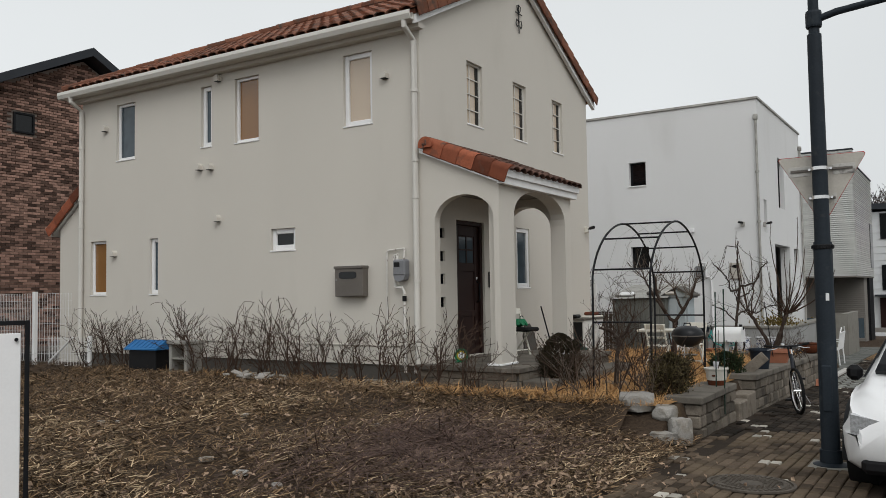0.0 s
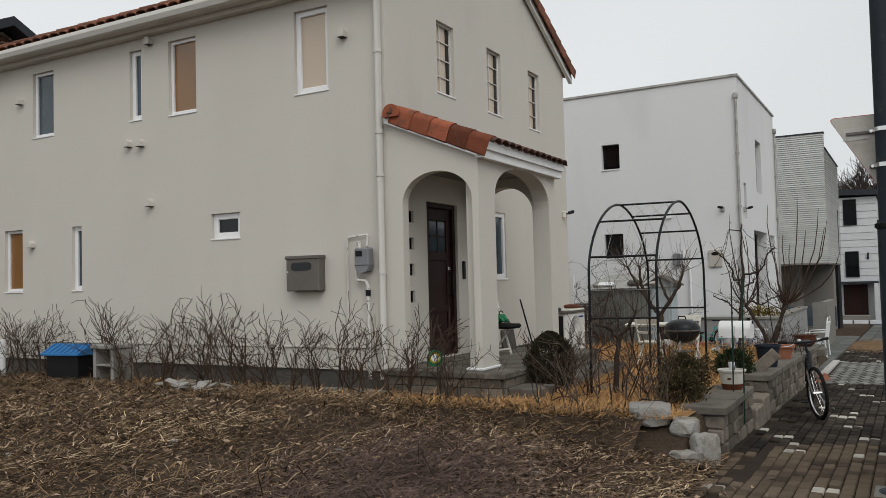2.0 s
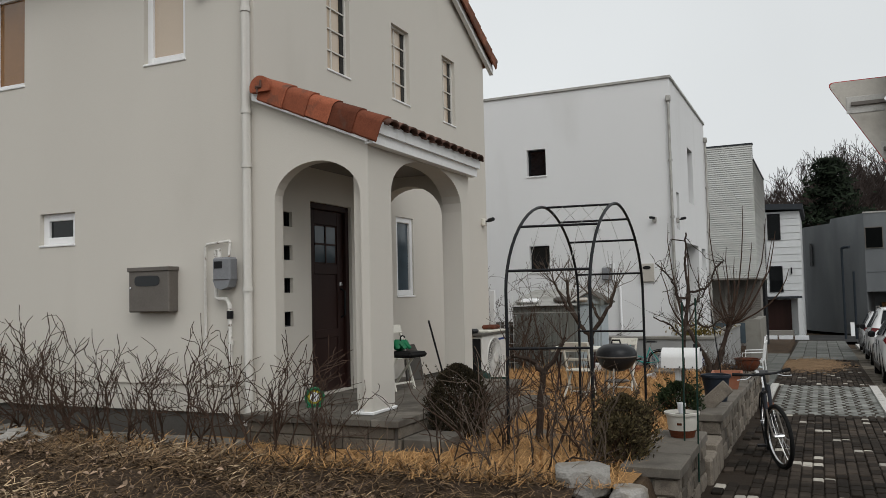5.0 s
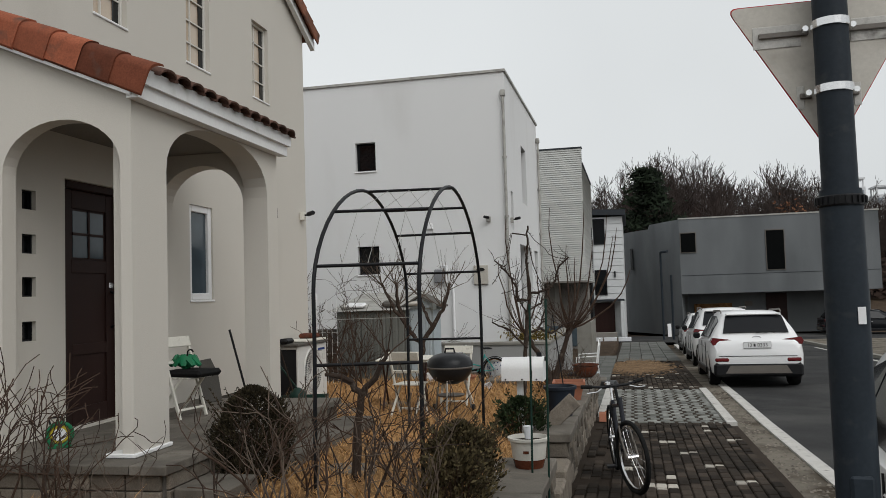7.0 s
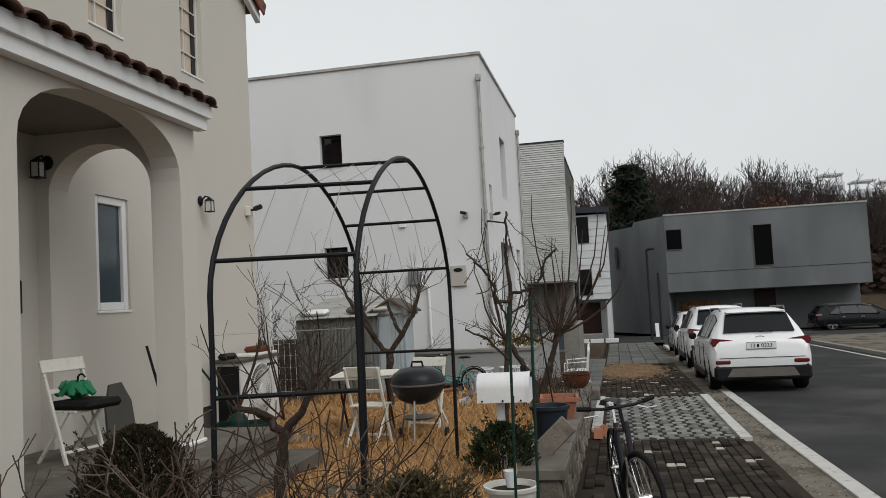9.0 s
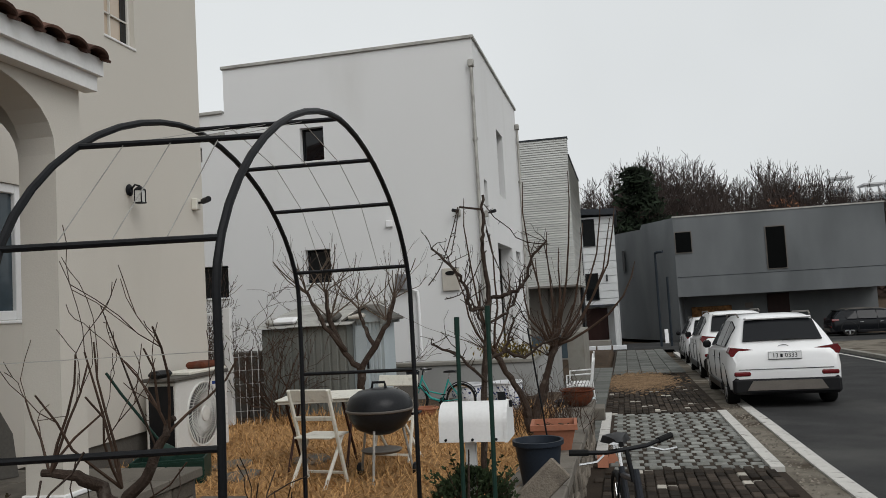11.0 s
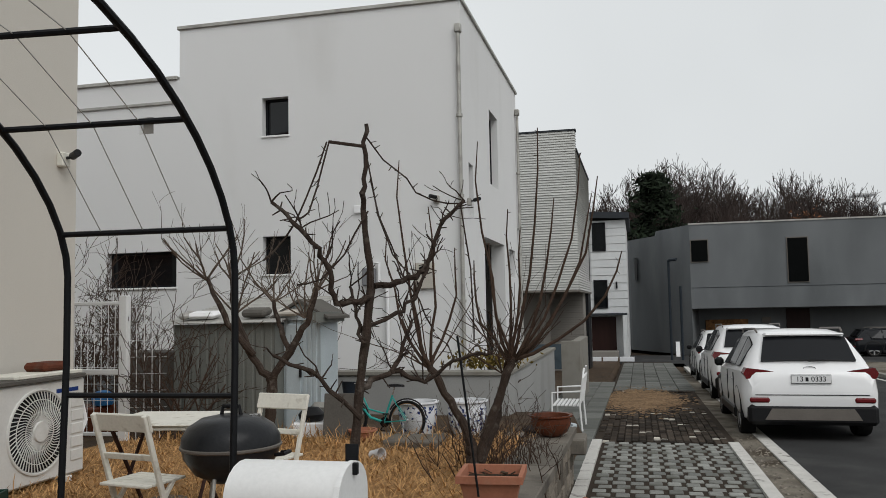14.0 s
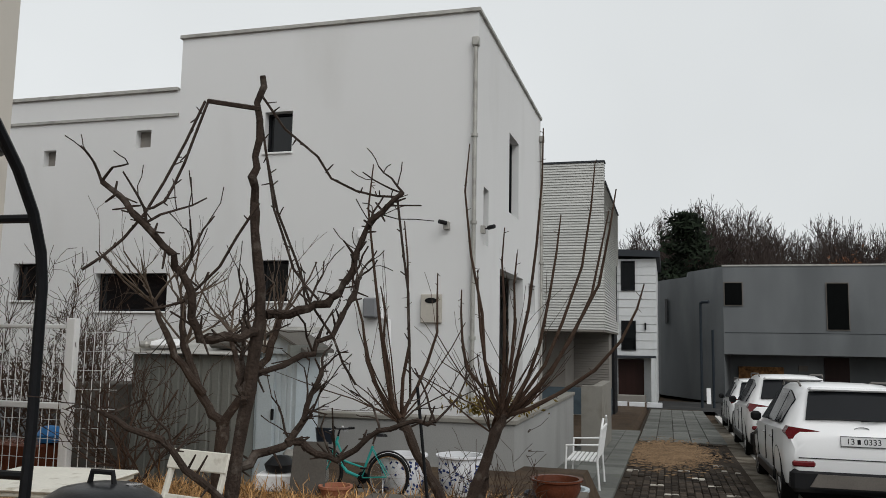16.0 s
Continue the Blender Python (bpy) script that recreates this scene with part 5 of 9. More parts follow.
# ---- bicycles ----
def bicycle(label, at, paint, step_through=False, basket=False):
    b = thing("bicycle", label, "bicycle", at=at)
    R = 0.33
    hubs = {"rear": Vector((0, 0, R)), "front": Vector((0, 1.04, R))}
    for end, h in hubs.items():
        w = part("wheel", Shape().tube([h + Vector((0, (R - 0.022) * math.cos(a), (R - 0.022) * math.sin(a))) for a in np.linspace(0, 2 * math.pi, 33).tolist()[:-1]], 0.022, 8, None, 0, True), RUBBER, b, "black tyre", True)
        sub("rim", Shape().tube([h + Vector((0, (R - 0.052) * math.cos(a), (R - 0.052) * math.sin(a))) for a in np.linspace(0, 2 * math.pi, 33).tolist()[:-1]], 0.011, 6, None, 0, True), CHROME, w, "bright rim", True)
        s = Shape()
        for i in range(20):
            a = i * math.pi / 10
            s.tube([h + Vector((0.02 if i % 2 else -0.02, 0.02 * math.cos(a + 0.8), 0.02 * math.sin(a + 0.8))), h + Vector((0, (R - 0.06) * math.cos(a), (R - 0.06) * math.sin(a)))], 0.0018, 4)
        sub("spokes", s, CHROME, w)
        sub("hub", Shape().tube([h + Vector((-0.05, 0, 0)), h + Vector((0.05, 0, 0))], 0.022, 10), CHROME, w)
    crank, seat, head, bar = Vector((0, 0.42, 0.29)), Vector((0, 0.27, 0.74)), Vector((0, 0.86, 0.78)), Vector((0, 0.82, 0.95))
    low = Vector((0, 0.90, 0.62))
    s = Shape()
    s.tube([crank, seat], 0.019, 8)
    s.tube([low, crank] if not step_through else [low, (0, 0.66, 0.36), crank], 0.024, 8)
    if not step_through:
        s.tube([seat + Vector((0, 0.01, -0.05)), head], 0.019, 8)
    else:
        s.tube([head, (0, 0.70, 0.50), (0, 0.36, 0.42)], 0.016, 8)
    for sx in (-0.045, 0.045):
        s.tube([crank + Vector((sx * 0.6, 0, 0)), hubs["rear"] + Vector((sx, 0, 0))], 0.009, 6)
        s.tube([seat + Vector((sx * 0.4, 0, -0.04)), hubs["rear"] + Vector((sx, 0, 0))], 0.008, 6)
    s.tube([low + Vector((0, 0.01, -0.04)), head + Vector((0, -0.02, 0.06))], 0.021, 8)
    part("bike_frame", s, paint, b, "", True)
    s = Shape()
    for sx in (-0.055, 0.055):
        s.tube([low + Vector((sx * 0.8, 0.01, -0.02)), Vector((sx, 0.95, 0.50)), hubs["front"] + Vector((sx, 0, 0))], 0.010, 6)
    part("fork", s, paint if step_through else STEEL_GREY, b, "", True)
    s = Shape().tube([head, bar], 0.014, 8)
    s.tube([bar + Vector((-0.30, -0.06, 0.02)), bar + Vector((-0.12, 0, 0.0)), bar + Vector((0.12, 0, 0.0)), bar + Vector((0.30, -0.06, 0.02))], 0.012, 8)
    hb = part("handlebar", s, BLACK_METAL, b, "", True)
    for sg in (-1, 1):
        sub("grip", Shape().tube([bar + Vector((sg * 0.21, -0.03, 0.01)), bar + Vector((sg * 0.31, -0.065, 0.02))], 0.018, 8), RUBBER, hb, "", True)
        sub("brake_lever", Shape().tube([bar + Vector((sg * 0.14, 0.01, -0.01)), bar + Vector((sg * 0.20, 0.05, -0.03)), bar + Vector((sg * 0.29, 0.02, -0.035))], 0.006, 6), CHROME, hb)
    sub("bell", Shape().lathe([(0.0, 0), (0.03, 0.005), (0.028, 0.025), (0.0, 0.035)], 12, Matrix.Translation(bar + Vector((0.07, 0.0, 0.015)))), CHROME, hb, "", True)
    s = Shape().tube([seat, seat + Vector((0, -0.03, 0.13))], 0.013, 8)
    part("seat_post", s, CHROME, b)
    sp = seat + Vector((0, -0.04, 0.14))
    s = Shape()
    rows = [(-0.14, 0.085, 0.035), (-0.08, 0.095, 0.05), (0.0, 0.06, 0.05), (0.08, 0.03, 0.042), (0.14, 0.02, 0.03)]
    pts = []
    for y, w, h in rows:
        pts += [sp + Vector((w * c, y, h * q)) for c, q in ((-1, 0), (-0.8, 0.8), (0, 1), (0.8, 0.8), (1, 0), (0, -0.2))]
    s.add(pts, [(i * 6 + j, i * 6 + (j + 1) % 6, i * 6 + 6 + (j + 1) % 6, i * 6 + 6 + j) for i in range(4) for j in range(6)] + [tuple(range(6)), tuple(range(24, 30))])
    part("saddle", s, BLACK_PLASTIC, b, "black saddle", True)
    s = Shape().tube([crank + Vector((-0.05, 0, 0)), crank + Vector((0.05, 0, 0))], 0.03, 10)
    s.tube([crank + Vector((0.055, 0, 0)), crank + Vector((0.06, 0.08, -0.14))], 0.009, 6)
    s.tube([crank + Vector((-0.055, 0, 0)), crank + Vector((-0.06, -0.08, 0.14))], 0.009, 6)
    s.lathe([(0.085, -0.003), (0.085, 0.003)], 18, Matrix.Translation(crank + Vector((0.045, 0, 0))) @ Matrix.Rotation(radians(90), 4, "Y"))
    dr = part("crankset", s, BLACK_METAL, b)
    for sg in (-1, 1):
        sub("pedal", Shape().box(sg * 0.06, sg * 0.15, crank.y + sg * 0.08 - 0.04, crank.y + sg * 0.08 + 0.04, crank.z - sg * 0.14 - 0.012, crank.z - sg * 0.14 + 0.012, 0.004), BLACK_PLASTIC, dr)
    if not step_through:  # the front end is turned to one side
        turn = Matrix.Translation((0, 0.93, 0)) @ Matrix.Rotation(radians(16), 4, "Z") @ Matrix.Translation((0, -0.93, 0))
        for o in b.children:
            if o.name.startswith(("fork", "handlebar")) or (o.name.startswith("wheel") and max(v.co.y for v in o.data.vertices) > 1.0):
                o.matrix_basis = turn
    part("stand", Shape().tube([(-0.05, 0.05, R - 0.04), (-0.17, -0.02, 0.02)], 0.008, 6), CHROME, b)
    if basket:
        s = Shape().lathe([(0.11, 0.0), (0.15, 0.22), (0.155, 0.225), (0.15, 0.23), (0.145, 0.22), (0.105, 0.01)], 14, Matrix.Translation((0, 1.06, 0.72)))
        part("basket", s, DARK_POT, b, "dark plastic basket", True)
        for h in hubs.values():
            s = Shape()
            s.tube([h + Vector((0, (R + 0.02) * math.cos(a), (R + 0.02) * math.sin(a))) for a in np.linspace(0.5, 2.9, 14).tolist()], 0.014, 6)
            part("mudguard", s, BLACK_PLASTIC, b, "black mudguard", True)
    return b


bicycle("dark bicycle with a black saddle standing on the footpath", pose(-2.22, 13.72, street(13.2) + 0.0, 0, 4, 189), BIKE_PAINT)
bicycle("teal step-through bicycle with a dark basket on the garden edge", pose(-4.32, 18.80, 0.13, 0, 6, 84) @ Matrix.Scale(0.64, 4), TEAL, True, True)

# ---- mailbox, barbecue, table and chairs ----
mail = thing("mailbox", "white metal mailbox with a rounded top on a white post", "mailbox", at=pose(-0.02, 0.32, 0.018))
prof = [(12.66, 0.77), (12.94, 0.77), (12.94, 0.88)] + [(12.80 + 0.14 * math.cos(a), 0.88 + 0.11 * math.sin(a)) for a in np.linspace(0.2, math.pi - 0.2, 10).tolist()] + [(12.66, 0.88)]
part("shell", Shape().prism(prof, "x", -3.24, -2.85), FENCE_WHITE, mail, "white enamelled shell", True)
part("door", Shape().prism([(12.80 + (y - 12.80) * 1.04, 0.875 + (z - 0.875) * 1.04) for y, z in prof], "x", -2.852, -2.832), FENCE_WHITE, mail)
part("flag", Shape().box(-2.93, -2.88, 12.985, 12.99, 0.86, 1.02, 0.002), BLACK_METAL, mail)
part("latch", Shape().box(-2.835, -2.815, 12.79, 12.81, 0.95, 0.99, 0.003), BLACK_METAL, mail)
part("post", Shape().box(-3.11, -3.05, 12.77, 12.83, 0.1, 0.77, 0.004), FENCE_WHITE, mail)
for x in (-3.20, -3.04, -2.9):
    part("bolt", Shape().lathe([(0.008, 0), (0.008, 0.012)], 8, Matrix.Translation((x, 12.66, 0.785)) @ Matrix.Rotation(radians(90), 4, "X")), BLACK_METAL, mail)

bbq = thing("kettle_barbecue", "black kettle barbecue with a domed lid on thin legs", "barbecue", at=pose(-4.16, 14.72, 0.025))
part("bowl", Shape().lathe([(0.0, 0.545), (0.10, 0.55), (0.20, 0.60), (0.262, 0.69), (0.272, 0.735), (0.266, 0.745)], 28), surface("black_enamel", (0.018, 0.019, 0.021), 0.28, vary=0.25, scale=8), bbq, "", True)
BLACK_ENAMEL = bpy.data.materials["black_enamel"]
part("rim", Shape().lathe([(0.275, 0.735), (0.283, 0.742), (0.283, 0.752), (0.275, 0.758)], 28), STEEL_GREY, bbq, "", True)
lid = part("lid", Shape().lathe([(0.276, 0.755), (0.272, 0.80), (0.24, 0.855), (0.17, 0.90), (0.08, 0.918), (0.0, 0.922)], 28), BLACK_ENAMEL, bbq, "", True)
sub("handle", Shape().tube([(-0.06, 0, 0.915), (-0.05, 0, 0.965), (0.05, 0, 0.965), (0.06, 0, 0.915)], 0.012, 8), BLACK_PLASTIC, lid, "", True)
sub("vent", Shape().lathe([(0.035, 0.905), (0.035, 0.925), (0.0, 0.926)], 12, Matrix.Translation((0.12, 0.05, -0.01))), CHROME, lid)
for a in (30, 150, 270):
    c, sn = math.cos(radians(a)), math.sin(radians(a))
    part("leg", Shape().tube([(0.18 * c, 0.18 * sn, 0.62), (0.27 * c, 0.27 * sn, 0.17)], 0.011, 8), ZINC, bbq)
part("ash_pan", Shape().lathe([(0.0, 0.40), (0.15, 0.40), (0.17, 0.42), (0.165, 0.422), (0.0, 0.405)], 24), STEEL_GREY, bbq, "", True)
for a in (150, 30):
    c, sn = math.cos(radians(a)), math.sin(radians(a))
    part("wheel", Shape().lathe([(0.055, -0.015), (0.06, 0), (0.055, 0.015)], 16, Matrix.Translation((0.28 * c, 0.28 * sn, 0.23)) @ Matrix.Rotation(radians(90), 4, "Y")), BLACK_PLASTIC, bbq, "", True)
part("side_handle", Shape().tube([(0.27, 0, 0.70), (0.33, -0.02, 0.71), (0.33, 0.06, 0.71), (0.27, 0.08, 0.70)], 0.011, 8), BLACK_PLASTIC, bbq)

table = thing("folding_table", "white folding garden table on brown crossed legs", "table", at=pose(-4.86, 15.2, 0.19, 0, 0, 8) @ Matrix.Scale(0.92, 4))
part("tabletop", Shape().box(-0.36, 0.36, -0.34, 0.34, 0.70, 0.722, 0.01), FURNITURE_WHITE, table, "white tabletop")
part("apron", Shape().box(-0.34, 0.34, -0.32, 0.32, 0.675, 0.70, 0.005), FURNITURE_WHITE, table)
for x in (-0.28, 0.28):
    for sg in (-1, 1):
        part("leg", Shape().tube([(x, sg * 0.28, 0.0), (x * 0.97, -sg * 0.27, 0.68)], 0.014, 6), RUST_BROWN, table)


def folding_chair(at, label, group="white folding chairs"):
    c = thing("folding_chair", label, "chair", group, at=at)
    lean = Matrix.Translation((0, -0.10, 0)) @ Matrix.Rotation(radians(-18), 4, "X")
    for x in (-0.20, 0.20):
        part("back_post", Shape().box(x - 0.013, x + 0.013, -0.017, 0.017, 0, 0.905, 0.004, lean), FURNITURE_WHITE, c)
        part("rear_leg", Shape().box(-0.012, 0.012, -0.015, 0.015, 0, 0.57, 0.004, Matrix.Translation((x * 0.86, 0.26, 0)) @ Matrix.Rotation(radians(40), 4, "X")), FURNITURE_WHITE, c)
    for i in range(6):
        part("seat_slat", Shape().box(-0.185, 0.185, -0.20 + i * 0.058, -0.147 + i * 0.058, 0.425, 0.443, 0.004), FURNITURE_WHITE, c)
    part("backrest", Shape().box(-0.225, 0.225, -0.024, -0.005, 0.79, 0.905, 0.006, lean), FURNITURE_WHITE, c)
    part("back_rail", Shape().box(-0.20, 0.20, -0.008, 0.008, 0.61, 0.65, 0.004, lean), FURNITURE_WHITE, c)
    part("stretcher", Shape().box(-0.19, 0.19, -0.008, 0.008, 0.09, 0.115, 0.003, lean), FURNITURE_WHITE, c)
    return c


folding_chair(pose(-4.62, 14.54, 0.205, 0, 0, 170) @ Matrix.Scale(0.9, 4), "white slatted folding chair beside the white table")
folding_chair(pose(-4.26, 15.43, 0.19, 0, 0, -12) @ Matrix.Scale(0.9, 4), "white slatted folding chair beyond the barbecue")
folding_chair(pose(-6.12, 12.1, 0.567, 0, 0, 78) @ Matrix.Scale(0.87, 4), "white folding chair on the porch with a dark cushion")
solid("cushion", Shape().box(-0.19, 0.19, -0.30, 0.17, 0.0, 0.075, 0.033), RUBBER, "black cushion lying on the porch chair", "cushion", at=pose(-6.08, 12.1, 0.954, 0, 0, 78) @ Matrix.Scale(0.87, 4))
folds = []
for i in range(9):
    a = i * 2 * math.pi / 9
    folds.append(Shape())
    folds[-1].tube([(0, 0, 0.02), (0.10 * math.cos(a), 0.06 * math.sin(a), 0.09), (0.15 * math.cos(a), 0.09 * math.sin(a), 0.03)], [0.03, 0.05, 0.02], 6)
umb = thing("umbrella", "folded green umbrella with a black hooked handle on the porch chair", "umbrella", at=pose(-6.12, 12.1, 1.02))
for s in folds:
    part("fold", s, GREEN_PLASTIC, umb, "crumpled green cloth", True)
part("handle", Shape().tube([(0, 0, 0.06), (0.02, 0, 0.14)] + [(0.05 - 0.03 * math.cos(a), 0, 0.15 + 0.03 * math.sin(a)) for a in np.linspace(0, 3.0, 8).tolist()], 0.008, 6), BLACK_PLASTIC, umb)
s = Shape().lathe([(0.0, 0), (0.09, 0.0), (0.10, 0.02), (0.10, 0.10), (0.09, 0.12), (0.0, 0.12)], 20, Matrix.Translation((0, 0.06, 0.14)) @ Matrix.Rotation(radians(90), 4, "X"))
reel = thing("hose_reel", "small green and yellow cable reel standing by the porch door", "reel", at=pose(-6.32, 10.62, 0.565, 0, 0, 40) @ Matrix.Scale(0.74, 4))
part("drum", s, YELLOW, reel, "", True)
part("side", Shape().tube([(0.12 * math.cos(a), -0.065, 0.14 + 0.12 * math.sin(a)) for a in np.linspace(0, 2 * math.pi, 22).tolist()[:-1]], 0.02, 8, None, 0, True), GREEN_PLASTIC, reel, "green rim", True)
part("label_disc", Shape().lathe([(0.0, 0), (0.065, 0), (0.065, 0.006)], 18, Matrix.Translation((0, -0.062, 0.14)) @ Matrix.Rotation(radians(90), 4, "X")), PORCELAIN, reel)
part("handle", Shape().tube([(-0.08, 0, 0.22), (-0.10, 0, 0.31), (0.02, 0, 0.31), (0.04, 0, 0.23)], 0.012, 8), BLACK_PLASTIC, reel)
part("foot", Shape().box(-0.11, 0.11, -0.08, 0.08, 0.0, 0.025, 0.006), GREEN_PLASTIC, reel)
solid("slate_slab", Shape().prism([(-0.13, 0.0), (0.13, 0.0), (0.12, 0.3), (0.05, 0.47), (-0.06, 0.46), (-0.12, 0.25)], "y", -0.02, 0.02), PLINTH, "dark pointed slate leaning on the porch wall", "slate", at=pose(-6.45, 13.15, 0.565, -12, 0, 62))
solid("broom", Shape().tube([(0.12, -0.05, 0.02), (0.0, 0.10, 0.76)], 0.013, 8), BLACK_PLASTIC, "black broom stick leaning against the house wall", "broom", at=pose(-6.32, 13.45, 0.565, 0, 0, 60))

# ---- air conditioner outside the house ----
ac = thing("air_conditioner", "white outdoor air-conditioner unit with a round fan grille", "air conditioner", at=pose(-6.56, 15.42, 0.18) @ Matrix.Scale(1.06, 4))
part("case", Shape().box(-0.16, 0.16, -0.05, 0.92, 0.06, 0.78, 0.015), AC_WHITE, ac)
part("side_grille", Shape().box(-0.12, 0.13, -0.056, -0.048, 0.12, 0.74), BLACK_PLASTIC, ac, "dark condenser fins")
s = Shape()
for i in range(0, 6, 2):
    s.tube([(0.172, 0.42 + r * math.cos(a), 0.43 + r * math.sin(a)) for r in ((0.05 + 0.045 * i),) for a in np.linspace(0, 2 * math.pi, 33).tolist()[:-1]], 0.004, 4, None, 0, True)
for i in range(56):
    a = i * math.pi / 28
    s.tube([(0.172, 0.42 + 0.05 * math.cos(a), 0.43 + 0.05 * math.sin(a)), (0.176, 0.42 + 0.17 * math.cos(a + 0.18), 0.43 + 0.17 * math.sin(a + 0.18)), (0.17, 0.42 + 0.29 * math.cos(a + 0.42), 0.43 + 0.29 * math.sin(a + 0.42))], 0.004, 4)
part("fan_grille", s, AC_WHITE, ac, "spiral wire fan grille")
part("fan_well", Shape().lathe([(0.0, 0.0), (0.285, 0.0), (0.285, 0.004)], 32, Matrix.Translation((0.1605, 0.42, 0.43)) @ Matrix.Rotation(radians(90), 4, "Y")), BLACK_PLASTIC, ac, "dark fan opening")
part("fan_ring", Shape().tube([(0.163, 0.42 + 0.30 * math.cos(a), 0.43 + 0.30 * math.sin(a)) for a in np.linspace(0, 2 * math.pi, 41).tolist()[:-1]], 0.012, 6, None, 0, True), AC_WHITE, ac, "", True)
part("hub", Shape().lathe([(0.0, 0.02), (0.07, 0.018), (0.075, 0.0)], 20, Matrix.Translation((0.17, 0.42, 0.43)) @ Matrix.Rotation(radians(90), 4, "Y")), AC_WHITE, ac)
part("badge", Shape().box(0.1605, 0.163, 0.60, 0.84, 0.685, 0.715), INK_BLUE, ac, "plain blue badge")
for i in range(5):
    part("louvre", Shape().box(0.16, 0.168, 0.76, 0.89, 0.16 + i * 0.10, 0.24 + i * 0.10, 0.006), AC_WHITE, ac)
for y in (0.06, 0.72):
    part("foot", Shape().box(-0.15, 0.19, y - 0.03, y + 0.03, 0.0, 0.06, 0.005), AC_WHITE, ac)
part("hose", Shape().tube([(0.02, 0.92, 0.60), (0.02, 1.06, 0.57), (0.02, 1.11, 0.42), (0.02, 1.03, 0.28), (0.02, 0.92, 0.30)], 0.022, 8), PVC, ac, "white pipe loop", True)
solid("plank", Shape().box(-0.16, 0.20, -0.14, 0.93, 0.0, 0.035, 0.006), PLINTH, "weathered dark board lying on the air conditioner", "board", at=pose(-6.56, 15.44, 1.009))
solid("plank", Shape().box(-0.13, 0.19, 0.15, 0.90, 0.0, 0.03, 0.006), FURNITURE_WHITE, "pale peeling board lying on the air conditioner", "board", at=pose(-6.56, 15.44, 1.046))
solid("roof_tile", Shape().box(-0.10, 0.12, 0.55, 0.86, 0.0, 0.07, 0.025), TERRACOTTA, "old clay tile lying on the boards", "tile", at=pose(-6.56, 15.44, 1.078))
solid("slipper", Shape().box(-0.08, 0.06, -0.18, 0.08, 0.0, 0.07, 0.03), BLACK_PLASTIC, "black garden shoe lying on the boards", "shoe", at=pose(-6.56, 15.44, 1.046))
crate = thing("plastic_crate", "dark green plastic crate on the paving beside the wall", "crate", at=pose(-6.0, 14.6, 0.2, 0, 0, 20))
for x0, x1, y0, y1 in ((-0.30, 0.30, -0.2, -0.185), (-0.30, 0.30, 0.185, 0.2), (-0.30, -0.285, -0.185, 0.185), (0.285, 0.30, -0.185, 0.185)):
    part("side", Shape().box(x0, x1, y0, y1, 0, 0.24, 0.004), DARK_GREEN, crate)
part("base", Shape().box(-0.285, 0.285, -0.185, 0.185, 0, 0.015), DARK_GREEN, crate)
for i in range(3):
    part("rib", Shape().box(-0.305, 0.305, -0.206, -0.2, 0.06 + i * 0.07, 0.08 + i * 0.07), DARK_GREEN, crate)
solid("watering_can", Shape().lathe([(0.0, 0), (0.10, 0.0), (0.11, 0.06), (0.09, 0.12), (0.03, 0.16), (0.0, 0.165)], 16).tube([(0, 0, 0.14), (-0.3, -0.15, 0.62), (-0.40, -0.2, 0.80)], 0.012, 8), DARK_GREEN, "green garden rake head with a grey stick", "garden tool", at=pose(-6.1, 14.65, 0.38, 0, 0, 0), smooth=True)

# ---- fixtures on the cream house ----
def vent_hood(x, z):
    v = thing("vent_hood", "small grey hooded wall vent on the cream stucco", "vent", "wall vents", at=ASKEW @ pose(x, HY, z))
    s = Shape()
    s.prism([(-0.055, -0.05), (0.055, -0.05), (0.055, 0.02), (0.03, 0.06), (-0.03, 0.06), (-0.055, 0.02)], "y", -0.10, 0.0)
    part("hood", s, STUCCO, v)
    part("opening", Shape().box(-0.045, 0.045, -0.09, -0.005, -0.056, -0.05), BLACK_PLASTIC, v, "dark opening")
    return v


for x, z in ((-14.21, 4.94), (-11.01, 5.46), (-7.36, 4.95), (-11.50, 3.92), (-11.22, 3.90), (-13.92, 2.45), (-11.03, 2.96)):
    vent_hood(x, z)

letter = thing("letter_box", "grey-brown steel letter box with a dark slot window", "letter box", at=ASKEW @ pose(-8.01, HY, 1.80))
part("case", Shape().box(-0.28, 0.27, -0.15, 0.0, -0.24, 0.23, 0.012), STEEL_GREY, letter)
part("lid", Shape().box(-0.29, 0.28, -0.165, -0.0, 0.19, 0.235, 0.006), STEEL_GREY, letter)
s = Shape().prism([(0.17 * math.copysign(abs(math.cos(a)) ** 0.4, math.cos(a)) - 0.02, 0.09 + 0.055 * math.copysign(abs(math.sin(a)) ** 0.6, math.sin(a))) for a in np.linspace(0, 2 * math.pi, 25).tolist()[:-1]], "y", -0.156, -0.15)
part("slot", s, GLASS_DARK, letter, "dark rounded slot")
part("lock", Shape().lathe([(0.012, 0), (0.012, 0.012)], 10, Matrix.Translation((-0.24, -0.15, 0.02)) @ Matrix.Rotation(radians(90), 4, "X")), CHROME, letter)

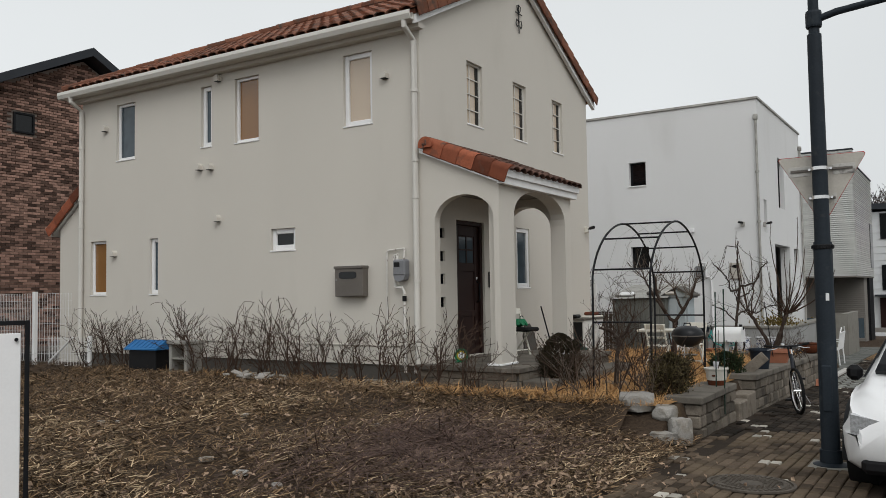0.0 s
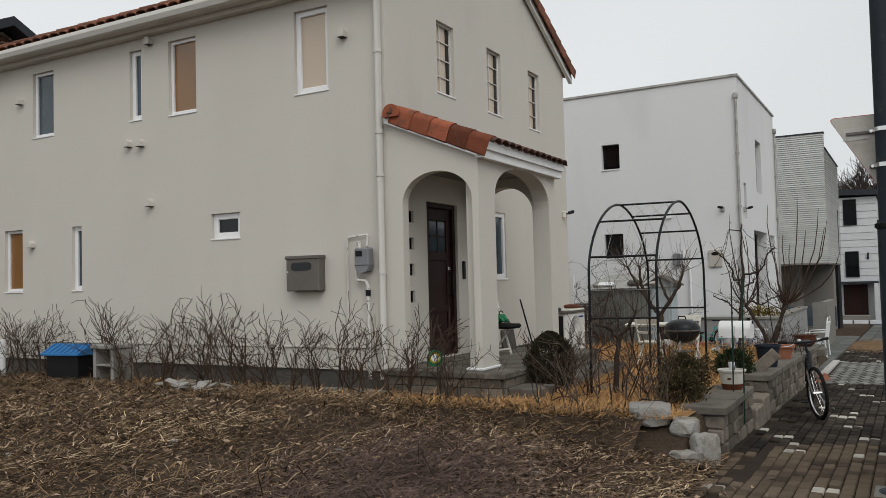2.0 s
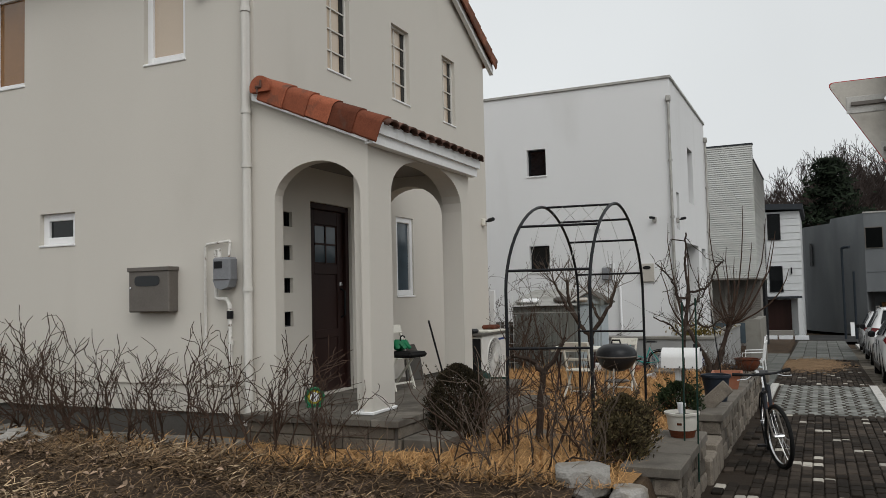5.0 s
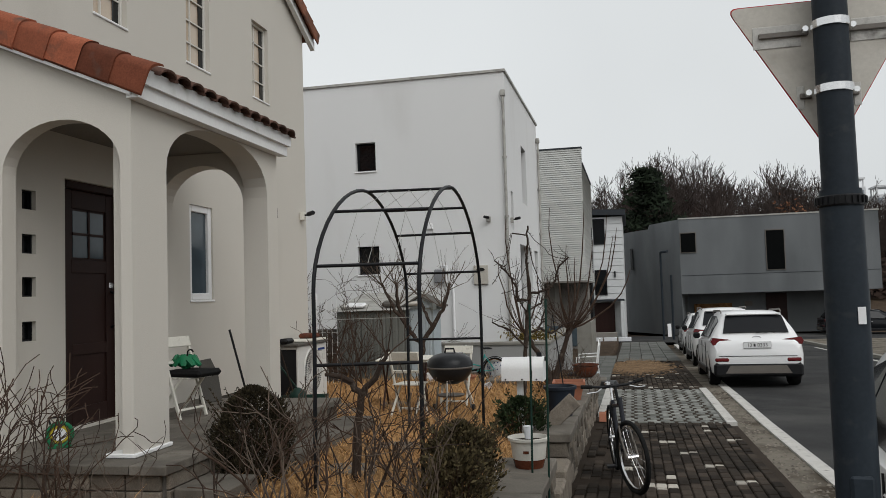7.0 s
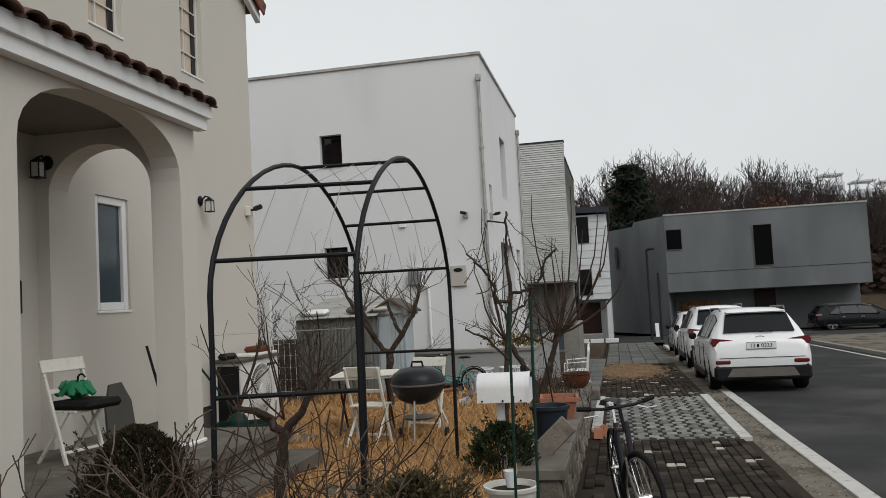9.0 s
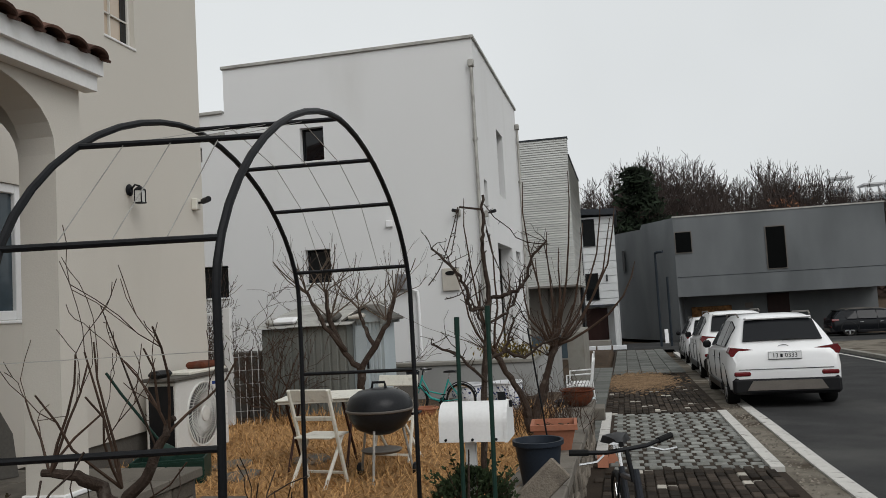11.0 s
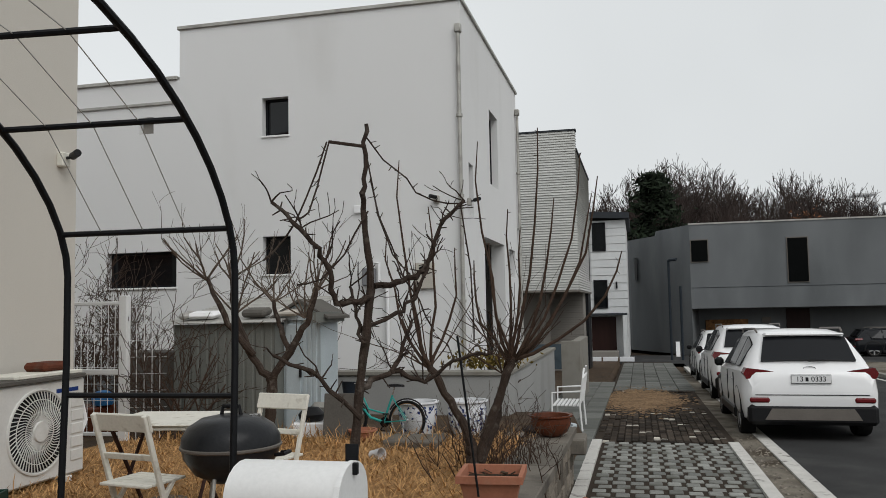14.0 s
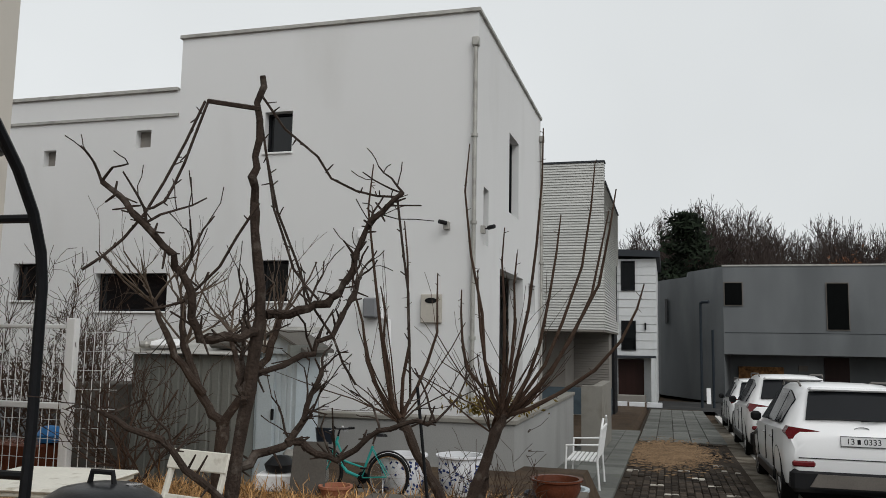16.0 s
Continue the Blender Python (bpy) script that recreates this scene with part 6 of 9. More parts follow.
gas = thing("gas_meter", "grey gas meter with white pipes on the side wall", "gas meter", at=ASKEW)
s = Shape().box(-7.16, -6.94, HY - 0.17, HY - 0.03, 1.86, 2.10, 0.02)
s.prism([(-7.16, 1.88), (-6.94, 1.88), (-6.97, 1.80), (-7.06, 1.77), (-7.13, 1.80)], "y", HY - 0.16, HY - 0.04)
part("meter", s, surface("meter_grey", (0.20, 0.205, 0.215), 0.5), gas, "grey meter body")
part("dial", Shape().box(-7.13, -7.03, HY - 0.178, HY - 0.17, 1.99, 2.06, 0.003), BLACK_PLASTIC, gas)
PIPE = surface("flaking_white_pipe", (0.66, 0.64, 0.6), 0.6, vary=0.15, scale=20, stain=((0.18, 0.14, 0.11), 0.58, 0.68, 18))
s = Shape().tube([(-7.36, HY - 0.03, 0.9), (-7.36, HY - 0.03, 2.22), (-7.33, HY - 0.03, 2.25), (-7.03, HY - 0.05, 2.27), (-7.0, HY - 0.08, 2.25), (-7.0, HY - 0.10, 2.1)], 0.014, 8)
part("pipe", s, PIPE, gas, "thin flaking white pipe", True)
s = Shape().tube([(-7.12, HY - 0.1, 2.1), (-7.12, HY - 0.1, 2.18), (-7.18, HY - 0.08, 2.18), (-7.18, HY - 0.08, 1.7), (-7.14, HY - 0.08, 1.68), (-7.05, HY - 0.08, 1.68), (-7.02, HY - 0.07, 1.62), (-7.02, HY - 0.06, 0.42)], 0.022, 8)
for z in (1.22, 0.95, 0.55):
    s.tube([(-7.02, HY - 0.06, z), (-7.02, HY - 0.06, z + 0.05)], 0.032, 8)
part("pipe", s, PIPE, gas, "thick flaking white pipe", True)
part("valve", Shape().tube([(-7.02, HY - 0.065, 1.48), (-7.02, HY - 0.065, 1.56)], 0.034, 8), BLACK_PLASTIC, gas)

orn = thing("wall_ornament", "black wrought-iron scroll ornament on the gable", "ornament", at=ASKEW @ pose(HX + 0.03, 13.58, 6.65))
s = Shape().tube([(0, 0, -0.27), (0, 0, 0.27)], 0.011, 6)
s.tube([(0, -0.13, 0.10), (0, 0.13, 0.10)], 0.011, 6)
for sg in (-1, 1):
    s.tube([(0, sg * 0.02, -0.05), (0, sg * 0.09, -0.02), (0, sg * 0.12, -0.10), (0, sg * 0.08, -0.17), (0, sg * 0.04, -0.13)], 0.009, 6)
    s.tube([(0, sg * 0.015, 0.26), (0, sg * 0.07, 0.24), (0, sg * 0.06, 0.16), (0, sg * 0.02, 0.12)], 0.008, 6)
part("scrolls", s, BLACK_METAL, orn, "", True)


def lantern(at, label):
    l = thing("wall_lantern", label, "wall lantern", "wall lanterns", at=at)
    part("bracket", Shape().lathe([(0.055, 0), (0.06, 0.012), (0.03, 0.03)], 16, Matrix.Rotation(radians(-90), 4, "X")), BLACK_METAL, l)
    part("arm", Shape().tube([(0, 0.02, 0), (0, 0.07, 0.05), (0, 0.12, 0.03)], 0.01, 6), BLACK_METAL, l)
    s = Shape().lathe([(0.0, 0.04), (0.055, 0.0), (0.06, -0.01)], 4, Matrix.Translation((0, 0.12, 0.0)) @ Matrix.Rotation(radians(45), 4, "Z"))
    for sx in (-0.037, 0.037):
        for sy in (-0.037, 0.037):
            s.box(sx - 0.004, sx + 0.004, 0.12 + sy - 0.004, 0.12 + sy + 0.004, -0.13, -0.01)
    s.box(-0.045, 0.045, 0.075, 0.165, -0.14, -0.13)
    part("cage", s, BLACK_METAL, l)
    part("glass", Shape().box(-0.033, 0.033, 0.087, 0.153, -0.128, -0.012), surface("frosted_lantern_glass", (0.55, 0.55, 0.52), 0.4, bump=0.0) if "frosted_lantern_glass" not in bpy.data.materials else bpy.data.materials["frosted_lantern_glass"], l)


lantern(ASKEW @ pose(HX + 0.002, 15.36, 2.90, 0, 0, -90), "black iron wall lantern on the street front of the house")
lantern(ASKEW @ pose(-6.62, FY - 0.242, 2.90, 0, 0, 180), "black iron wall lantern under the porch")


def wall_camera(at, label, mat=ZINC):
    c = thing("security_camera", label, "camera", "security cameras", at=at)
    part("base", Shape().box(-0.05, 0.05, 0.0, 0.07, -0.08, 0.05, 0.01), mat, c)
    part("arm", Shape().tube([(0, 0.06, 0), (0.02, 0.14, 0.0)], 0.014, 8), BLACK_PLASTIC, c)
    part("head", Shape().tube([(-0.01, 0.12, 0.015), (0.07, 0.23, 0.025)], 0.034, 10), BLACK_PLASTIC, c, "", True)


wall_camera(ASKEW @ pose(HX, 16.63, 2.91, 0, 0, -90), "small security camera on a beige box at the house corner", FURNITURE_WHITE)
wall_camera(pose(-5.22, WY, 3.40, 0, 0, 180), "dark security camera on the white house wall")
wall_camera(pose(WX, 24.35, 3.38, 0, 0, -90), "dark security camera on the street side of the white house")

# fixtures on the white house
ebox = thing("meter_box", "beige electricity meter box with a dark oval window", "meter box", at=pose(-5.45, WY, 2.08))
part("case", Shape().box(-0.17, 0.17, -0.06, 0.0, -0.23, 0.22, 0.01), surface("meter_box_beige", (0.46, 0.43, 0.38), 0.6), ebox)
part("window", Shape().prism([(0.10 * math.cos(a), 0.12 + 0.045 * math.sin(a)) for a in np.linspace(0, 2 * math.pi, 17).tolist()[:-1]], "y", -0.066, -0.06), GLASS_DARK, ebox)
gas2 = thing("gas_meter", "grey gas meter with a white pipe on the white house wall", "gas meter", at=pose(-6.43, WY, 2.08))
part("meter", Shape().box(-0.13, 0.10, -0.15, -0.02, -0.16, 0.16, 0.025), bpy.data.materials["meter_grey"], gas2)
part("pipe", Shape().tube([(0.06, -0.08, 0.15), (0.06, -0.08, 0.24), (0.16, -0.06, 0.24), (0.16, -0.06, -0.15), (0.30, -0.06, -0.2), (0.31, -0.06, -0.45), (0.31, -0.06, -1.5)], 0.03, 8), PVC, gas2, "", True)
solid("wall_box", Shape().box(-0.07, 0.07, -0.06, 0, -0.07, 0.07, 0.01), PVC, "small white junction box on the white house wall", "junction box", at=pose(-6.65, WY, 3.28))

# ---- fences ----
def mesh_panel(parent, x0, x1, y0, y1, z0, z1, sx=0.055, sz=0.2, r=0.0024):
    """A welded wire panel between two posts."""
    a, b = Vector((x0, y0, 0)), Vector((x1, y1, 0))
    L = (b - a).length
    s = Shape()
    for i in range(int(L / sx) + 1):
        p = a.lerp(b, i * sx / L)
        s.box(p.x - r, p.x + r, p.y - r, p.y + r, z0, z1)
    for j in range(int((z1 - z0) / sz) + 1):
        z = z0 + j * sz
        s.tube([(a.x, a.y, z), (b.x, b.y, z)], r, 4)
    return part("wire_mesh", s, FENCE_WHITE, parent)


fence = thing("mesh_fence", "white welded-mesh fence at the side of the plot", "fence")
for x, z in ((-15.78, 1.74), (-18.2, 1.74), (-20.8, 1.74)):
    part("post", Shape().box(x - 0.04, x + 0.04, 9.56, 9.64, 0.15, z, 0.008), FENCE_WHITE, fence)
mesh_panel(fence, -20.8, -15.8, 9.6, 9.6, 0.35, 1.70, 0.06, 0.15)
mesh_panel(fence, -15.8, -15.0, 9.6, 9.9, 0.35, 1.70, 0.06, 0.15)
low = thing("mesh_fence", "low white mesh fence piece beside the house corner", "fence")
part("post", Shape().tube([(-13.94, 9.6, 0.1), (-13.94, 9.6, 0.88)], 0.045, 10), FENCE_WHITE, low)
mesh_panel(low, -15.3, -13.98, 9.6, 9.6, 0.3, 0.85, 0.05, 0.12)
part("brace", Shape().tube([(-15.2, 9.55, 0.35), (-14.4, 9.55, 0.85)], 0.02, 6), FENCE_WHITE, low)
bfence = thing("mesh_fence", "white mesh gate and fence between the house and the garden shed", "fence")
part("post", Shape().box(-7.40, -7.30, 18.26, 18.34, 0.0, 1.72, 0.008), FENCE_WHITE, bfence)
part("gate_rail", Shape().box(-9.0, -7.42, 18.28, 18.32, 0.86, 0.92, 0.006), FENCE_WHITE, bfence)
part("gate_rail", Shape().box(-9.0, -7.42, 18.28, 18.32, 1.62, 1.66, 0.006), FENCE_WHITE, bfence)
part("gate_rail", Shape().box(-9.0, -7.42, 18.28, 18.32, 0.20, 0.24, 0.006), FENCE_WHITE, bfence)
mesh_panel(bfence, -9.0, -7.42, 18.3, 18.3, 0.22, 1.64, 0.085, 0.18, 0.0028)
mesh_panel(bfence, -7.30, -6.9, 18.3, 18.4, 0.15, 1.60, 0.085, 0.18, 0.0028)

# ---- garden shed ----
shed_ob = thing("garden_shed", "grey-green ribbed steel garden shed with pale blue doors", "shed")
def ribbed(x0, x1, y, deep, pitch):
    """Outline of a ribbed sheet, closed at the back."""
    front = []
    for i in range(int((x1 - x0) / pitch)):
        a = x0 + i * pitch
        front += [(a, y), (a + pitch * 0.62, y), (a + pitch * 0.72, y + 0.012), (a + pitch * 0.9, y + 0.012)]
    return front + [(x1, y), (x1, y + deep), (x0, y + deep)]


s = Shape().prism(ribbed(-7.22, -5.94, 19.06, 0.1, 0.116), "z", 0.05, 1.38)
part("side_wall", s, SHED_GREY, shed_ob)
part("rear_body", Shape().box(-7.22, -5.94, 19.16, 20.9, 0.05, 1.37), SHED_GREY, shed_ob)
s = Shape().prism(ribbed(-5.935, -5.48, 19.3, 0.55, 0.06), "z", 0.05, 1.42)
part("front_wall", s, SHED_PALE, shed_ob, "pale blue ribbed front")
part("door", Shape().box(-5.90, -5.72, 19.27, 19.30, 0.1, 1.36, 0.004), SHED_PALE, shed_ob)
part("handle", Shape().box(-5.73, -5.70, 19.25, 19.27, 0.75, 0.86, 0.004), BLACK_PLASTIC, shed_ob)
wave = [(18.98 + i * 0.028, 0.010 * math.sin(i * 1.9)) for i in range(72)]
s = Shape().prism(wave + [(y, z - 0.006) for y, z in reversed(wave)], "x", -7.35, -5.86)
ro = part("roof", s, ZINC, shed_ob, "corrugated pale roof sheet")
ro.matrix_basis = Matrix.Translation((0, 0, 1.40)) @ Matrix.Translation((0, 19, 0)) @ Matrix.Rotation(radians(9), 4, "X") @ Matrix.Translation((0, -19, 0))
part("gable", Shape().prism([(-6.0, 1.41), (-5.40, 1.41), (-5.40, 1.45), (-5.70, 1.62), (-6.0, 1.45)], "y", 19.26, 19.85), SHED_PALE, shed_ob, "small pale gable over the shed doors")
for sg in (-1, 1):
    part("gable_roof", Shape().prism([(-5.70, 1.625), (-5.70 + sg * 0.36, 1.42), (-5.70 + sg * 0.36, 1.45), (-5.70, 1.655)], "y", 19.18, 19.9), PLINTH, shed_ob, "dark felted gable edge")
part("bargeboard", Shape().box(-5.42, -5.39, 18.95, 19.85, 1.38, 1.5), SHED_GREY, shed_ob)
for i, (x, y, w, h, mt, lb) in enumerate(((-6.25, 19.25, 0.30, 0.09, PLINTH, "dark roof weight stone on the shed"), (-5.85, 19.3, 0.26, 0.08, STUCCO, "folded beige sheet on the shed roof"), (-6.9, 19.2, 0.35, 0.07, PVC, "crumpled white plastic sheet on the shed roof"),
                                   (-7.1, 19.15, 0.12, 0.08, ZINC, "grey plastic bag on the shed roof"))):
    solid("roof_weight", Shape().box(-w / 2, w / 2, -0.12, 0.12, 0, h, 0.03), mt, lb, "weight", at=pose(x, y, 1.425 + (y - 19) * 0.155, 9))
solid("storage_box", Shape().box(-0.4, 0.4, -0.25, 0.25, 0, 1.0, 0.01), PLINTH, "dark grey storage cabinet behind the mesh gate", "cabinet", at=pose(-7.75, 19.6, 0.05))
solid("bundle", Shape().lathe([(0.0, 0), (0.2, 0.02), (0.24, 0.15), (0.15, 0.3), (0.0, 0.33)], 12), BLUE_PLASTIC, "blue plastic bundle behind the mesh gate", "bundle", at=pose(-8.05, 18.9, 0.45) @ Matrix.Scale(0.55, 4), smooth=True)
solid("storage_box", Shape().box(-0.35, 0.35, -0.2, 0.2, 0, 0.4, 0.02), GLAZE_BROWN, "brown crate behind the mesh gate", "crate", at=pose(-8.35, 18.9, 0.05))

# blue-lidded bin and grey box by the side wall
bin_ob = thing("storage_bin", "black storage bin with a pitched blue lid beside the side wall", "bin", at=pose(-11.95, 9.45, 0.30, 0, 0, 6) @ Matrix.Scale(0.76, 4))
part("body", Shape().box(-0.42, 0.42, -0.25, 0.25, 0, 0.52, 0.02), BLACK_PLASTIC, bin_ob)
s = Shape().prism([(-0.32, 0.52), (0.32, 0.52), (0.32, 0.55), (0.0, 0.73), (-0.32, 0.55)], "x", -0.50, 0.50)
lid = part("lid", s, BLUE_PLASTIC, bin_ob, "blue pitched lid")
for i in range(7):
    sub("rib", Shape().box(-0.44 + i * 0.14, -0.41 + i * 0.14, -0.33, -0.02, 0.0, 0.012, 0, Matrix.Translation((0, 0, 0.736)) @ Matrix.Rotation(radians(29.5), 4, "X")), BLUE_PLASTIC, lid)
gb = thing("step_stool", "grey plastic step box beside the blue-lidded bin", "stool", at=pose(-11.08, 9.5, 0.30))
part("top", Shape().box(-0.26, 0.24, -0.2, 0.2, 0.50, 0.56, 0.01), ZINC, gb)
for x in (-0.22, 0.16):
    part("leg", Shape().box(x, x + 0.06, -0.18, 0.18, 0, 0.5, 0.01), ZINC, gb)
part("shelf", Shape().box(-0.16, 0.16, -0.17, 0.17, 0.25, 0.28, 0.005), ZINC, gb)
for i in range(9):
    x = -9.9 + i * 0.39
    solid("paving_slab", Shape().box(-0.18, 0.18, -0.2, 0.2, 0, 0.05, 0.008), CONCRETE, "weathered concrete slab at the foot of the side wall", "paving slab", "slabs along the wall", at=pose(x, 9.78 + random.uniform(-0.04, 0.04), 0.27, random.uniform(-2, 2), random.uniform(-2, 2), random.uniform(-6, 6)))
for i in range(14):
    s = Shape().box(-0.09, 0.09, -0.05, 0.05, 0, 0.02, 0.004)
    solid("rubble_piece", s, PALE_ROCK, "pale broken render lying in the dry grass", "rubble", "rubble heap", at=pose(-9.25 + random.gauss(0, 0.22), 9.15 + random.gauss(0, 0.13), 0.34 + random.uniform(0, 0.06), random.uniform(-25, 25), random.uniform(-25, 25), random.uniform(0, 180)))

# ---- pots ----
def pot(name, prof, mat, label, at, fill=True, smooth=True):
    t = thing(name, label, "flower pot", at=at)
    part("pot", Shape().lathe(prof, 28), mat, t, "", smooth)
    if fill:
        r, z = prof[-1][0], prof[-1][1]
        part("soil", Shape().lathe([(0.0, z), (r + 0.004, z), (r + 0.004, z + 0.008), (0.0, z + 0.014)], 20), JOINT, t)
    return t


w = pot("flower_pot", [(0.0, 0.0), (0.125, 0.0), (0.145, 0.075), (0.147, 0.08), (0.165, 0.235), (0.185, 0.24), (0.188, 0.265), (0.17, 0.268), (0.155, 0.22)], CREAM_POT, "cream pot with a brown base band on the garden wall", pose(-2.80, 11.32, 0.332) @ Matrix.Scale(0.84, 4))
part("base_band", Shape().lathe([(0.1265, 0.0), (0.1475, 0.078), (0.1455, 0.079), (0.1255, 0.001)], 28), GLAZE_BROWN, w, "brown base band", True)
part("motif", Shape().box(-0.03, 0.02, -0.1615, -0.157, 0.14, 0.165, 0.001), GLAZE_BROWN, w)
part("stake", Shape().tube([(0.03, 0.0, 0.2), (0.035, 0.0, 0.5), (0.05, 0.02, 0.85)], [0.011, 0.009, 0.004], 6), BARK, w, "dead bare stem")
part("cup", Shape().lathe([(0.03, 0.25), (0.045, 0.34), (0.047, 0.36), (0.04, 0.36)], 12), PORCELAIN, w)
pot("flower_pot", [(0.0, 0.0), (0.12, 0.0), (0.16, 0.29), (0.178, 0.295), (0.178, 0.325), (0.16, 0.325), (0.145, 0.26)], DARK_POT, "dark blue round plastic pot on the garden wall", pose(-2.79, 13.95, 0.305))
solid("slate_slab", Shape().box(-0.08, 0.08, -0.02, 0.02, 0, 0.38, 0.01), GRANITE, "grey stone slab leaning against the dark pot", "slab", at=pose(-2.86, 13.25, 0.32, 0, 48, 12))
tp = thing("flower_pot", "square terracotta pot with dry soil on the garden wall", "flower pot", at=pose(-2.82, 15.55, 0.272, 0, 0, 4) @ Matrix.Diagonal((0.9, 0.9, 1, 1)))
s = Shape()
q = [(0.15, 0.0), (0.20, 0.19), (0.225, 0.19), (0.225, 0.235), (0.195, 0.235), (0.185, 0.17)]
s.lathe([(r * 1.414, z) for r, z in q], 4, Matrix.Rotation(radians(45), 4, "Z"))
part("pot", s, TERRA_POT, tp)
part("soil", Shape().box(-0.184, 0.184, -0.184, 0.184, 0.165, 0.178), JOINT, tp)
for i in range(18):
    part("dead_leaf", Shape().box(-0.03, 0.03, -0.012, 0.012, 0, 0.004, 0, Matrix.Translation((random.uniform(-0.16, 0.16), random.uniform(-0.16, 0.16), 0.182 + random.uniform(0, 0.02))) @ Euler((random.uniform(-0.5, 0.5), random.uniform(-0.5, 0.5), random.uniform(0, 6))).to_matrix().to_4x4()), STRAW_GREY, tp)
pot("flower_pot", [(0.0, 0.0), (0.11, 0.0), (0.17, 0.05), (0.205, 0.13), (0.20, 0.185), (0.225, 0.20), (0.225, 0.215), (0.19, 0.212), (0.18, 0.15)], GLAZE_BROWN, "wide brown glazed pot on the far end of the garden wall", pose(-2.80, 18.8, 0.21))
basin = pot("wash_basin", [(0.0, 0.0), (0.18, 0.0), (0.215, 0.26), (0.25, 0.265), (0.25, 0.285), (0.21, 0.28), (0.17, 0.02)], SHED_PALE, "pale blue round basin on the paving", pose(-2.86, 19.75, -0.1), False)
part("water", Shape().lathe([(0.0, 0.225), (0.2, 0.225), (0.2, 0.23), (0.0, 0.232)], 24), GLASS_BLUE, basin)
pot("flower_pot", [(0.0, 0.0), (0.13, 0.0), (0.17, 0.18), (0.19, 0.19), (0.19, 0.22), (0.17, 0.22), (0.15, 0.15)], DARK_POT, "black plastic bowl beside the pale basin", pose(-2.95, 19.15, 0.02))
for x, y in ((-4.30, 19.2), (-3.78, 19.35)):
    bp = pot("flower_pot", [(0.0, 0.0), (0.15, 0.0), (0.20, 0.12), (0.215, 0.25), (0.205, 0.33), (0.235, 0.345), (0.235, 0.36), (0.20, 0.36), (0.19, 0.28)], PORCELAIN, "blue and white porcelain planter on the stone kerb", pose(x, y, 0.14))
    r = random.Random(int(x * 100))
    for i in range(110):
        a, z = r.uniform(0, 6.28), r.uniform(0.04, 0.31)
        rad = ramp(((0, 0.15), (0.12, 0.20), (0.25, 0.215), (0.33, 0.205)), z) + 0.001
        part("painted_leaf", Shape().box(-0.004, 0.002, -r.uniform(0.008, 0.022), r.uniform(0.008, 0.022), -r.uniform(0.004, 0.012), r.uniform(0.004, 0.012), 0, Matrix.Rotation(a, 4, "Z") @ Matrix.Translation((rad, 0, z)) @ Matrix.Rotation(r.uniform(0, 3), 4, "X")), COBALT, bp)
for i in range(7):
    solid("kerb_stone", Shape().box(-0.30, 0.30, -0.22, 0.22, 0, 0.16, 0.015), CAPSTONE, "grey stone kerb block along the back of the lawn", "kerb stone", "kerb blocks behind the lawn", at=pose(-5.5 + i * 0.42 + (0.2 if i > 3 else 0), 19.1 + (0.15 if i > 3 else 0), -0.02, 0, 0, random.uniform(-3, 3)))
solid("plastic_cup", Shape().lathe([(0.0, 0), (0.04, 0.0), (0.055, 0.13), (0.058, 0.135), (0.05, 0.13), (0.036, 0.01)], 14), PORCELAIN, "white plastic cup lying on the lawn", "cup", at=pose(-4.30, 17.6, 0.20, 80, 0, 60), smooth=True)
ballp = solid("flower_pot", Shape().lathe([(0.0, 0), (0.10, 0.0), (0.14, 0.14), (0.155, 0.15), (0.155, 0.17), (0.13, 0.17), (0.12, 0.1)], 18), TERRA_POT, "small terracotta pot on the lawn edge", "flower pot", at=pose(-4.75, 18.65, 0.1), smooth=True)
solid("bottle_crate", Shape().box(-0.22, 0.22, -0.16, 0.16, 0, 0.16, 0.015), PVC, "white box with clutter on the stone kerb", "box", at=pose(-5.42, 18.95, 0.14, 0, 0, 12))
solid("chair_shell", Shape().box(-0.24, 0.24, -0.05, 0.05, 0, 0.34, 0.045), ZINC, "grey plastic chair shell standing behind the box", "chair", at=pose(-5.35, 19.35, 0.14, 14, 0, 0))
solid("black_bag", Shape().lathe([(0.0, 0), (0.13, 0.01), (0.15, 0.08), (0.08, 0.15), (0.0, 0.16)], 10), BLACK_PLASTIC, "black bag lying on the white box", "bag", at=pose(-5.45, 18.95, 0.30), smooth=True)
solid("picture_panel", Shape().box(-0.16, 0.16, -0.015, 0.015, 0, 0.52, 0.004), PLINTH, "dark panel with a pale edge leaning by the lawn", "panel", at=pose(-5.02, 18.62, 0.12, -12, 0, 8))
pl = solid("stone_plinth", Shape().box(-0.28, 0.28, -0.25, 0.25, 0, 0.10, 0.012), CAPSTONE, "square grey stone slab at the lawn edge", "slab", at=pose(-4.1, 18.35, 0.14))
for x, y, sx, sy in ((-5.45, 14.75, 0.24, 0.16), (-5.1, 15.5, 0.26, 0.18), (-5.8, 15.3, 0.22, 0.16), (-4.1, 12.3, 0.22, 0.16), (-4.2, 11.3, 0.24, 0.17)):
    solid("stepping_stone", Shape().lathe([(0.0, 0), (1.0, 0), (1.0, 0.035), (0.94, 0.045), (0.0, 0.045)], 9, Matrix.Diagonal((sx, sy, 1, 1))), CAPSTONE, "flat grey stepping stone set in the lawn", "stepping stone", "stepping stones", at=pose(x, y, lawn(y) + 0.012, 0, 0, x * 50))

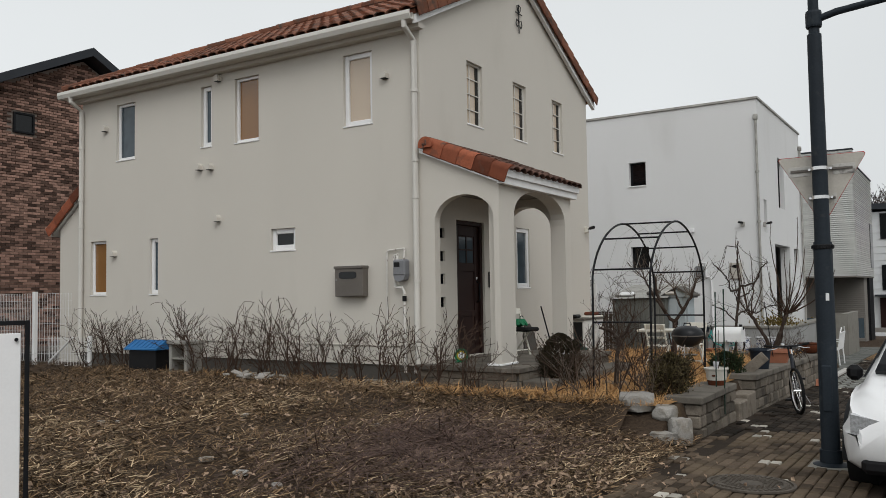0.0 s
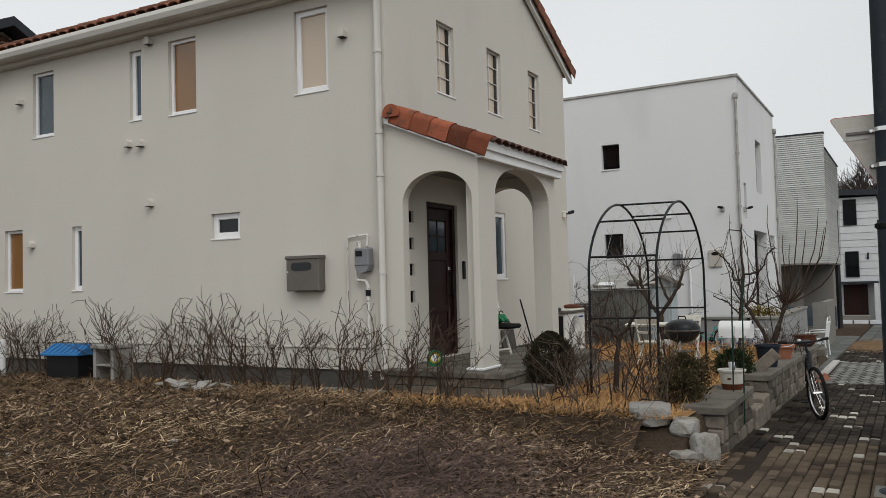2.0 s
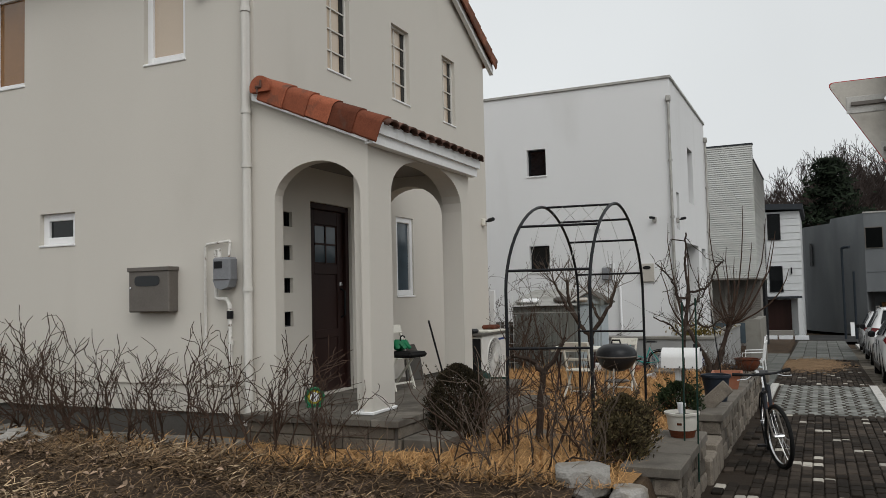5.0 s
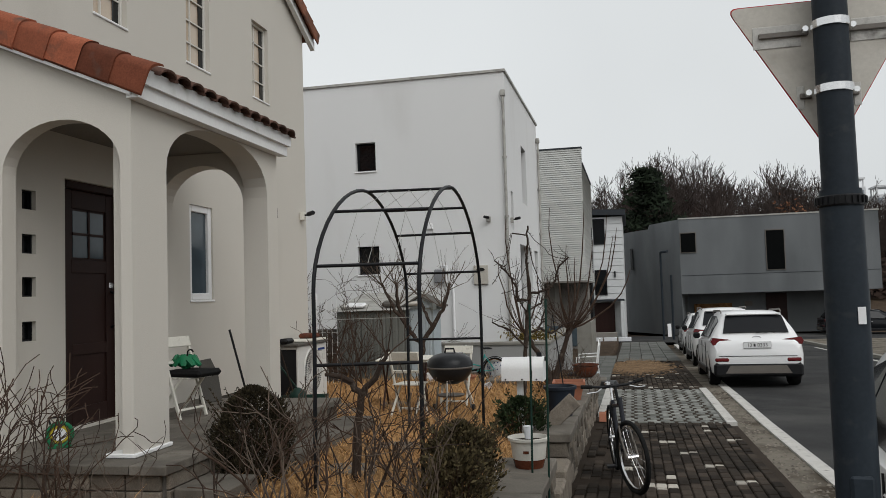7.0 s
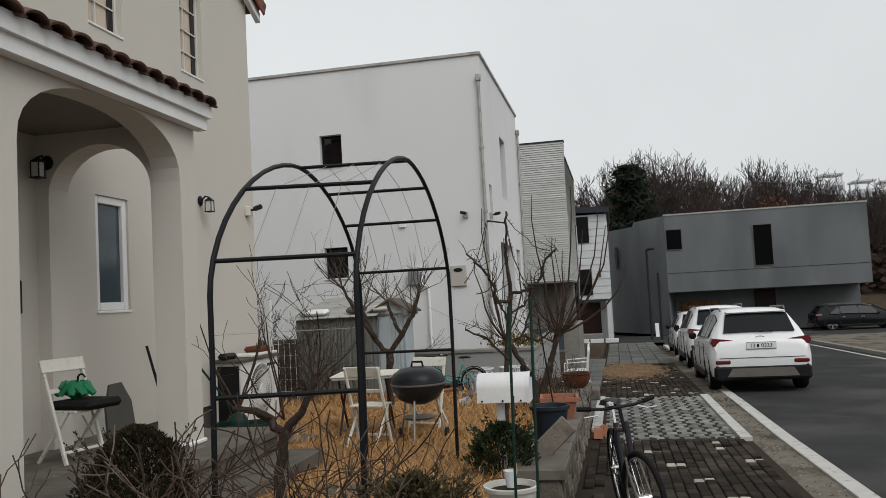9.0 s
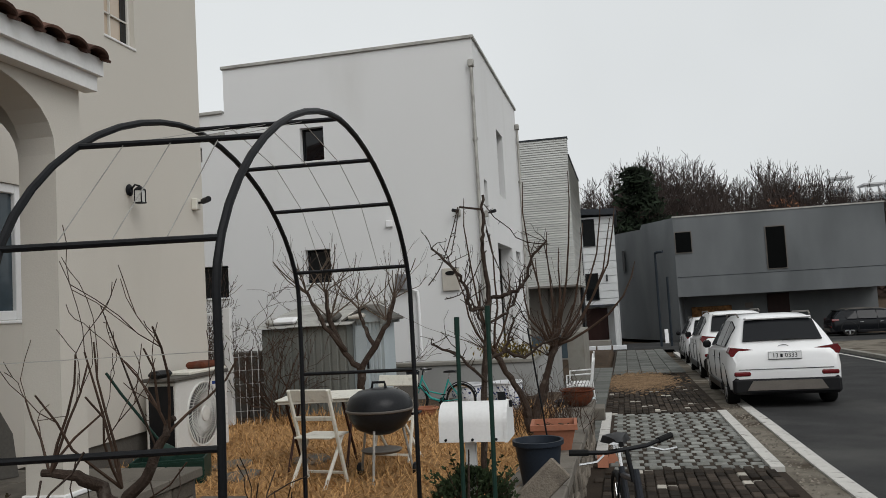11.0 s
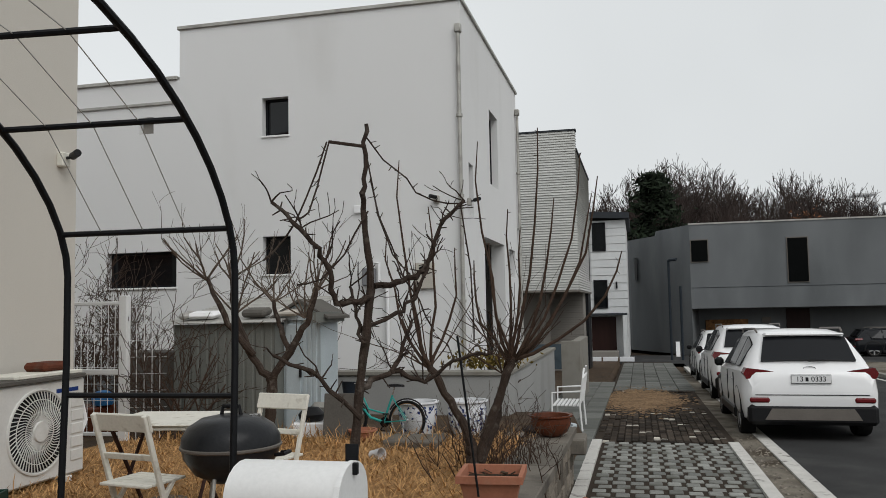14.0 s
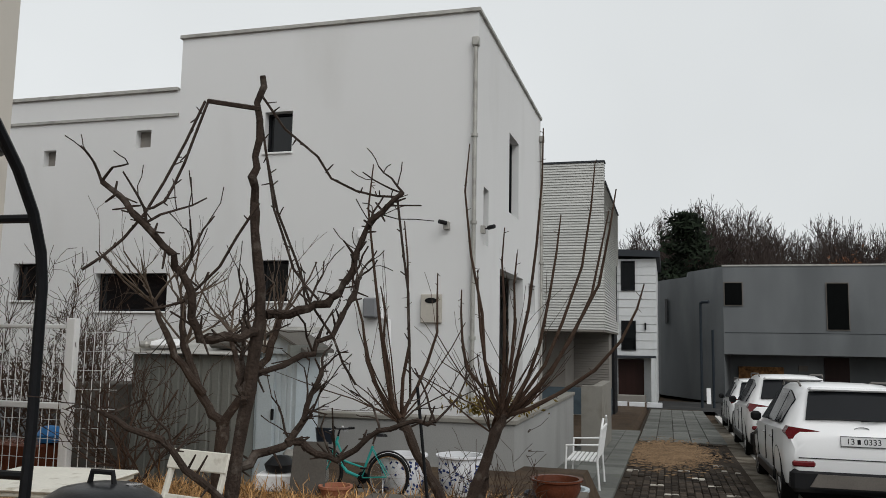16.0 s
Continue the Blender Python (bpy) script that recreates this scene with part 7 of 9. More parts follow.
# white iron garden bench on the paving
bench = thing("iron_bench", "small white openwork iron bench on the paving", "bench", at=pose(-3.05, 23.7, street(23.7) + 0.02, 0, 0, -90))
for sx in (-0.45, 0.45):
    part("side_frame", Shape().tube([(sx, 0.25, 0), (sx, 0.22, 0.42), (sx, 0.28, 0.85), (sx * 0.6, 0.29, 0.98)], 0.016, 6), FENCE_WHITE, bench)
    part("front_leg", Shape().tube([(sx, -0.22, 0), (sx, -0.2, 0.62), (sx, 0.26, 0.64)], 0.016, 6), FENCE_WHITE, bench)
for i in range(7):
    part("seat_slat", Shape().box(-0.45, 0.45, -0.2 + i * 0.062, -0.155 + i * 0.062, 0.41, 0.43, 0.003), FENCE_WHITE, bench)
for i in range(10):
    x = -0.40 + i * 0.089
    part("back_bar", Shape().tube([(x, 0.22, 0.43), (x, 0.28, 0.84)], 0.008, 5), FENCE_WHITE, bench)
part("back_rail", Shape().tube([(-0.45, 0.28, 0.85), (0.45, 0.28, 0.85)], 0.016, 6), FENCE_WHITE, bench)
for i in range(3):
    solid("planter_box", Shape().box(-0.32, 0.32, -0.12, 0.12, 0, 0.2, 0.01), PORCELAIN, "white planter trough by the board-clad house", "planter", "white planters", at=pose(-3.9 + i * 0.72, 47.5, street(47.5)))
solid("a_board", Shape().prism([(-0.02, 0), (0.02, 0), (0.27, 0.75), (0.24, 0.75)], "x", -0.10, 0.10), PLATE_WHITE, "white folding pavement sign near the concrete building", "sign", at=pose(0.0, 53.5, -1.2))
for k, (x, y) in enumerate(((-2.42, 18.05), (-2.5, 17.8))):
    solid("broken_pot", Shape().prism([(-0.10, 0.0), (0.09, 0.0), (0.02, 0.13), (-0.04, 0.11)], "y", -0.06, 0.06), TERRA_POT, "broken terracotta shard on the footpath edge", "pot shard", at=pose(x, y, street(y) + 0.0, 0, 0, 30 + 60 * k))


# ---- vehicles ----
def text_shape(txt, size, thick=0.002):
    cu = bpy.data.curves.new("lettering", "FONT")
    cu.body, cu.size, cu.extrude, cu.align_x, cu.align_y = txt, size, thick, "CENTER", "CENTER"
    ob = bpy.data.objects.new("lettering", cu)
    scene.collection.objects.link(ob)
    me = bpy.data.meshes.new_from_object(ob.evaluated_get(bpy.context.evaluated_depsgraph_get()))
    bpy.data.objects.remove(ob)
    me.materials.clear()
    return me


def car(label, at, paint, L=4.7, W=1.88, H=1.68, low=0.0, plate=True, front=False):
    """A parked car, its rear at y = 0 and its nose at y = L."""
    c = thing("car", label, "car", at=at)
    h = W / 2
    rows = [  # along the length: bottom, sill half-width, belt height, belt half-width, top, top half-width
        (0.00, 0.44, 0.80, 0.82, 0.82, 0.93, 0.72), (0.05, 0.34, 0.88, 0.96, 0.87, 1.06, 0.74), (0.16, 0.28, 0.92, 1.03, 0.905, 1.16, 0.73), (0.36, 0.26, 0.93, 1.05, 0.92, 1.46, 0.655),
        (0.50, 0.25, 0.93, 1.05, 0.925, 1.60, 0.61), (0.72, 0.25, 0.94, 1.04, 0.93, 1.655, 0.60), (1.4, 0.24, 0.94, 1.02, 0.935, 1.69, 0.615), (2.3, 0.24, 0.94, 1.0, 0.935, 1.68, 0.61), (2.85, 0.24, 0.94, 0.98, 0.93, 1.60, 0.60),
        (3.60, 0.25, 0.93, 0.97, 0.91, 1.07, 0.74), (4.0, 0.26, 0.93, 0.93, 0.89, 1.02, 0.70), (4.4, 0.28, 0.90, 0.86, 0.84, 0.95, 0.64), (4.58, 0.32, 0.84, 0.76, 0.78, 0.86, 0.58), (4.70, 0.42, 0.74, 0.62, 0.70, 0.70, 0.52)]
    ky, kx, kz = L / 4.7, h / 0.94, H / 1.69
    def section(r):
        y, zb, wb, zs, ws, zt, wt = r
        half = [(0.0, zb), (wb * 0.86, zb), (wb * 0.97, zb + 0.06), (wb, zb + 0.20), (max(ws, wb) + 0.012, (zb + zs) / 2 + 0.08), (ws + 0.004, zs - 0.10), (ws, zs),
                (ws * 0.97, zs + 0.02 * (zt > zs + 0.2)), ((ws + wt) / 2 + 0.01, (zs + zt) / 2), (wt + 0.015, zt - 0.05 * (zt > zs + 0.2)), (wt - 0.06, zt), (wt * 0.5, zt + 0.02), (0.0, zt + 0.025)]
        return [(x * kx, y * ky, z * kz) for x, z in half]
    secs = [section(r) for r in rows]
    m = len(secs[0])
    s = Shape()
    for sg in (1, -1):
        pts = [(sg * x, y, z) for sc in secs for x, y, z in sc]
        s.add(pts, [(i * m + j, i * m + j + 1, (i + 1) * m + j + 1, (i + 1) * m + j) for i in range(len(secs) - 1) for j in range(m - 1)] + [tuple(range(m)), tuple((len(secs) - 1) * m + j for j in range(m))])
    part("body", s, paint, c, "", True)
    def on_side(y, q):
        """A point on the side glass at length y; q runs from the belt to the roof."""
        for a, b in zip(rows, rows[1:]):
            if a[0] <= y <= b[0]:
                t = (y - a[0]) / (b[0] - a[0])
                v = [a[i] + (b[i] - a[i]) * t for i in range(7)]
                return Vector((((v[4] * 0.97) + (v[6] + 0.015 - v[4] * 0.97) * q + 0.034 + 0.02 * q * (1 - q) * 4 * 0.5) * kx, y * ky, (v[3] + 0.02 + (v[5] - 0.07 - v[3]) * q) * kz))
    for sg in (1, -1):
        for ya, yb, qa, qb in ((0.62, 1.22, 0.78, 0.92), (1.28, 2.12, 0.92, 0.93), (2.18, 2.78, 0.93, 0.88)):
            p = [on_side(ya + (0.12 if ya < 0.7 else 0), 0.12), on_side(yb + (0.42 if yb > 2.7 else 0), 0.10 if yb < 2.7 else 0.16), on_side(yb, qb), on_side(ya, qa)]
            g = Shape().add([(sg * v.x, v.y, v.z) for v in p] + [(sg * (v.x - 0.02), v.y, v.z) for v in p], ((0, 1, 2, 3), (4, 7, 6, 5), (0, 4, 5, 1), (1, 5, 6, 2), (2, 6, 7, 3), (3, 7, 4, 0)))
            part("side_window", g, CAR_GLASS, c, "tinted side glass")
    # rear and front screens lie on the body, 8 mm proud
    def screen(a, b, inset):
        (ya, za, wa), (yb, zb, wb) = a, b
        n = Vector((0, -(zb - za), (yb - ya))).normalized() * (1 if yb > ya else -1)
        pts = []
        for off in (0.022, -0.02):
            for (y, z, w) in (a, b):
                for x in (-w, -w * 0.5, 0, w * 0.5, w):
                    bulge = 0.022 * (1 - (x / w) ** 2)
                    pts.append(((x) * kx, y * ky + n.y * (off + bulge), z * kz + n.z * (off + bulge)))
        f = [(j, j + 1, 6 + j, 5 + j) for j in range(4)] + [(10 + j, 15 + j, 16 + j, 11 + j) for j in range(4)] + [(j, 10 + j, 11 + j, j + 1) for j in range(4)] + [(5 + j, 6 + j, 16 + j, 15 + j) for j in range(4)] + [(0, 5, 15, 10), (4, 14, 19, 9)]
        return Shape().add(pts, f)
    part("rear_window", screen((0.165, 1.215, 0.66), (0.43, 1.575, 0.575), 0), CAR_GLASS, c, "dark rear window", True)
    part("windscreen", screen((3.60, 1.12, 0.72), (2.90, 1.60, 0.58), 0), CAR_GLASS, c, "dark windscreen", True)
    part("wiper", Shape().tube([(0.0, 0.10 * ky, 1.215 * kz), (0.26, 0.135 * ky, 1.235 * kz)], 0.009, 6), BLACK_PLASTIC, c, "rear wiper")
    part("spoiler", Shape().box(-0.56 * kx, 0.56 * kx, 0.34 * ky, 0.62 * ky, 1.60 * kz, 1.645 * kz, 0.02), paint, c)
    for sg in (-1, 1):
        part("roof_rail", Shape().tube([(sg * 0.62 * kx, 0.75 * ky, 1.66 * kz), (sg * 0.63 * kx, 0.9 * ky, 1.72 * kz), (sg * 0.63 * kx, 2.3 * ky, 1.71 * kz), (sg * 0.61 * kx, 2.6 * ky, 1.64 * kz)], 0.016, 6), STEEL_GREY, c)
        tl = Shape().prism([(sg * 0.885 * kx, 1.115 * kz), (sg * 0.93 * kx, 1.03 * kz), (sg * 0.89 * kx, 0.945 * kz), (sg * 0.63 * kx, 0.975 * kz), (sg * 0.43 * kx, 1.045 * kz), (sg * 0.60 * kx, 1.08 * kz)], "y", 0.045, 0.36)
        part("tail_lamp", tl, LAMP_RED, c, "red tail lamp")
        part("reflector", Shape().box(sg * 0.58 * kx, sg * 0.86 * kx, -0.02, 0.08, 0.585 * kz, 0.665 * kz, 0.02), LAMP_RED, c)
        part("mirror", Shape().box(sg * 0.92 * kx, sg * 1.08 * kx, 2.98 * ky, 3.14 * ky, 1.0 * kz, 1.16 * kz, 0.04), BLACK_PLASTIC, c, "black door mirror")
        hl = Shape().prism([(sg * 0.80 * kx, 0.80 * kz), (sg * 0.80 * kx, 0.62 * kz), (sg * 0.45 * kx, 0.66 * kz), (sg * 0.42 * kx, 0.73 * kz)], "y", 4.30 * ky, 4.66 * ky)
        part("headlamp", hl, LAMP_CLEAR, c, "clear headlamp")
        part("fog_lamp", Shape().lathe([(0.0, 0.0), (0.06, 0.0), (0.065, 0.02), (0.0, 0.02)], 14, Matrix.Translation((sg * 0.62 * kx, 4.60 * ky, 0.46 * kz)) @ Matrix.Rotation(radians(-90), 4, "X")), LAMP_CLEAR, c)
        for y in (0.83, 3.72):
            R = 0.345
            s = Shape().lathe([(R - 0.10, -0.10), (R - 0.02, -0.11), (R, -0.07), (R, 0.07), (R - 0.02, 0.11), (R - 0.10, 0.10)], 28, Matrix.Translation((sg * (h - 0.115), y * ky, R)) @ Matrix.Rotation(radians(90), 4, "Y"))
            wheel = part("wheel", s, RUBBER, c, "black tyre", True)
            s = Shape().lathe([(0.0, 0.07), (0.05, 0.075), (R - 0.12, 0.09), (R - 0.095, 0.11), (R - 0.09, 0.05), (0.0, 0.03)], 20, Matrix.Translation((sg * (h - 0.115), y * ky, R)) @ Matrix.Rotation(radians(90 * sg), 4, "Y"))
            sub("rim", s, STEEL_GREY, wheel, "", True)
            for k in range(5):
                a = k * 2 * math.pi / 5
                sub("spoke", Shape().box(0.04, R - 0.10, -0.035, 0.035, 0.08, 0.108, 0.01, Matrix.Translation((sg * (h - 0.115), y * ky, R)) @ Matrix.Rotation(radians(90 * sg), 4, "Y") @ Matrix.Rotation(a, 4, "Z")), ALLOY, wheel)
            s = Shape()
            arc = np.linspace(-0.15, math.pi + 0.15, 15).tolist()
            s.tube([(sg * (h - 0.035), y * ky + (R + 0.05) * math.cos(a), R + (R + 0.05) * math.sin(a)) for a in arc], 0.05, 6)
            part("wheel_arch", s, BLACK_PLASTIC, c, "black wheel-arch cladding", True)
    for sg in (-1, 1):
        part("sill_cladding", Shape().box(sg * 0.90 * kx, sg * 0.965 * kx, 1.2 * ky, 3.35 * ky, 0.24 * kz, 0.40 * kz, 0.02), BLACK_PLASTIC, c, "black sill cladding")
    s = Shape().box(-0.89 * kx, 0.89 * kx, -0.03, 0.30, 0.25 * kz, 0.555 * kz, 0.05)
    part("rear_bumper", s, BLACK_PLASTIC, c, "black lower bumper")
    part("skid_plate", Shape().prism([(-0.66 * kx, 0.33 * kz), (0.66 * kx, 0.33 * kz), (0.56 * kx, 0.50 * kz), (-0.56 * kx, 0.50 * kz)], "y", -0.046, 0.05), STEEL_GREY, c, "silver skid plate")
    part("tailgate_line", Shape().box(-0.78 * kx, 0.78 * kx, -0.008, 0.03, 0.70 * kz, 0.711 * kz), BLACK_PLASTIC, c)
    part("badge", Shape().tube([(0.085 * math.cos(a), 0.075, 1.10 * kz + 0.032 * math.sin(a)) for a in np.linspace(0, 2 * math.pi, 17).tolist()[:-1]], 0.007, 6, None, 0, True), CHROME, c, "plain chrome oval badge")
    part("grille", Shape().box(-0.40 * kx, 0.40 * kx, 4.62 * ky, 4.715 * ky, 0.44 * kz, 0.64 * kz, 0.02), BLACK_PLASTIC, c, "black grille")
    part("front_bumper", Shape().box(-0.72 * kx, 0.72 * kx, 4.5 * ky, 4.70 * ky, 0.27 * kz, 0.42 * kz, 0.04), BLACK_PLASTIC, c)
    for y0, y1 in ((1.25, 1.275), (2.15, 2.175)):
        for sg in (-1, 1):
            part("door_gap", Shape().box(sg * 0.945 * kx, sg * 0.958 * kx, y0 * ky, y1 * ky, 0.45 * kz, 0.98 * kz), BLACK_PLASTIC, c)
            part("door_handle", Shape().box(sg * 0.945 * kx, sg * 0.975 * kx, y0 * ky + 0.08, y0 * ky + 0.26, 0.86 * kz, 0.89 * kz, 0.01), CHROME, c)
    if plate:
        pl = part("number_plate", Shape().box(-0.27, 0.27, -0.012, 0.02, 0.945 * kz - 0.06, 0.945 * kz + 0.06, 0.006), PLATE_WHITE, c, "white number plate")
        for txt, x, sz in (("13", -0.155, 0.105), ("0333", 0.105, 0.105)):
            o = sub("digits", text_shape(txt, sz), INK, pl)
            o.data.materials.append(INK)
            o.matrix_basis = pose(x, -0.0135, 0.945 * kz, 90)
        sub("mark", Shape().box(-0.075, -0.035, -0.0145, -0.012, 0.945 * kz - 0.03, 0.945 * kz + 0.03), INK, pl)
        sub("plate_frame", Shape().tube([(-0.275, -0.012, 0.945 * kz - 0.065), (0.275, -0.012, 0.945 * kz - 0.065), (0.275, -0.012, 0.945 * kz + 0.065), (-0.275, -0.012, 0.945 * kz + 0.065)], 0.005, 4, None, 0, True), BLACK_PLASTIC, pl)
    return c


def tilt(y):
    return math.degrees(math.atan((street(y + 4) - street(y)) / 4))


car("white SUV parked along the road with red tail lamps", pose(0.53, 23.40, street(23.6) - 0.07, tilt(23.6)), CAR_WHITE, H=1.62)
car("second white SUV parked ahead of the first one", pose(0.60, 29.5, street(29.6) - 0.07, tilt(29.6)), CAR_WHITE, plate=False)
car("third small white car parked at the far end of the row", pose(0.62, 35.5, street(35.6) - 0.07, tilt(35.6)), CAR_WHITE, L=4.3, W=1.78, H=1.5, plate=False)
car("white car parked by the road, facing down the street", pose(0.12, 11.24, street(10) - 0.10, 1.2, 0, 176), CAR_WHITE, L=3.6, W=1.62, H=1.50, plate=False)
car("black saloon car parked in front of the concrete building", pose(8.0, 53.4, -1.2, 0, 0, -90), CAR_BLACK, L=4.7, W=1.84, H=1.34, plate=False)

# ---- trees and shrubs ----
def grow(s, rnd, p, d, length, r, depth, spread=0.6, lift=0.25, kids=(2, 3), n=5, crook=0.18, short=0.62, min_r=0.0018):
    """A crooked tapering branch with forks, added to s."""
    pts, rs = [Vector(p)], [r]
    d = Vector(d).normalized()
    steps = 4 if depth > 0 else 3
    for i in range(steps):
        d = (d + Vector((rnd.gauss(0, crook), rnd.gauss(0, crook), rnd.gauss(0, crook) + lift * 0.25))).normalized()
        pts.append(pts[-1] + d * length / steps)
        rs.append(max(min_r, r * (1 - 0.45 * (i + 1) / steps)))
    s.tube(pts, rs, n)
    if depth > 0:
        for k in range(rnd.randint(*kids)):
            i = rnd.randint(1, steps)
            q = (d + Vector((rnd.gauss(0, spread), rnd.gauss(0, spread), rnd.gauss(0, spread * 0.6) + lift))).normalized()
            grow(s, rnd, pts[i], q, length * rnd.uniform(short * 0.75, short * 1.2), max(min_r, rs[i] * 0.62), depth - 1, spread, lift, kids, max(3, n - 1), crook, short, min_r)
    return s


def twiggy(s, rnd, pts, r, per=7, length=0.07):
    """Short spur twigs along a limb."""
    for a, b in zip(pts, pts[1:]):
        for i in range(per):
            p = Vector(a).lerp(Vector(b), rnd.random())
            d = Vector((rnd.gauss(0, 1), rnd.gauss(0, 1), rnd.gauss(0.3, 0.8))).normalized()
            s.tube([p, p + d * length * rnd.uniform(0.4, 1.2)], [r, r * 0.6], 4)


def limb_shape(runs, rnd, rough=0.012):
    """Knobbly limbs along bends; each run is (start radius, end radius, bends)."""
    s = Shape()
    for r0, r1, bends in runs:
        pts = [Vector(b) for b in bends]
        fine, rs = [], []
        n = 5 * (len(pts) - 1)
        for i in range(n + 1):
            q = i / n * (len(pts) - 1)
            k = min(int(q), len(pts) - 2)
            p0, p1, p2, p3 = pts[max(k - 1, 0)], pts[k], pts[k + 1], pts[min(k + 2, len(pts) - 1)]
            t = q - k
            p = 0.5 * (2 * p1 + (p2 - p0) * t + (2 * p0 - 5 * p1 + 4 * p2 - p3) * t * t + (3 * p1 - p0 - 3 * p2 + p3) * t ** 3)
            fine.append(p + Vector((rnd.gauss(0, rough), rnd.gauss(0, rough), rnd.gauss(0, rough))) * (0.4 if i in (0, n) else 1))
            rs.append((r0 + (r1 - r0) * i / n) * rnd.uniform(0.9, 1.16))
        s.tube(fine, rs, 8)
    return s


# pruned fruit tree with crooked limbs on the lawn
rnd = random.Random(5)
tree = thing("fruit_tree", "leafless pruned fruit tree with crooked dark limbs on the lawn", "tree", at=pose(0.04, 0.13, 0.015))
part("trunk", limb_shape([(0.023, 0.019, ((-3.24, 13.86, 0.12), (-3.21, 13.85, 0.7), (-3.17, 13.86, 1.2), (-3.12, 13.88, 1.6))), (0.017, 0.009, ((-3.12, 13.88, 1.58), (-3.14, 13.85, 1.92), (-3.12, 13.82, 2.1), (-3.11, 13.80, 2.35)))], rnd, 0.005), BARK, tree, "dark grey trunk", True)
BOUGHS = [(0.023, 0.012, ((-3.12, 13.86, 1.56), (-3.22, 13.72, 1.54), (-3.25, 13.65, 1.72), (-3.33, 13.58, 1.86), (-3.44, 13.52, 1.97))),
         (0.023, 0.011, ((-3.11, 13.9, 1.61), (-2.98, 13.92, 1.63), (-2.86, 13.93, 1.71), (-2.80, 13.94, 1.88), (-2.69, 13.95, 1.99))),
         (0.021, 0.011, ((-3.17, 13.86, 1.02), (-3.32, 13.76, 1.20), (-3.52, 13.70, 1.31))),
         (0.023, 0.010, ((-3.18, 13.88, 1.15), (-3.05, 13.98, 1.22), (-2.92, 14.02, 1.17), (-2.77, 14.02, 1.26), (-2.59, 14.0, 1.30))),
         (0.019, 0.011, ((-3.05, 13.97, 1.21), (-3.02, 14.0, 1.30), (-2.97, 14.02, 1.45))),
         (0.018, 0.010, ((-3.16, 13.88, 1.42), (-3.02, 14.05, 1.50), (-2.95, 14.15, 1.64), (-2.93, 14.2, 1.75))),
         (0.017, 0.009, ((-3.14, 13.84, 1.35), (-3.22, 13.95, 1.48), (-3.3, 14.1, 1.62)))]
for run in BOUGHS:
    part("limb", limb_shape([(run[0] * 0.62, run[1] * 0.66, run[2])], rnd, 0.006), BARK, tree, "", True)
s = Shape()
s.tube([(-3.11, 13.8, 2.24), (-3.28, 13.78, 2.27)], 0.008, 5)
for run in BOUGHS:
    twiggy(s, rnd, run[2], 0.0045, 7, 0.06)
for run in BOUGHS:
    for b in run[2][1:]:
        for k in range(2):
            grow(s, rnd, b, (rnd.gauss(0, 0.6), rnd.gauss(0, 0.6), 0.8), rnd.uniform(0.10, 0.28), 0.0045, 1, 0.6, 0.12, (1, 3), 4, 0.2)
# tied-down wires hung with spurs
for a, b in (((-3.28, 13.78, 2.27), (-3.48, 13.5, 1.72)), ((-3.28, 13.78, 2.27), (-3.36, 13.6, 1.90)), ((-3.10, 13.8, 2.28), (-2.70, 13.95, 1.98)), ((-3.12, 13.82, 2.2), (-2.95, 13.9, 1.66)), ((-3.12, 13.82, 1.95), (-3.42, 13.7, 1.62)), ((-3.10, 13.85, 2.1), (-2.86, 14.05, 1.4)), ((-2.70, 13.95, 1.98), (-2.66, 14.0, 1.35))):
    a, b = Vector(a), Vector(b)
    pts = [a.lerp(b, i / 6) + Vector((rnd.gauss(0, 0.008), 0, -0.10 * math.sin(math.pi * i / 6))) for i in range(7)]
    s.tube(pts, 0.0042, 4)
    twiggy(s, rnd, pts, 0.0028, 2, 0.03)
part("crown", s, BARK, tree, "thin spurs and tied-down shoots")

# coppiced tree with long whippy shoots beside the wall
tree = thing("coppiced_tree", "leafless coppiced tree with long upright shoots beside the garden wall", "tree")
runs = [(0.055, 0.042, ((-3.13, 16.7, 0.05), (-3.16, 16.7, 0.3), (-3.2, 16.7, 0.48))), (0.036, 0.026, ((-3.18, 16.7, 0.45), (-3.34, 16.66, 0.8), (-3.5, 16.64, 1.08))),
        (0.038, 0.028, ((-3.14, 16.7, 0.35), (-2.98, 16.72, 0.78), (-2.86, 16.74, 1.12))), (0.034, 0.026, ((-3.12, 16.72, 0.32), (-3.02, 16.86, 0.62), (-2.98, 16.8, 0.82), (-2.9, 16.8, 1.05)))]
part("trunk", limb_shape(runs, rnd, 0.008), BARK, tree, "grey knobbly stems", True)
s = Shape()
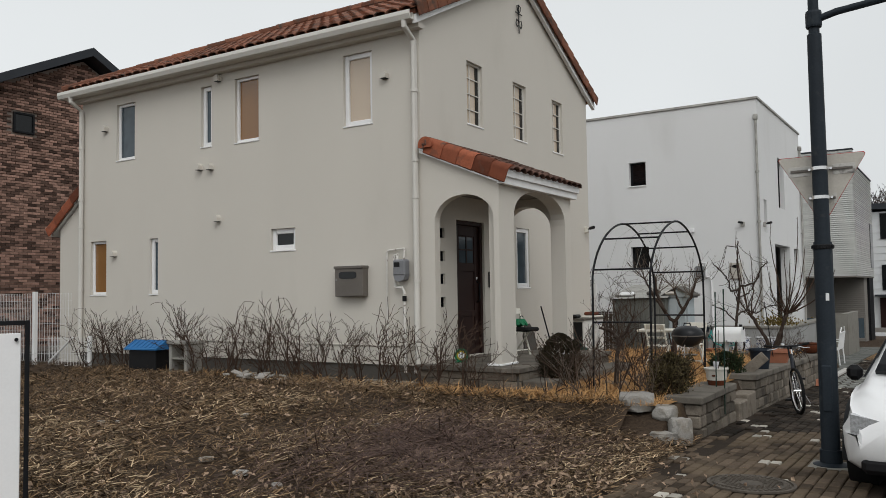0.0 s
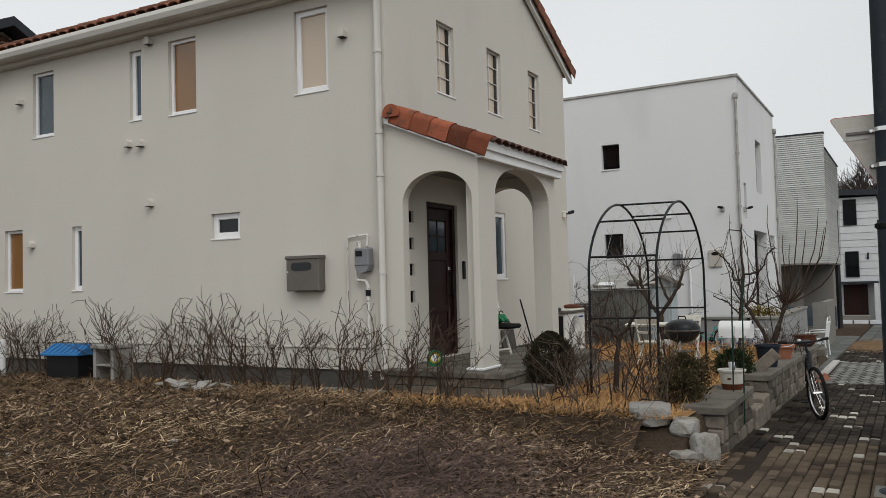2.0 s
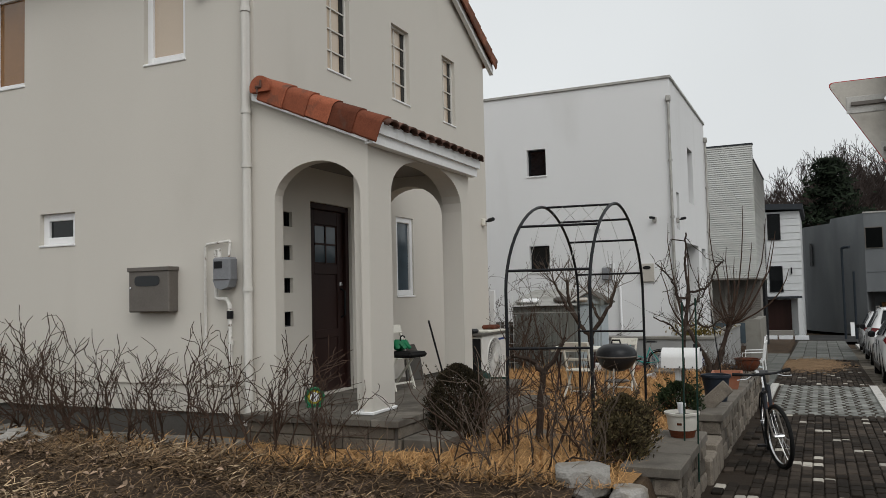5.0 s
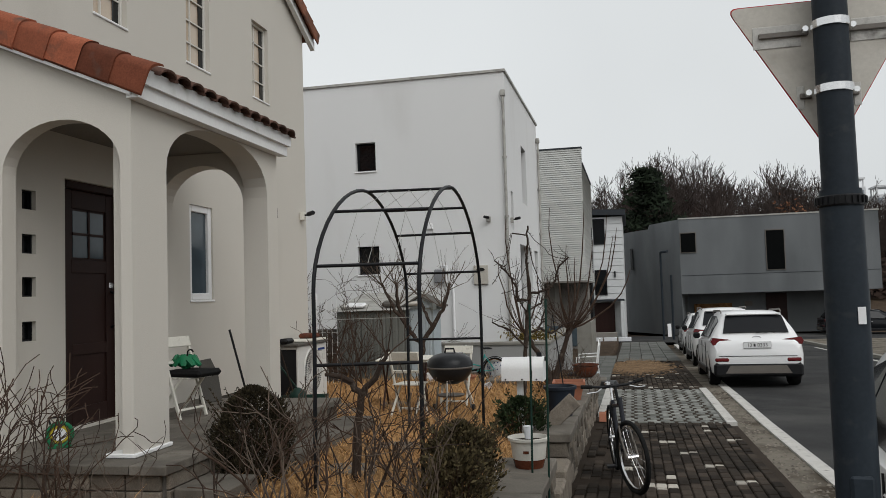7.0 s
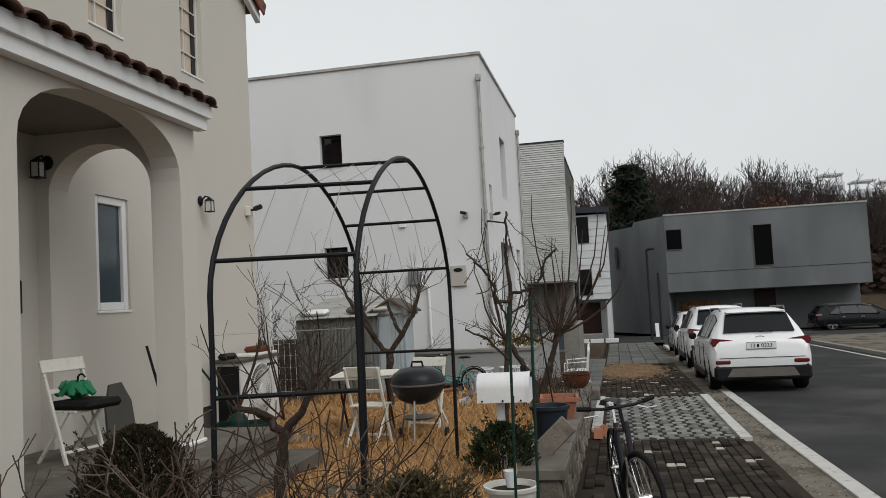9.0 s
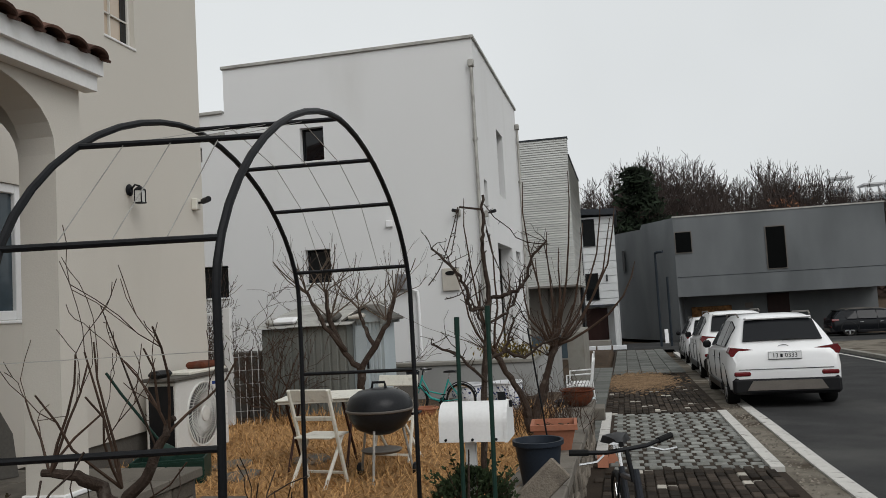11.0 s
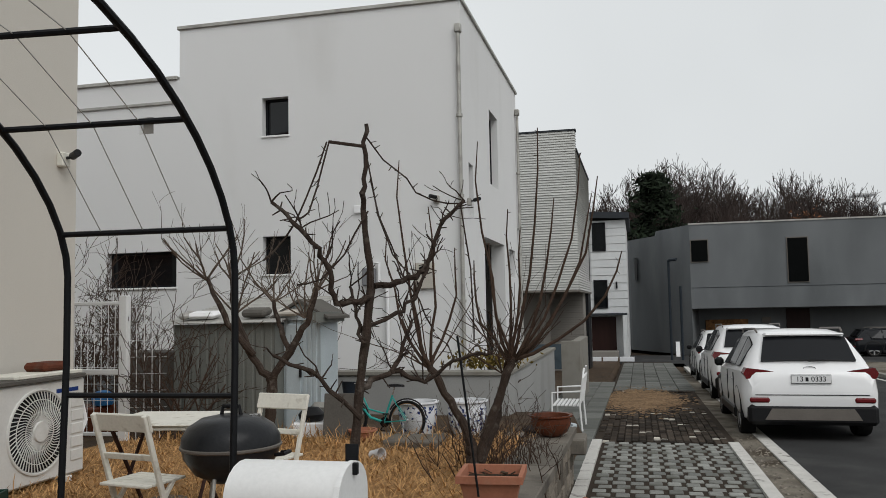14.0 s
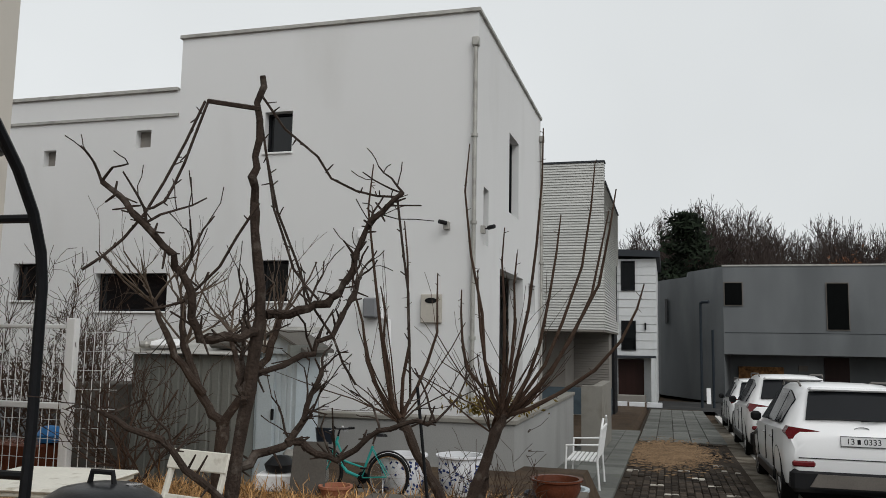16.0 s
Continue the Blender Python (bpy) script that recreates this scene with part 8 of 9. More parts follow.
for base, tips in (((-3.5, 16.64, 1.08), ((-3.72, 16.6, 2.7), (-3.42, 16.5, 2.3), (-3.85, 16.7, 2.1), (-3.3, 16.8, 2.0), (-3.62, 16.6, 1.9))),
                   ((-2.87, 16.76, 1.10), ((-3.10, 16.7, 2.83), (-2.63, 16.75, 2.91), (-2.5, 16.7, 2.35), (-2.29, 16.8, 2.7), (-2.9, 16.9, 2.3), (-2.18, 16.7, 2.5), (-2.25, 16.9, 2.4), (-2.02, 16.7, 1.92), (-3.0, 16.6, 2.0), (-3.2, 16.9, 1.9), (-2.75, 16.6, 2.1)))):
    b = Vector(base)
    for tip in tips:
        e = Vector(tip)
        side = Vector((e.x - b.x, e.y - b.y, 0))
        pts = [b + side * (1 - (1 - q) ** 1.8) + Vector((rnd.gauss(0, 0.012), rnd.gauss(0, 0.012), (e.z - b.z) * q ** 1.25)) for q in (0, 0.12, 0.28, 0.45, 0.65, 0.85, 1)]
        s.tube(pts, [0.017, 0.014, 0.012, 0.011, 0.009, 0.007, 0.004], 6)
        twiggy(s, rnd, pts[1:], 0.003, 3, 0.035)
for k in range(36):
    b = rnd.choice(((-3.5, 16.64, 1.05), (-2.87, 16.76, 1.08), (-2.95, 16.8, 1.0)))
    grow(s, rnd, b, (rnd.gauss(0, 0.7), rnd.gauss(0, 0.5), 0.8), rnd.uniform(0.3, 0.8), 0.006, 1, 0.4, 0.2, (1, 2), 4, 0.1)
part("crown", s, TWIG, tree, "long brown shoots")
tangle = Shape()
for k in range(60):
    b = (-3.0 + rnd.gauss(0, 0.28), 17.1 + rnd.gauss(0, 0.35), 0.12)
    grow(tangle, rnd, b, (rnd.gauss(0, 0.35), rnd.gauss(0, 0.35), 1), rnd.uniform(0.25, 0.5), 0.006, 2, 0.5, 0.1, (2, 3), 4, 0.15)
solid("bare_shrub", tangle, TWIG, "tangled leafless shrub under the coppiced tree", "shrub")
leafy = Shape()
for k in range(420):
    p = Vector((-4.1 + rnd.gauss(0, 0.26), 22.3 + rnd.gauss(0, 0.2), 0.64 + abs(rnd.gauss(0, 0.12))))
    a = Euler((rnd.uniform(0, 3), rnd.uniform(0, 3), rnd.uniform(0, 6))).to_matrix().to_4x4()
    leafy.add([(-0.04, 0, 0), (0, -0.018, 0.006), (0.04, 0, 0), (0, 0.018, 0.006)], ((0, 1, 2, 3),), Matrix.Translation(p) @ a)
bush = thing("shrub", "low yellow-green leafy shrub by the grey garden wall", "shrub")
part("leaves", leafy, YELLOW_LEAF, bush)
s = Shape()
for k in range(9):
    grow(s, rnd, (-4.1 + rnd.gauss(0, 0.12), 22.3 + rnd.gauss(0, 0.08), 0.0), (rnd.gauss(0, 0.4), rnd.gauss(0, 0.3), 1), 0.6, 0.012, 1, 0.5, 0.2, (2, 3), 4)
part("branch", s, TWIG, bush)

# forked tree before the shed
tree = thing("forked_tree", "leafless forked tree standing before the garden shed", "tree")
part("trunk", limb_shape([(0.055, 0.047, ((-5.26, 17.5, 0.05), (-5.25, 17.5, 0.5), (-5.24, 17.5, 0.92))), (0.042, 0.022, ((-5.25, 17.5, 0.88), (-5.46, 17.5, 1.15), (-5.58, 17.46, 1.5), (-5.62, 17.45, 1.85))), (0.04, 0.022, ((-5.23, 17.5, 0.9), (-5.0, 17.5, 1.22), (-4.84, 17.5, 1.52), (-4.78, 17.5, 1.72))), (0.035, 0.018, ((-5.42, 17.5, 1.12), (-5.62, 17.4, 1.4), (-5.82, 17.35, 1.85))), (0.03, 0.016, ((-5.06, 17.5, 1.15), (-5.2, 17.6, 1.4), (-5.26, 17.6, 1.62)))], rnd, 0.008), BARK, tree, "dark trunk", True)
s = Shape()
for b in ((-5.62, 17.45, 1.82), (-4.78, 17.5, 1.7), (-5.82, 17.35, 1.82), (-5.26, 17.6, 1.6), (-5.58, 17.46, 1.5), (-4.9, 17.5, 1.45)):
    for k in range(6):
        grow(s, rnd, b, (rnd.gauss(0, 0.6), rnd.gauss(0, 0.4), 0.7), rnd.uniform(0.3, 0.65), 0.010, 2, 0.5, 0.2, (1, 3), 4, 0.12)
part("crown", s, TWIG_GREY, tree)
# young climbing rose trunk at the arch, bare multi-stem shrubs and back-garden shrub
def shrub(name, at, label, group, seed, stems, height, r, mat, lean=0.25, depth=2, spread=0.45, kids=(2, 3), foot=0.10, trunk=0):
    rnd = random.Random(seed)
    t = thing(name, label, "shrub", group, at=at)
    for k in range(stems):
        s = Shape()
        p = Vector((rnd.gauss(0, foot), rnd.gauss(0, foot), 0))
        grow(s, rnd, p, (rnd.gauss(0, lean), rnd.gauss(0, lean), 1), height * rnd.uniform(0.45, 0.72), r * rnd.uniform(0.7, 1.2), depth, spread, 0.22, kids, 5, 0.26, 0.66, 0.0036)
        part("stem", s, mat, t)
    return t


rnd = random.Random(11)
SHRUBS = [shrub("bare_shrub", pose(-14.0, 9.75, 0.25), "leafless twiggy hedge shrub in front of the side wall", "hedge shrubs", 20 + i, (5, 5, 4)[i], (1.0, 1.1, 0.95)[i], 0.013, TWIG, 0.26, 2, 0.6, (3, 5), 0.09) for i in range(3)]
for i, o in enumerate(SHRUBS):
    o.matrix_basis = pose(-14.1 + i * 0.55, 9.7, 0.26, 0, 0, 40 * i)
x = -12.9
k = 0
while x < -5.3:
    if not -12.5 < x < -11.4:
        copy_thing(SHRUBS[k % 3], pose(x, 9.62 + rnd.uniform(-0.12, 0.1), 0.24, rnd.uniform(-4, 4), rnd.uniform(-6, 6), rnd.uniform(0, 360)) @ Matrix.Scale(rnd.uniform(0.85, 1.2), 4))
    x += rnd.uniform(0.33, 0.52)
    k += 1
BRUSH = [shrub("bare_shrub", pose(0, 0, 0), "leafless red-brown garden shrub before the iron arch", "shrubs round the arch", 40 + i, (5, 5, 4)[i], (1.0, 0.9, 1.05)[i], 0.0105, (TWIG, TWIG_GREY, BARK)[i], 0.24, 2, 0.5, (2, 3), 0.15) for i in range(3)]
SPOTS = ((-4.25, 10.0, 1.0), (-3.95, 9.75, 0.9), (-3.6, 9.95, 0.95), (-3.75, 10.35, 1.0), (-3.35, 9.75, 0.8), (-4.5, 9.7, 0.85), (-4.1, 10.6, 0.85), (-3.3, 10.3, 0.85), (-3.6, 10.9, 0.8), (-3.9, 11.2, 0.75), (-5.0, 9.5, 0.7), (-5.5, 9.45, 0.8), (-3.15, 11.2, 0.7))
for i, (x, y, q) in enumerate(SPOTS):
    m = pose(x, y, 0.24, 0, 0, rnd.uniform(0, 360)) @ Matrix.Scale(q, 4)
    if i < 3:
        BRUSH[i].matrix_basis = m
    else:
        copy_thing(BRUSH[i % 3], m)
shrub("bare_shrub", pose(-6.75, 18.55, 0.12), "tall leafless multi-stem shrub in front of the shed wall", "", 71, 16, 1.5, 0.012, TWIG, 0.30, 3, 0.4, (2, 3), 0.16)
shrub("bare_shrub", pose(-8.9, 20.2, 0.1), "large leafless shrub behind the mesh gate", "", 72, 16, 1.9, 0.016, TWIG, 0.32, 3, 0.45, (3, 4), 0.25)
shrub("bare_shrub", pose(-10.3, 20.8, 0.1), "large leafless shrub below the white house windows", "", 73, 14, 1.8, 0.016, TWIG, 0.34, 3, 0.45, (3, 4), 0.25)
shrub("bare_shrub", pose(-6.9, 21.9, 0.1), "leafless shrub behind the shed roof", "", 74, 12, 1.9, 0.014, TWIG, 0.30, 3, 0.45, (2, 3), 0.2)
small_tree = thing("young_tree", "young leafless tree with a crooked trunk beside the garden arch", "tree", at=pose(0.52, -0.15, 0.0))
part("trunk", limb_shape([(0.035, 0.03, ((-4.55, 11.1, 0.1), (-4.56, 11.1, 0.5), (-4.5, 11.1, 0.95))), (0.028, 0.012, ((-4.5, 11.1, 0.92), (-4.62, 11.05, 1.05), (-4.75, 11.0, 1.08))), (0.028, 0.012, ((-4.5, 11.1, 0.92), (-4.38, 11.1, 1.08), (-4.28, 11.1, 1.25)))], rnd, 0.006), BARK, small_tree, "", True)
s = Shape()
for b in ((-4.72, 11.0, 1.07), (-4.3, 11.1, 1.2), (-4.5, 11.1, 1.0)):
    for k in range(4):
        grow(s, rnd, b, (rnd.gauss(0, 0.5), rnd.gauss(0, 0.5), 0.8), rnd.uniform(0.25, 0.55), 0.006, 2, 0.5, 0.2, (1, 2), 4)
part("crown", s, TWIG, small_tree)
s = Shape().tube([(-6.12, 14.75, 0.2), (-6.2, 14.4, 1.0), (-6.25, 14.05, 1.75)], [0.012, 0.009, 0.004], 6)
twiggy(s, rnd, [(-6.12, 14.75, 0.4), (-6.2, 14.4, 1.0), (-6.25, 14.05, 1.7)], 0.005, 6, 0.03)
solid("rose_cane", s, BARK, "single bare thorny rose cane leaning before the house wall", "rose cane")
for x, y, z in ((-2.73, 11.12, 1.55), (-2.60, 11.02, 1.585)):
    s = Shape().tube([(x - 0.03, y, 0.0), (x, y, z)], 0.0078, 10)
    s.tube([(x - 0.002, y, z - 0.06), (x, y, z + 0.004)], 0.0096, 10)
    solid("plant_stake", s, DARK_GREEN, "dark green plastic plant stake", "plant stake", "plant stakes", smooth=True)
solid("plant_stake", Shape().tube([(-2.86, 15.3, 0.4), (-2.97, 15.3, 1.35)], 0.008, 6), BLACK_METAL, "thin black stake in the terracotta pot", "plant stake")


def leaf_mass(name, at, rad, height, mat, label, seed, count, size, taper=0.75, base=0.1, rag=0.16, shoots=0):
    """A dense evergreen built of many small upright sprays with an uneven outline."""
    rnd = random.Random(seed)
    t = thing(name, label, "evergreen", at=at)
    s = Shape()
    for k in range(count):
        h = rnd.random() ** 0.8
        prof = math.sin(math.pi * min(1.0, 0.16 + 0.84 * h) ** taper) ** 0.6
        a = rnd.uniform(0, 2 * math.pi)
        q = rad * prof * (0.55 + 0.5 * math.sqrt(rnd.random())) * (1 + rag * noise.noise(Vector((math.cos(a) * 2, math.sin(a) * 2, h * 4 + seed))) + rag * 0.8 * noise.noise(Vector((math.cos(a) * 6, math.sin(a) * 6, h * 11 + seed))))
        p = Vector((q * math.cos(a), q * math.sin(a), base + h * height))
        out = Vector((math.cos(a) * 0.6, math.sin(a) * 0.6, 0.8)).normalized() + Vector((rnd.gauss(0, 0.35), rnd.gauss(0, 0.35), rnd.gauss(0, 0.35)))
        out.normalize()
        w = out.cross(Vector((rnd.gauss(0, 1), rnd.gauss(0, 1), rnd.gauss(0, 1)))).normalized()
        L = size * rnd.uniform(0.6, 1.3)
        s.add([p, p + out * L * 0.5 + w * L * 0.22, p + out * L, p + out * L * 0.5 - w * L * 0.22], ((0, 1, 2, 3),))
    twigs = Shape()
    for k in range(shoots):
        a, h = rnd.uniform(0, 2 * math.pi), rnd.uniform(0.2, 0.9)
        p = Vector((rad * 0.5 * math.cos(a), rad * 0.5 * math.sin(a), base + h * height * 0.8))
        d = Vector((math.cos(a) * 0.7, math.sin(a) * 0.7, rnd.uniform(0.5, 1.3))).normalized()
        L = rad * rnd.uniform(0.6, 1.15)
        twigs.tube([p, p + d * L * 0.5 + Vector((0, 0, -0.01)), p + d * L], [0.004, 0.003, 0.0015], 4)
        for j in range(16):
            q = p + d * L * rnd.uniform(0.35, 1.0)
            e = (d + Vector((rnd.gauss(0, 0.7), rnd.gauss(0, 0.7), rnd.gauss(0, 0.7)))).normalized() * size * rnd.uniform(0.5, 1.0)
            w = e.orthogonal().normalized() * size * 0.2
            s.add([q, q + e * 0.5 + w, q + e, q + e * 0.5 - w], ((0, 1, 2, 3),))
    part("foliage", s, mat, t)
    if shoots:
        part("shoots", twigs, TWIG, t)
    s = Shape()
    for k in range(7):
        a = k * 0.9
        s.tube([(0.02 * math.cos(a), 0.02 * math.sin(a), -0.1), (rad * 0.5 * math.cos(a), rad * 0.5 * math.sin(a), base + height * 0.6)], [0.014, 0.005], 5)
    part("branch", s, TWIG, t)
    return t


leaf_mass("thuja_bush", pose(-4.82, 10.85, 0.2), 0.285, 0.71, THUJA, "dull egg-shaped evergreen bush at the porch corner", 3, 15000, 0.026, 1.05, 0.08, 0.30, 60)
leaf_mass("box_bush", pose(-3.15, 10.5, 0.18), 0.23, 0.50, BOX_LEAF, "bronzed low box bush behind the end of the wall", 4, 3000, 0.04, 0.8, 0.1, 0.6, 110)
leaf_mass("box_bush", pose(-3.13, 10.25, 0.15), 0.19, 0.40, BOX_LEAF, "bronzed small box bush beside the larger one", 8, 1700, 0.04, 0.8, 0.1, 0.6, 80)
leaf_mass("juniper_bush", pose(-3.08, 12.98, 0.16), 0.22, 0.36, GREEN_LEAF, "small dark evergreen bush beside the mailbox post", 6, 2600, 0.04, 0.8, 0.1, 0.5, 60)


# ---- dry grass ----
def strands(name, n, area, zfun, mat, label, seed, length=(0.08, 0.3), width=0.004, up=0.12, density=None, category="dry grass", bow=0.3):
    """Thousands of bent grass blades lying on or rising from the ground, in one mesh."""
    r = np.random.RandomState(seed)
    xs, ys = r.uniform(area[0], area[1], n * 3), r.uniform(area[2], area[3], n * 3)
    keep = []
    for i in range(n * 3):
        if density is None or r.rand() < density(xs[i], ys[i]):
            keep.append(i)
            if len(keep) == n:
                break
    v, f = [], []
    for i in keep:
        x, y = xs[i], ys[i]
        z = zfun(x, y)
        a, L = r.uniform(0, 2 * math.pi), r.uniform(*length)
        e = abs(r.normal(0, up))
        dx, dy = math.cos(a) * L, math.sin(a) * L
        dz = e * L
        w = width * r.uniform(0.6, 1.4)
        px, py = -math.sin(a) * w, math.cos(a) * w
        h = z + r.uniform(-0.004, 0.03)
        k = r.normal(0, bow) * L * 0.4
        o = len(v)
        mx, my, mz = x + dx * 0.5 - py / w * 0 + px / w * k, y + dy * 0.5 + py / w * k, h + dz * 0.6 + abs(k) * 0.25
        v += [(x - px, y - py, h), (x + px, y + py, h + w * 0.6), (mx - px, my - py, mz), (mx + px, my + py, mz + w * 0.6), (x + dx, y + dy, h + dz)]
        f += [(o, o + 1, o + 3, o + 2), (o + 2, o + 3, o + 4)]
    me = bpy.data.meshes.new(name)
    me.from_pydata(v, [], f)
    me.materials.append(mat)
    me.update()
    return tagged(new(name, me), label, category, kind="stuff")


def plot(x, y):
    """Where the straw lies: the plot, with a ragged edge along the footpath."""
    edge = -2.5 + 0.22 * noise.noise(Vector((y * 1.3, 0, 5)))
    if x > edge or (y > 9.6 and x > -3.9):
        return 0.0
    return 0.35 + 0.65 * max(0.0, min(1.0, 0.55 + 1.2 * noise.noise(Vector((x * 0.9, y * 0.9, 9)))))


def fz(x, y):
    return field(x, y)


strands("dry_grass", 62000, (-13.5, -2.2, 2.2, 9.7), fz, STRAW, "matted pale dry grass covering the plot", 1, (0.04, 0.17), 0.0036, 0.24, plot, bow=0.9)
strands("dead_stalks", 30000, (-13.5, -2.2, 2.2, 9.7), fz, STRAW_GREY, "grey-brown dead stalks matted over the plot", 2, (0.05, 0.20), 0.0046, 0.28, plot, bow=0.9)
strands("dry_grass", 9000, (-22, -12.5, 2.2, 9.7), fz, STRAW_GREY, "dry grass on the far side of the plot", 7, (0.1, 0.4), 0.006, 0.2)
strands("dry_grass", 8500, (-12.5, -2.2, 2.2, 9.5), lambda x, y: field(x, y) + 0.03, surface("bleached_straw", (0.40, 0.30, 0.19), 0.9, piece=0.7, bump=0.0), "bleached loose straw lying on top of the plot", 15, (0.05, 0.20), 0.004, 0.16, lambda x, y: max(0.0, plot(x, y) * 1.6 - 0.75) * min(1.0, max(0.25, (x + 12.0) / 5.0)))
strands("dry_grass", 9000, (-22, -2.6, -8.0, 2.4), fz, STRAW_GREY, "thin dry grass over the near end of the plot", 27, (0.1, 0.4), 0.006, 0.2)
strands("brushwood", 5000, (-5.6, -3.0, 3.6, 8.6), lambda x, y: field(x, y) + 0.03, PURPLE_TWIG, "heap of purple-brown cut brushwood on the plot", 3, (0.15, 0.6), 0.003, 0.22, lambda x, y: math.exp(-((x + 4.35) / 0.8) ** 2 - ((y - 6.6) / 1.2) ** 2), "brushwood")
def bank(x, y):
    """The straw-covered bank that rises from the plot to the lawn."""
    q = max(0.0, min(1.0, (y - 8.75) / 0.62))
    return field(x, y) + (0.275 - field(x, y)) * q * q * (3 - 2 * q)


bs = Shape()
bx, by = np.linspace(-13.4, -3.25, 36).tolist(), np.linspace(8.7, 9.46, 8).tolist()
bs.add([(x, y, bank(x, y) + (0.004 if y > 8.71 else -0.03)) for y in by for x in bx], [(j * 36 + i, j * 36 + i + 1, (j + 1) * 36 + i + 1, (j + 1) * 36 + i) for j in range(7) for i in range(35)])
solid("bank", bs, SOIL, "low soil bank between the plot and the lawn", "bank", kind="structure", smooth=True)
strands("dry_grass", 6000, (-13.4, -3.3, 8.7, 9.5), bank, STRAW, "matted dry grass on the low bank", 33, (0.04, 0.2), 0.004, 0.3, None, bow=0.9)
strands("dead_stalks", 5000, (-13.4, -3.3, 8.7, 9.5), bank, STRAW_GREY, "dead stalks matted on the low bank", 34, (0.05, 0.2), 0.0046, 0.3, None, bow=0.9)
strands("lawn_grass", 42000, (-7.2, -2.95, 9.3, 18.7), lambda x, y: lawn(y) + 0.02, LAWN_STRAW, "dormant orange-brown lawn grass", 4, (0.03, 0.11), 0.003, 0.55, lambda x, y: 0.0 if (x < -4.9 and y < 13.8) else 1.0, "lawn grass")
strands("lawn_grass", 5000, (-12, -3.6, 9.2, 9.9), lambda x, y: 0.27, LAWN_STRAW, "orange dry grass at the foot of the side wall", 5, (0.05, 0.2), 0.0035, 0.4, None, "dry grass")
strands("grass_tufts", 1500, (-6.8, -2.95, 18.0, 18.9), lambda x, y: lawn(y) + 0.02, LAWN_STRAW, "tufts of long dry grass along the back of the lawn", 6, (0.06, 0.14), 0.004, 0.9, None, "dry grass")
s = Shape()
rnd = random.Random(77)
for k in range(70):
    x, y = rnd.uniform(-7.5, -2.9), rnd.uniform(3.5, 8.8)
    if k < 40:
        x, y = -4.3 + rnd.gauss(0, 0.7), 6.7 + rnd.gauss(0, 0.9)
    a = rnd.uniform(0, 6.28)
    grow(s, rnd, (x, y, field(x, y) + 0.04), (math.cos(a), math.sin(a), 0.08), rnd.uniform(0.3, 0.9), rnd.uniform(0.004, 0.008), 2, 0.5, -0.02, (1, 3), 4, 0.16)
tagged(solid("cut_branches", s, TWIG, "cut bare branches lying on the brushwood heap", "branches"), kind="stuff")
v, f = [], []
r = np.random.RandomState(12)
for k in range(6500):
    x, y = r.uniform(-11, -2.5), r.uniform(3.0, 9.2)
    if k < 3000:
        x, y = -3.7 + r.normal(0, 0.7), 6.7 + r.normal(0, 0.9)
    z = field(x, y) + r.uniform(0.02, 0.07)
    m = Matrix.Translation((x, y, z)) @ Euler((r.normal(0, 0.5), r.normal(0, 0.5), r.uniform(0, 6))).to_matrix().to_4x4()
    q = r.uniform(0.015, 0.04)
    o = len(v)
    v += [tuple(m @ Vector(p)) for p in ((-q, 0, 0), (0, -q * 0.5, q * 0.25), (q, 0, 0), (0, q * 0.5, q * 0.25))]
    f += [(o, o + 1, o + 2, o + 3)]
me = bpy.data.meshes.new("dead_leaves")
me.from_pydata(v, [], f)
me.materials.append(surface("curled_dead_leaf", (0.26, 0.185, 0.13), 0.9, vary=0.3, piece=0.7, bump=0.0))
tagged(new("dead_leaves", me), "curled dead leaves scattered over the plot", "dead leaves", kind="stuff")
for k in range(16):
    x, y = rnd.uniform(-8, -2.8), rnd.uniform(4, 8.8)
    rock("pebble", (x, y, field(x, y) + 0.015), (rnd.uniform(0.03, 0.08), rnd.uniform(0.03, 0.06), 0.03), k * 0.7, "small pale stone lying in the dry grass")


# ---- wooded hill and distant flats ----
def bare_tree(rnd, height):
    s = Shape()
    pts = [(0, 0, 0), (rnd.gauss(0, 0.1), rnd.gauss(0, 0.1), height * 0.3), (rnd.gauss(0, 0.3), rnd.gauss(0, 0.3), height * 0.6)]
    s.tube(pts, [height * 0.016, height * 0.012, height * 0.008], 5)
    for k in range(9):
        q = rnd.uniform(0.4, 1.0)
        p = Vector(pts[1]).lerp(Vector(pts[2]), max(0, (q - 0.5) * 2)) if q > 0.5 else Vector(pts[0]).lerp(Vector(pts[1]), q * 2)
        grow(s, rnd, p, (rnd.gauss(0, 0.55), rnd.gauss(0, 0.55), 1.0), height * rnd.uniform(0.25, 0.42), height * 0.006, 3, 0.45, 0.25, (2, 4), 3, 0.14, 0.62, 0.022)
    return s


rnd = random.Random(3)
KINDS = [bare_tree(rnd, 9.0) for k in range(5)]
wood = Shape()
def hill(x, y):
    return ground_z(x, y) + max(0.0, min(1.0, (y - 80) / 40)) * (5.5 - max(0.0, (x - 4)) * 0.16)


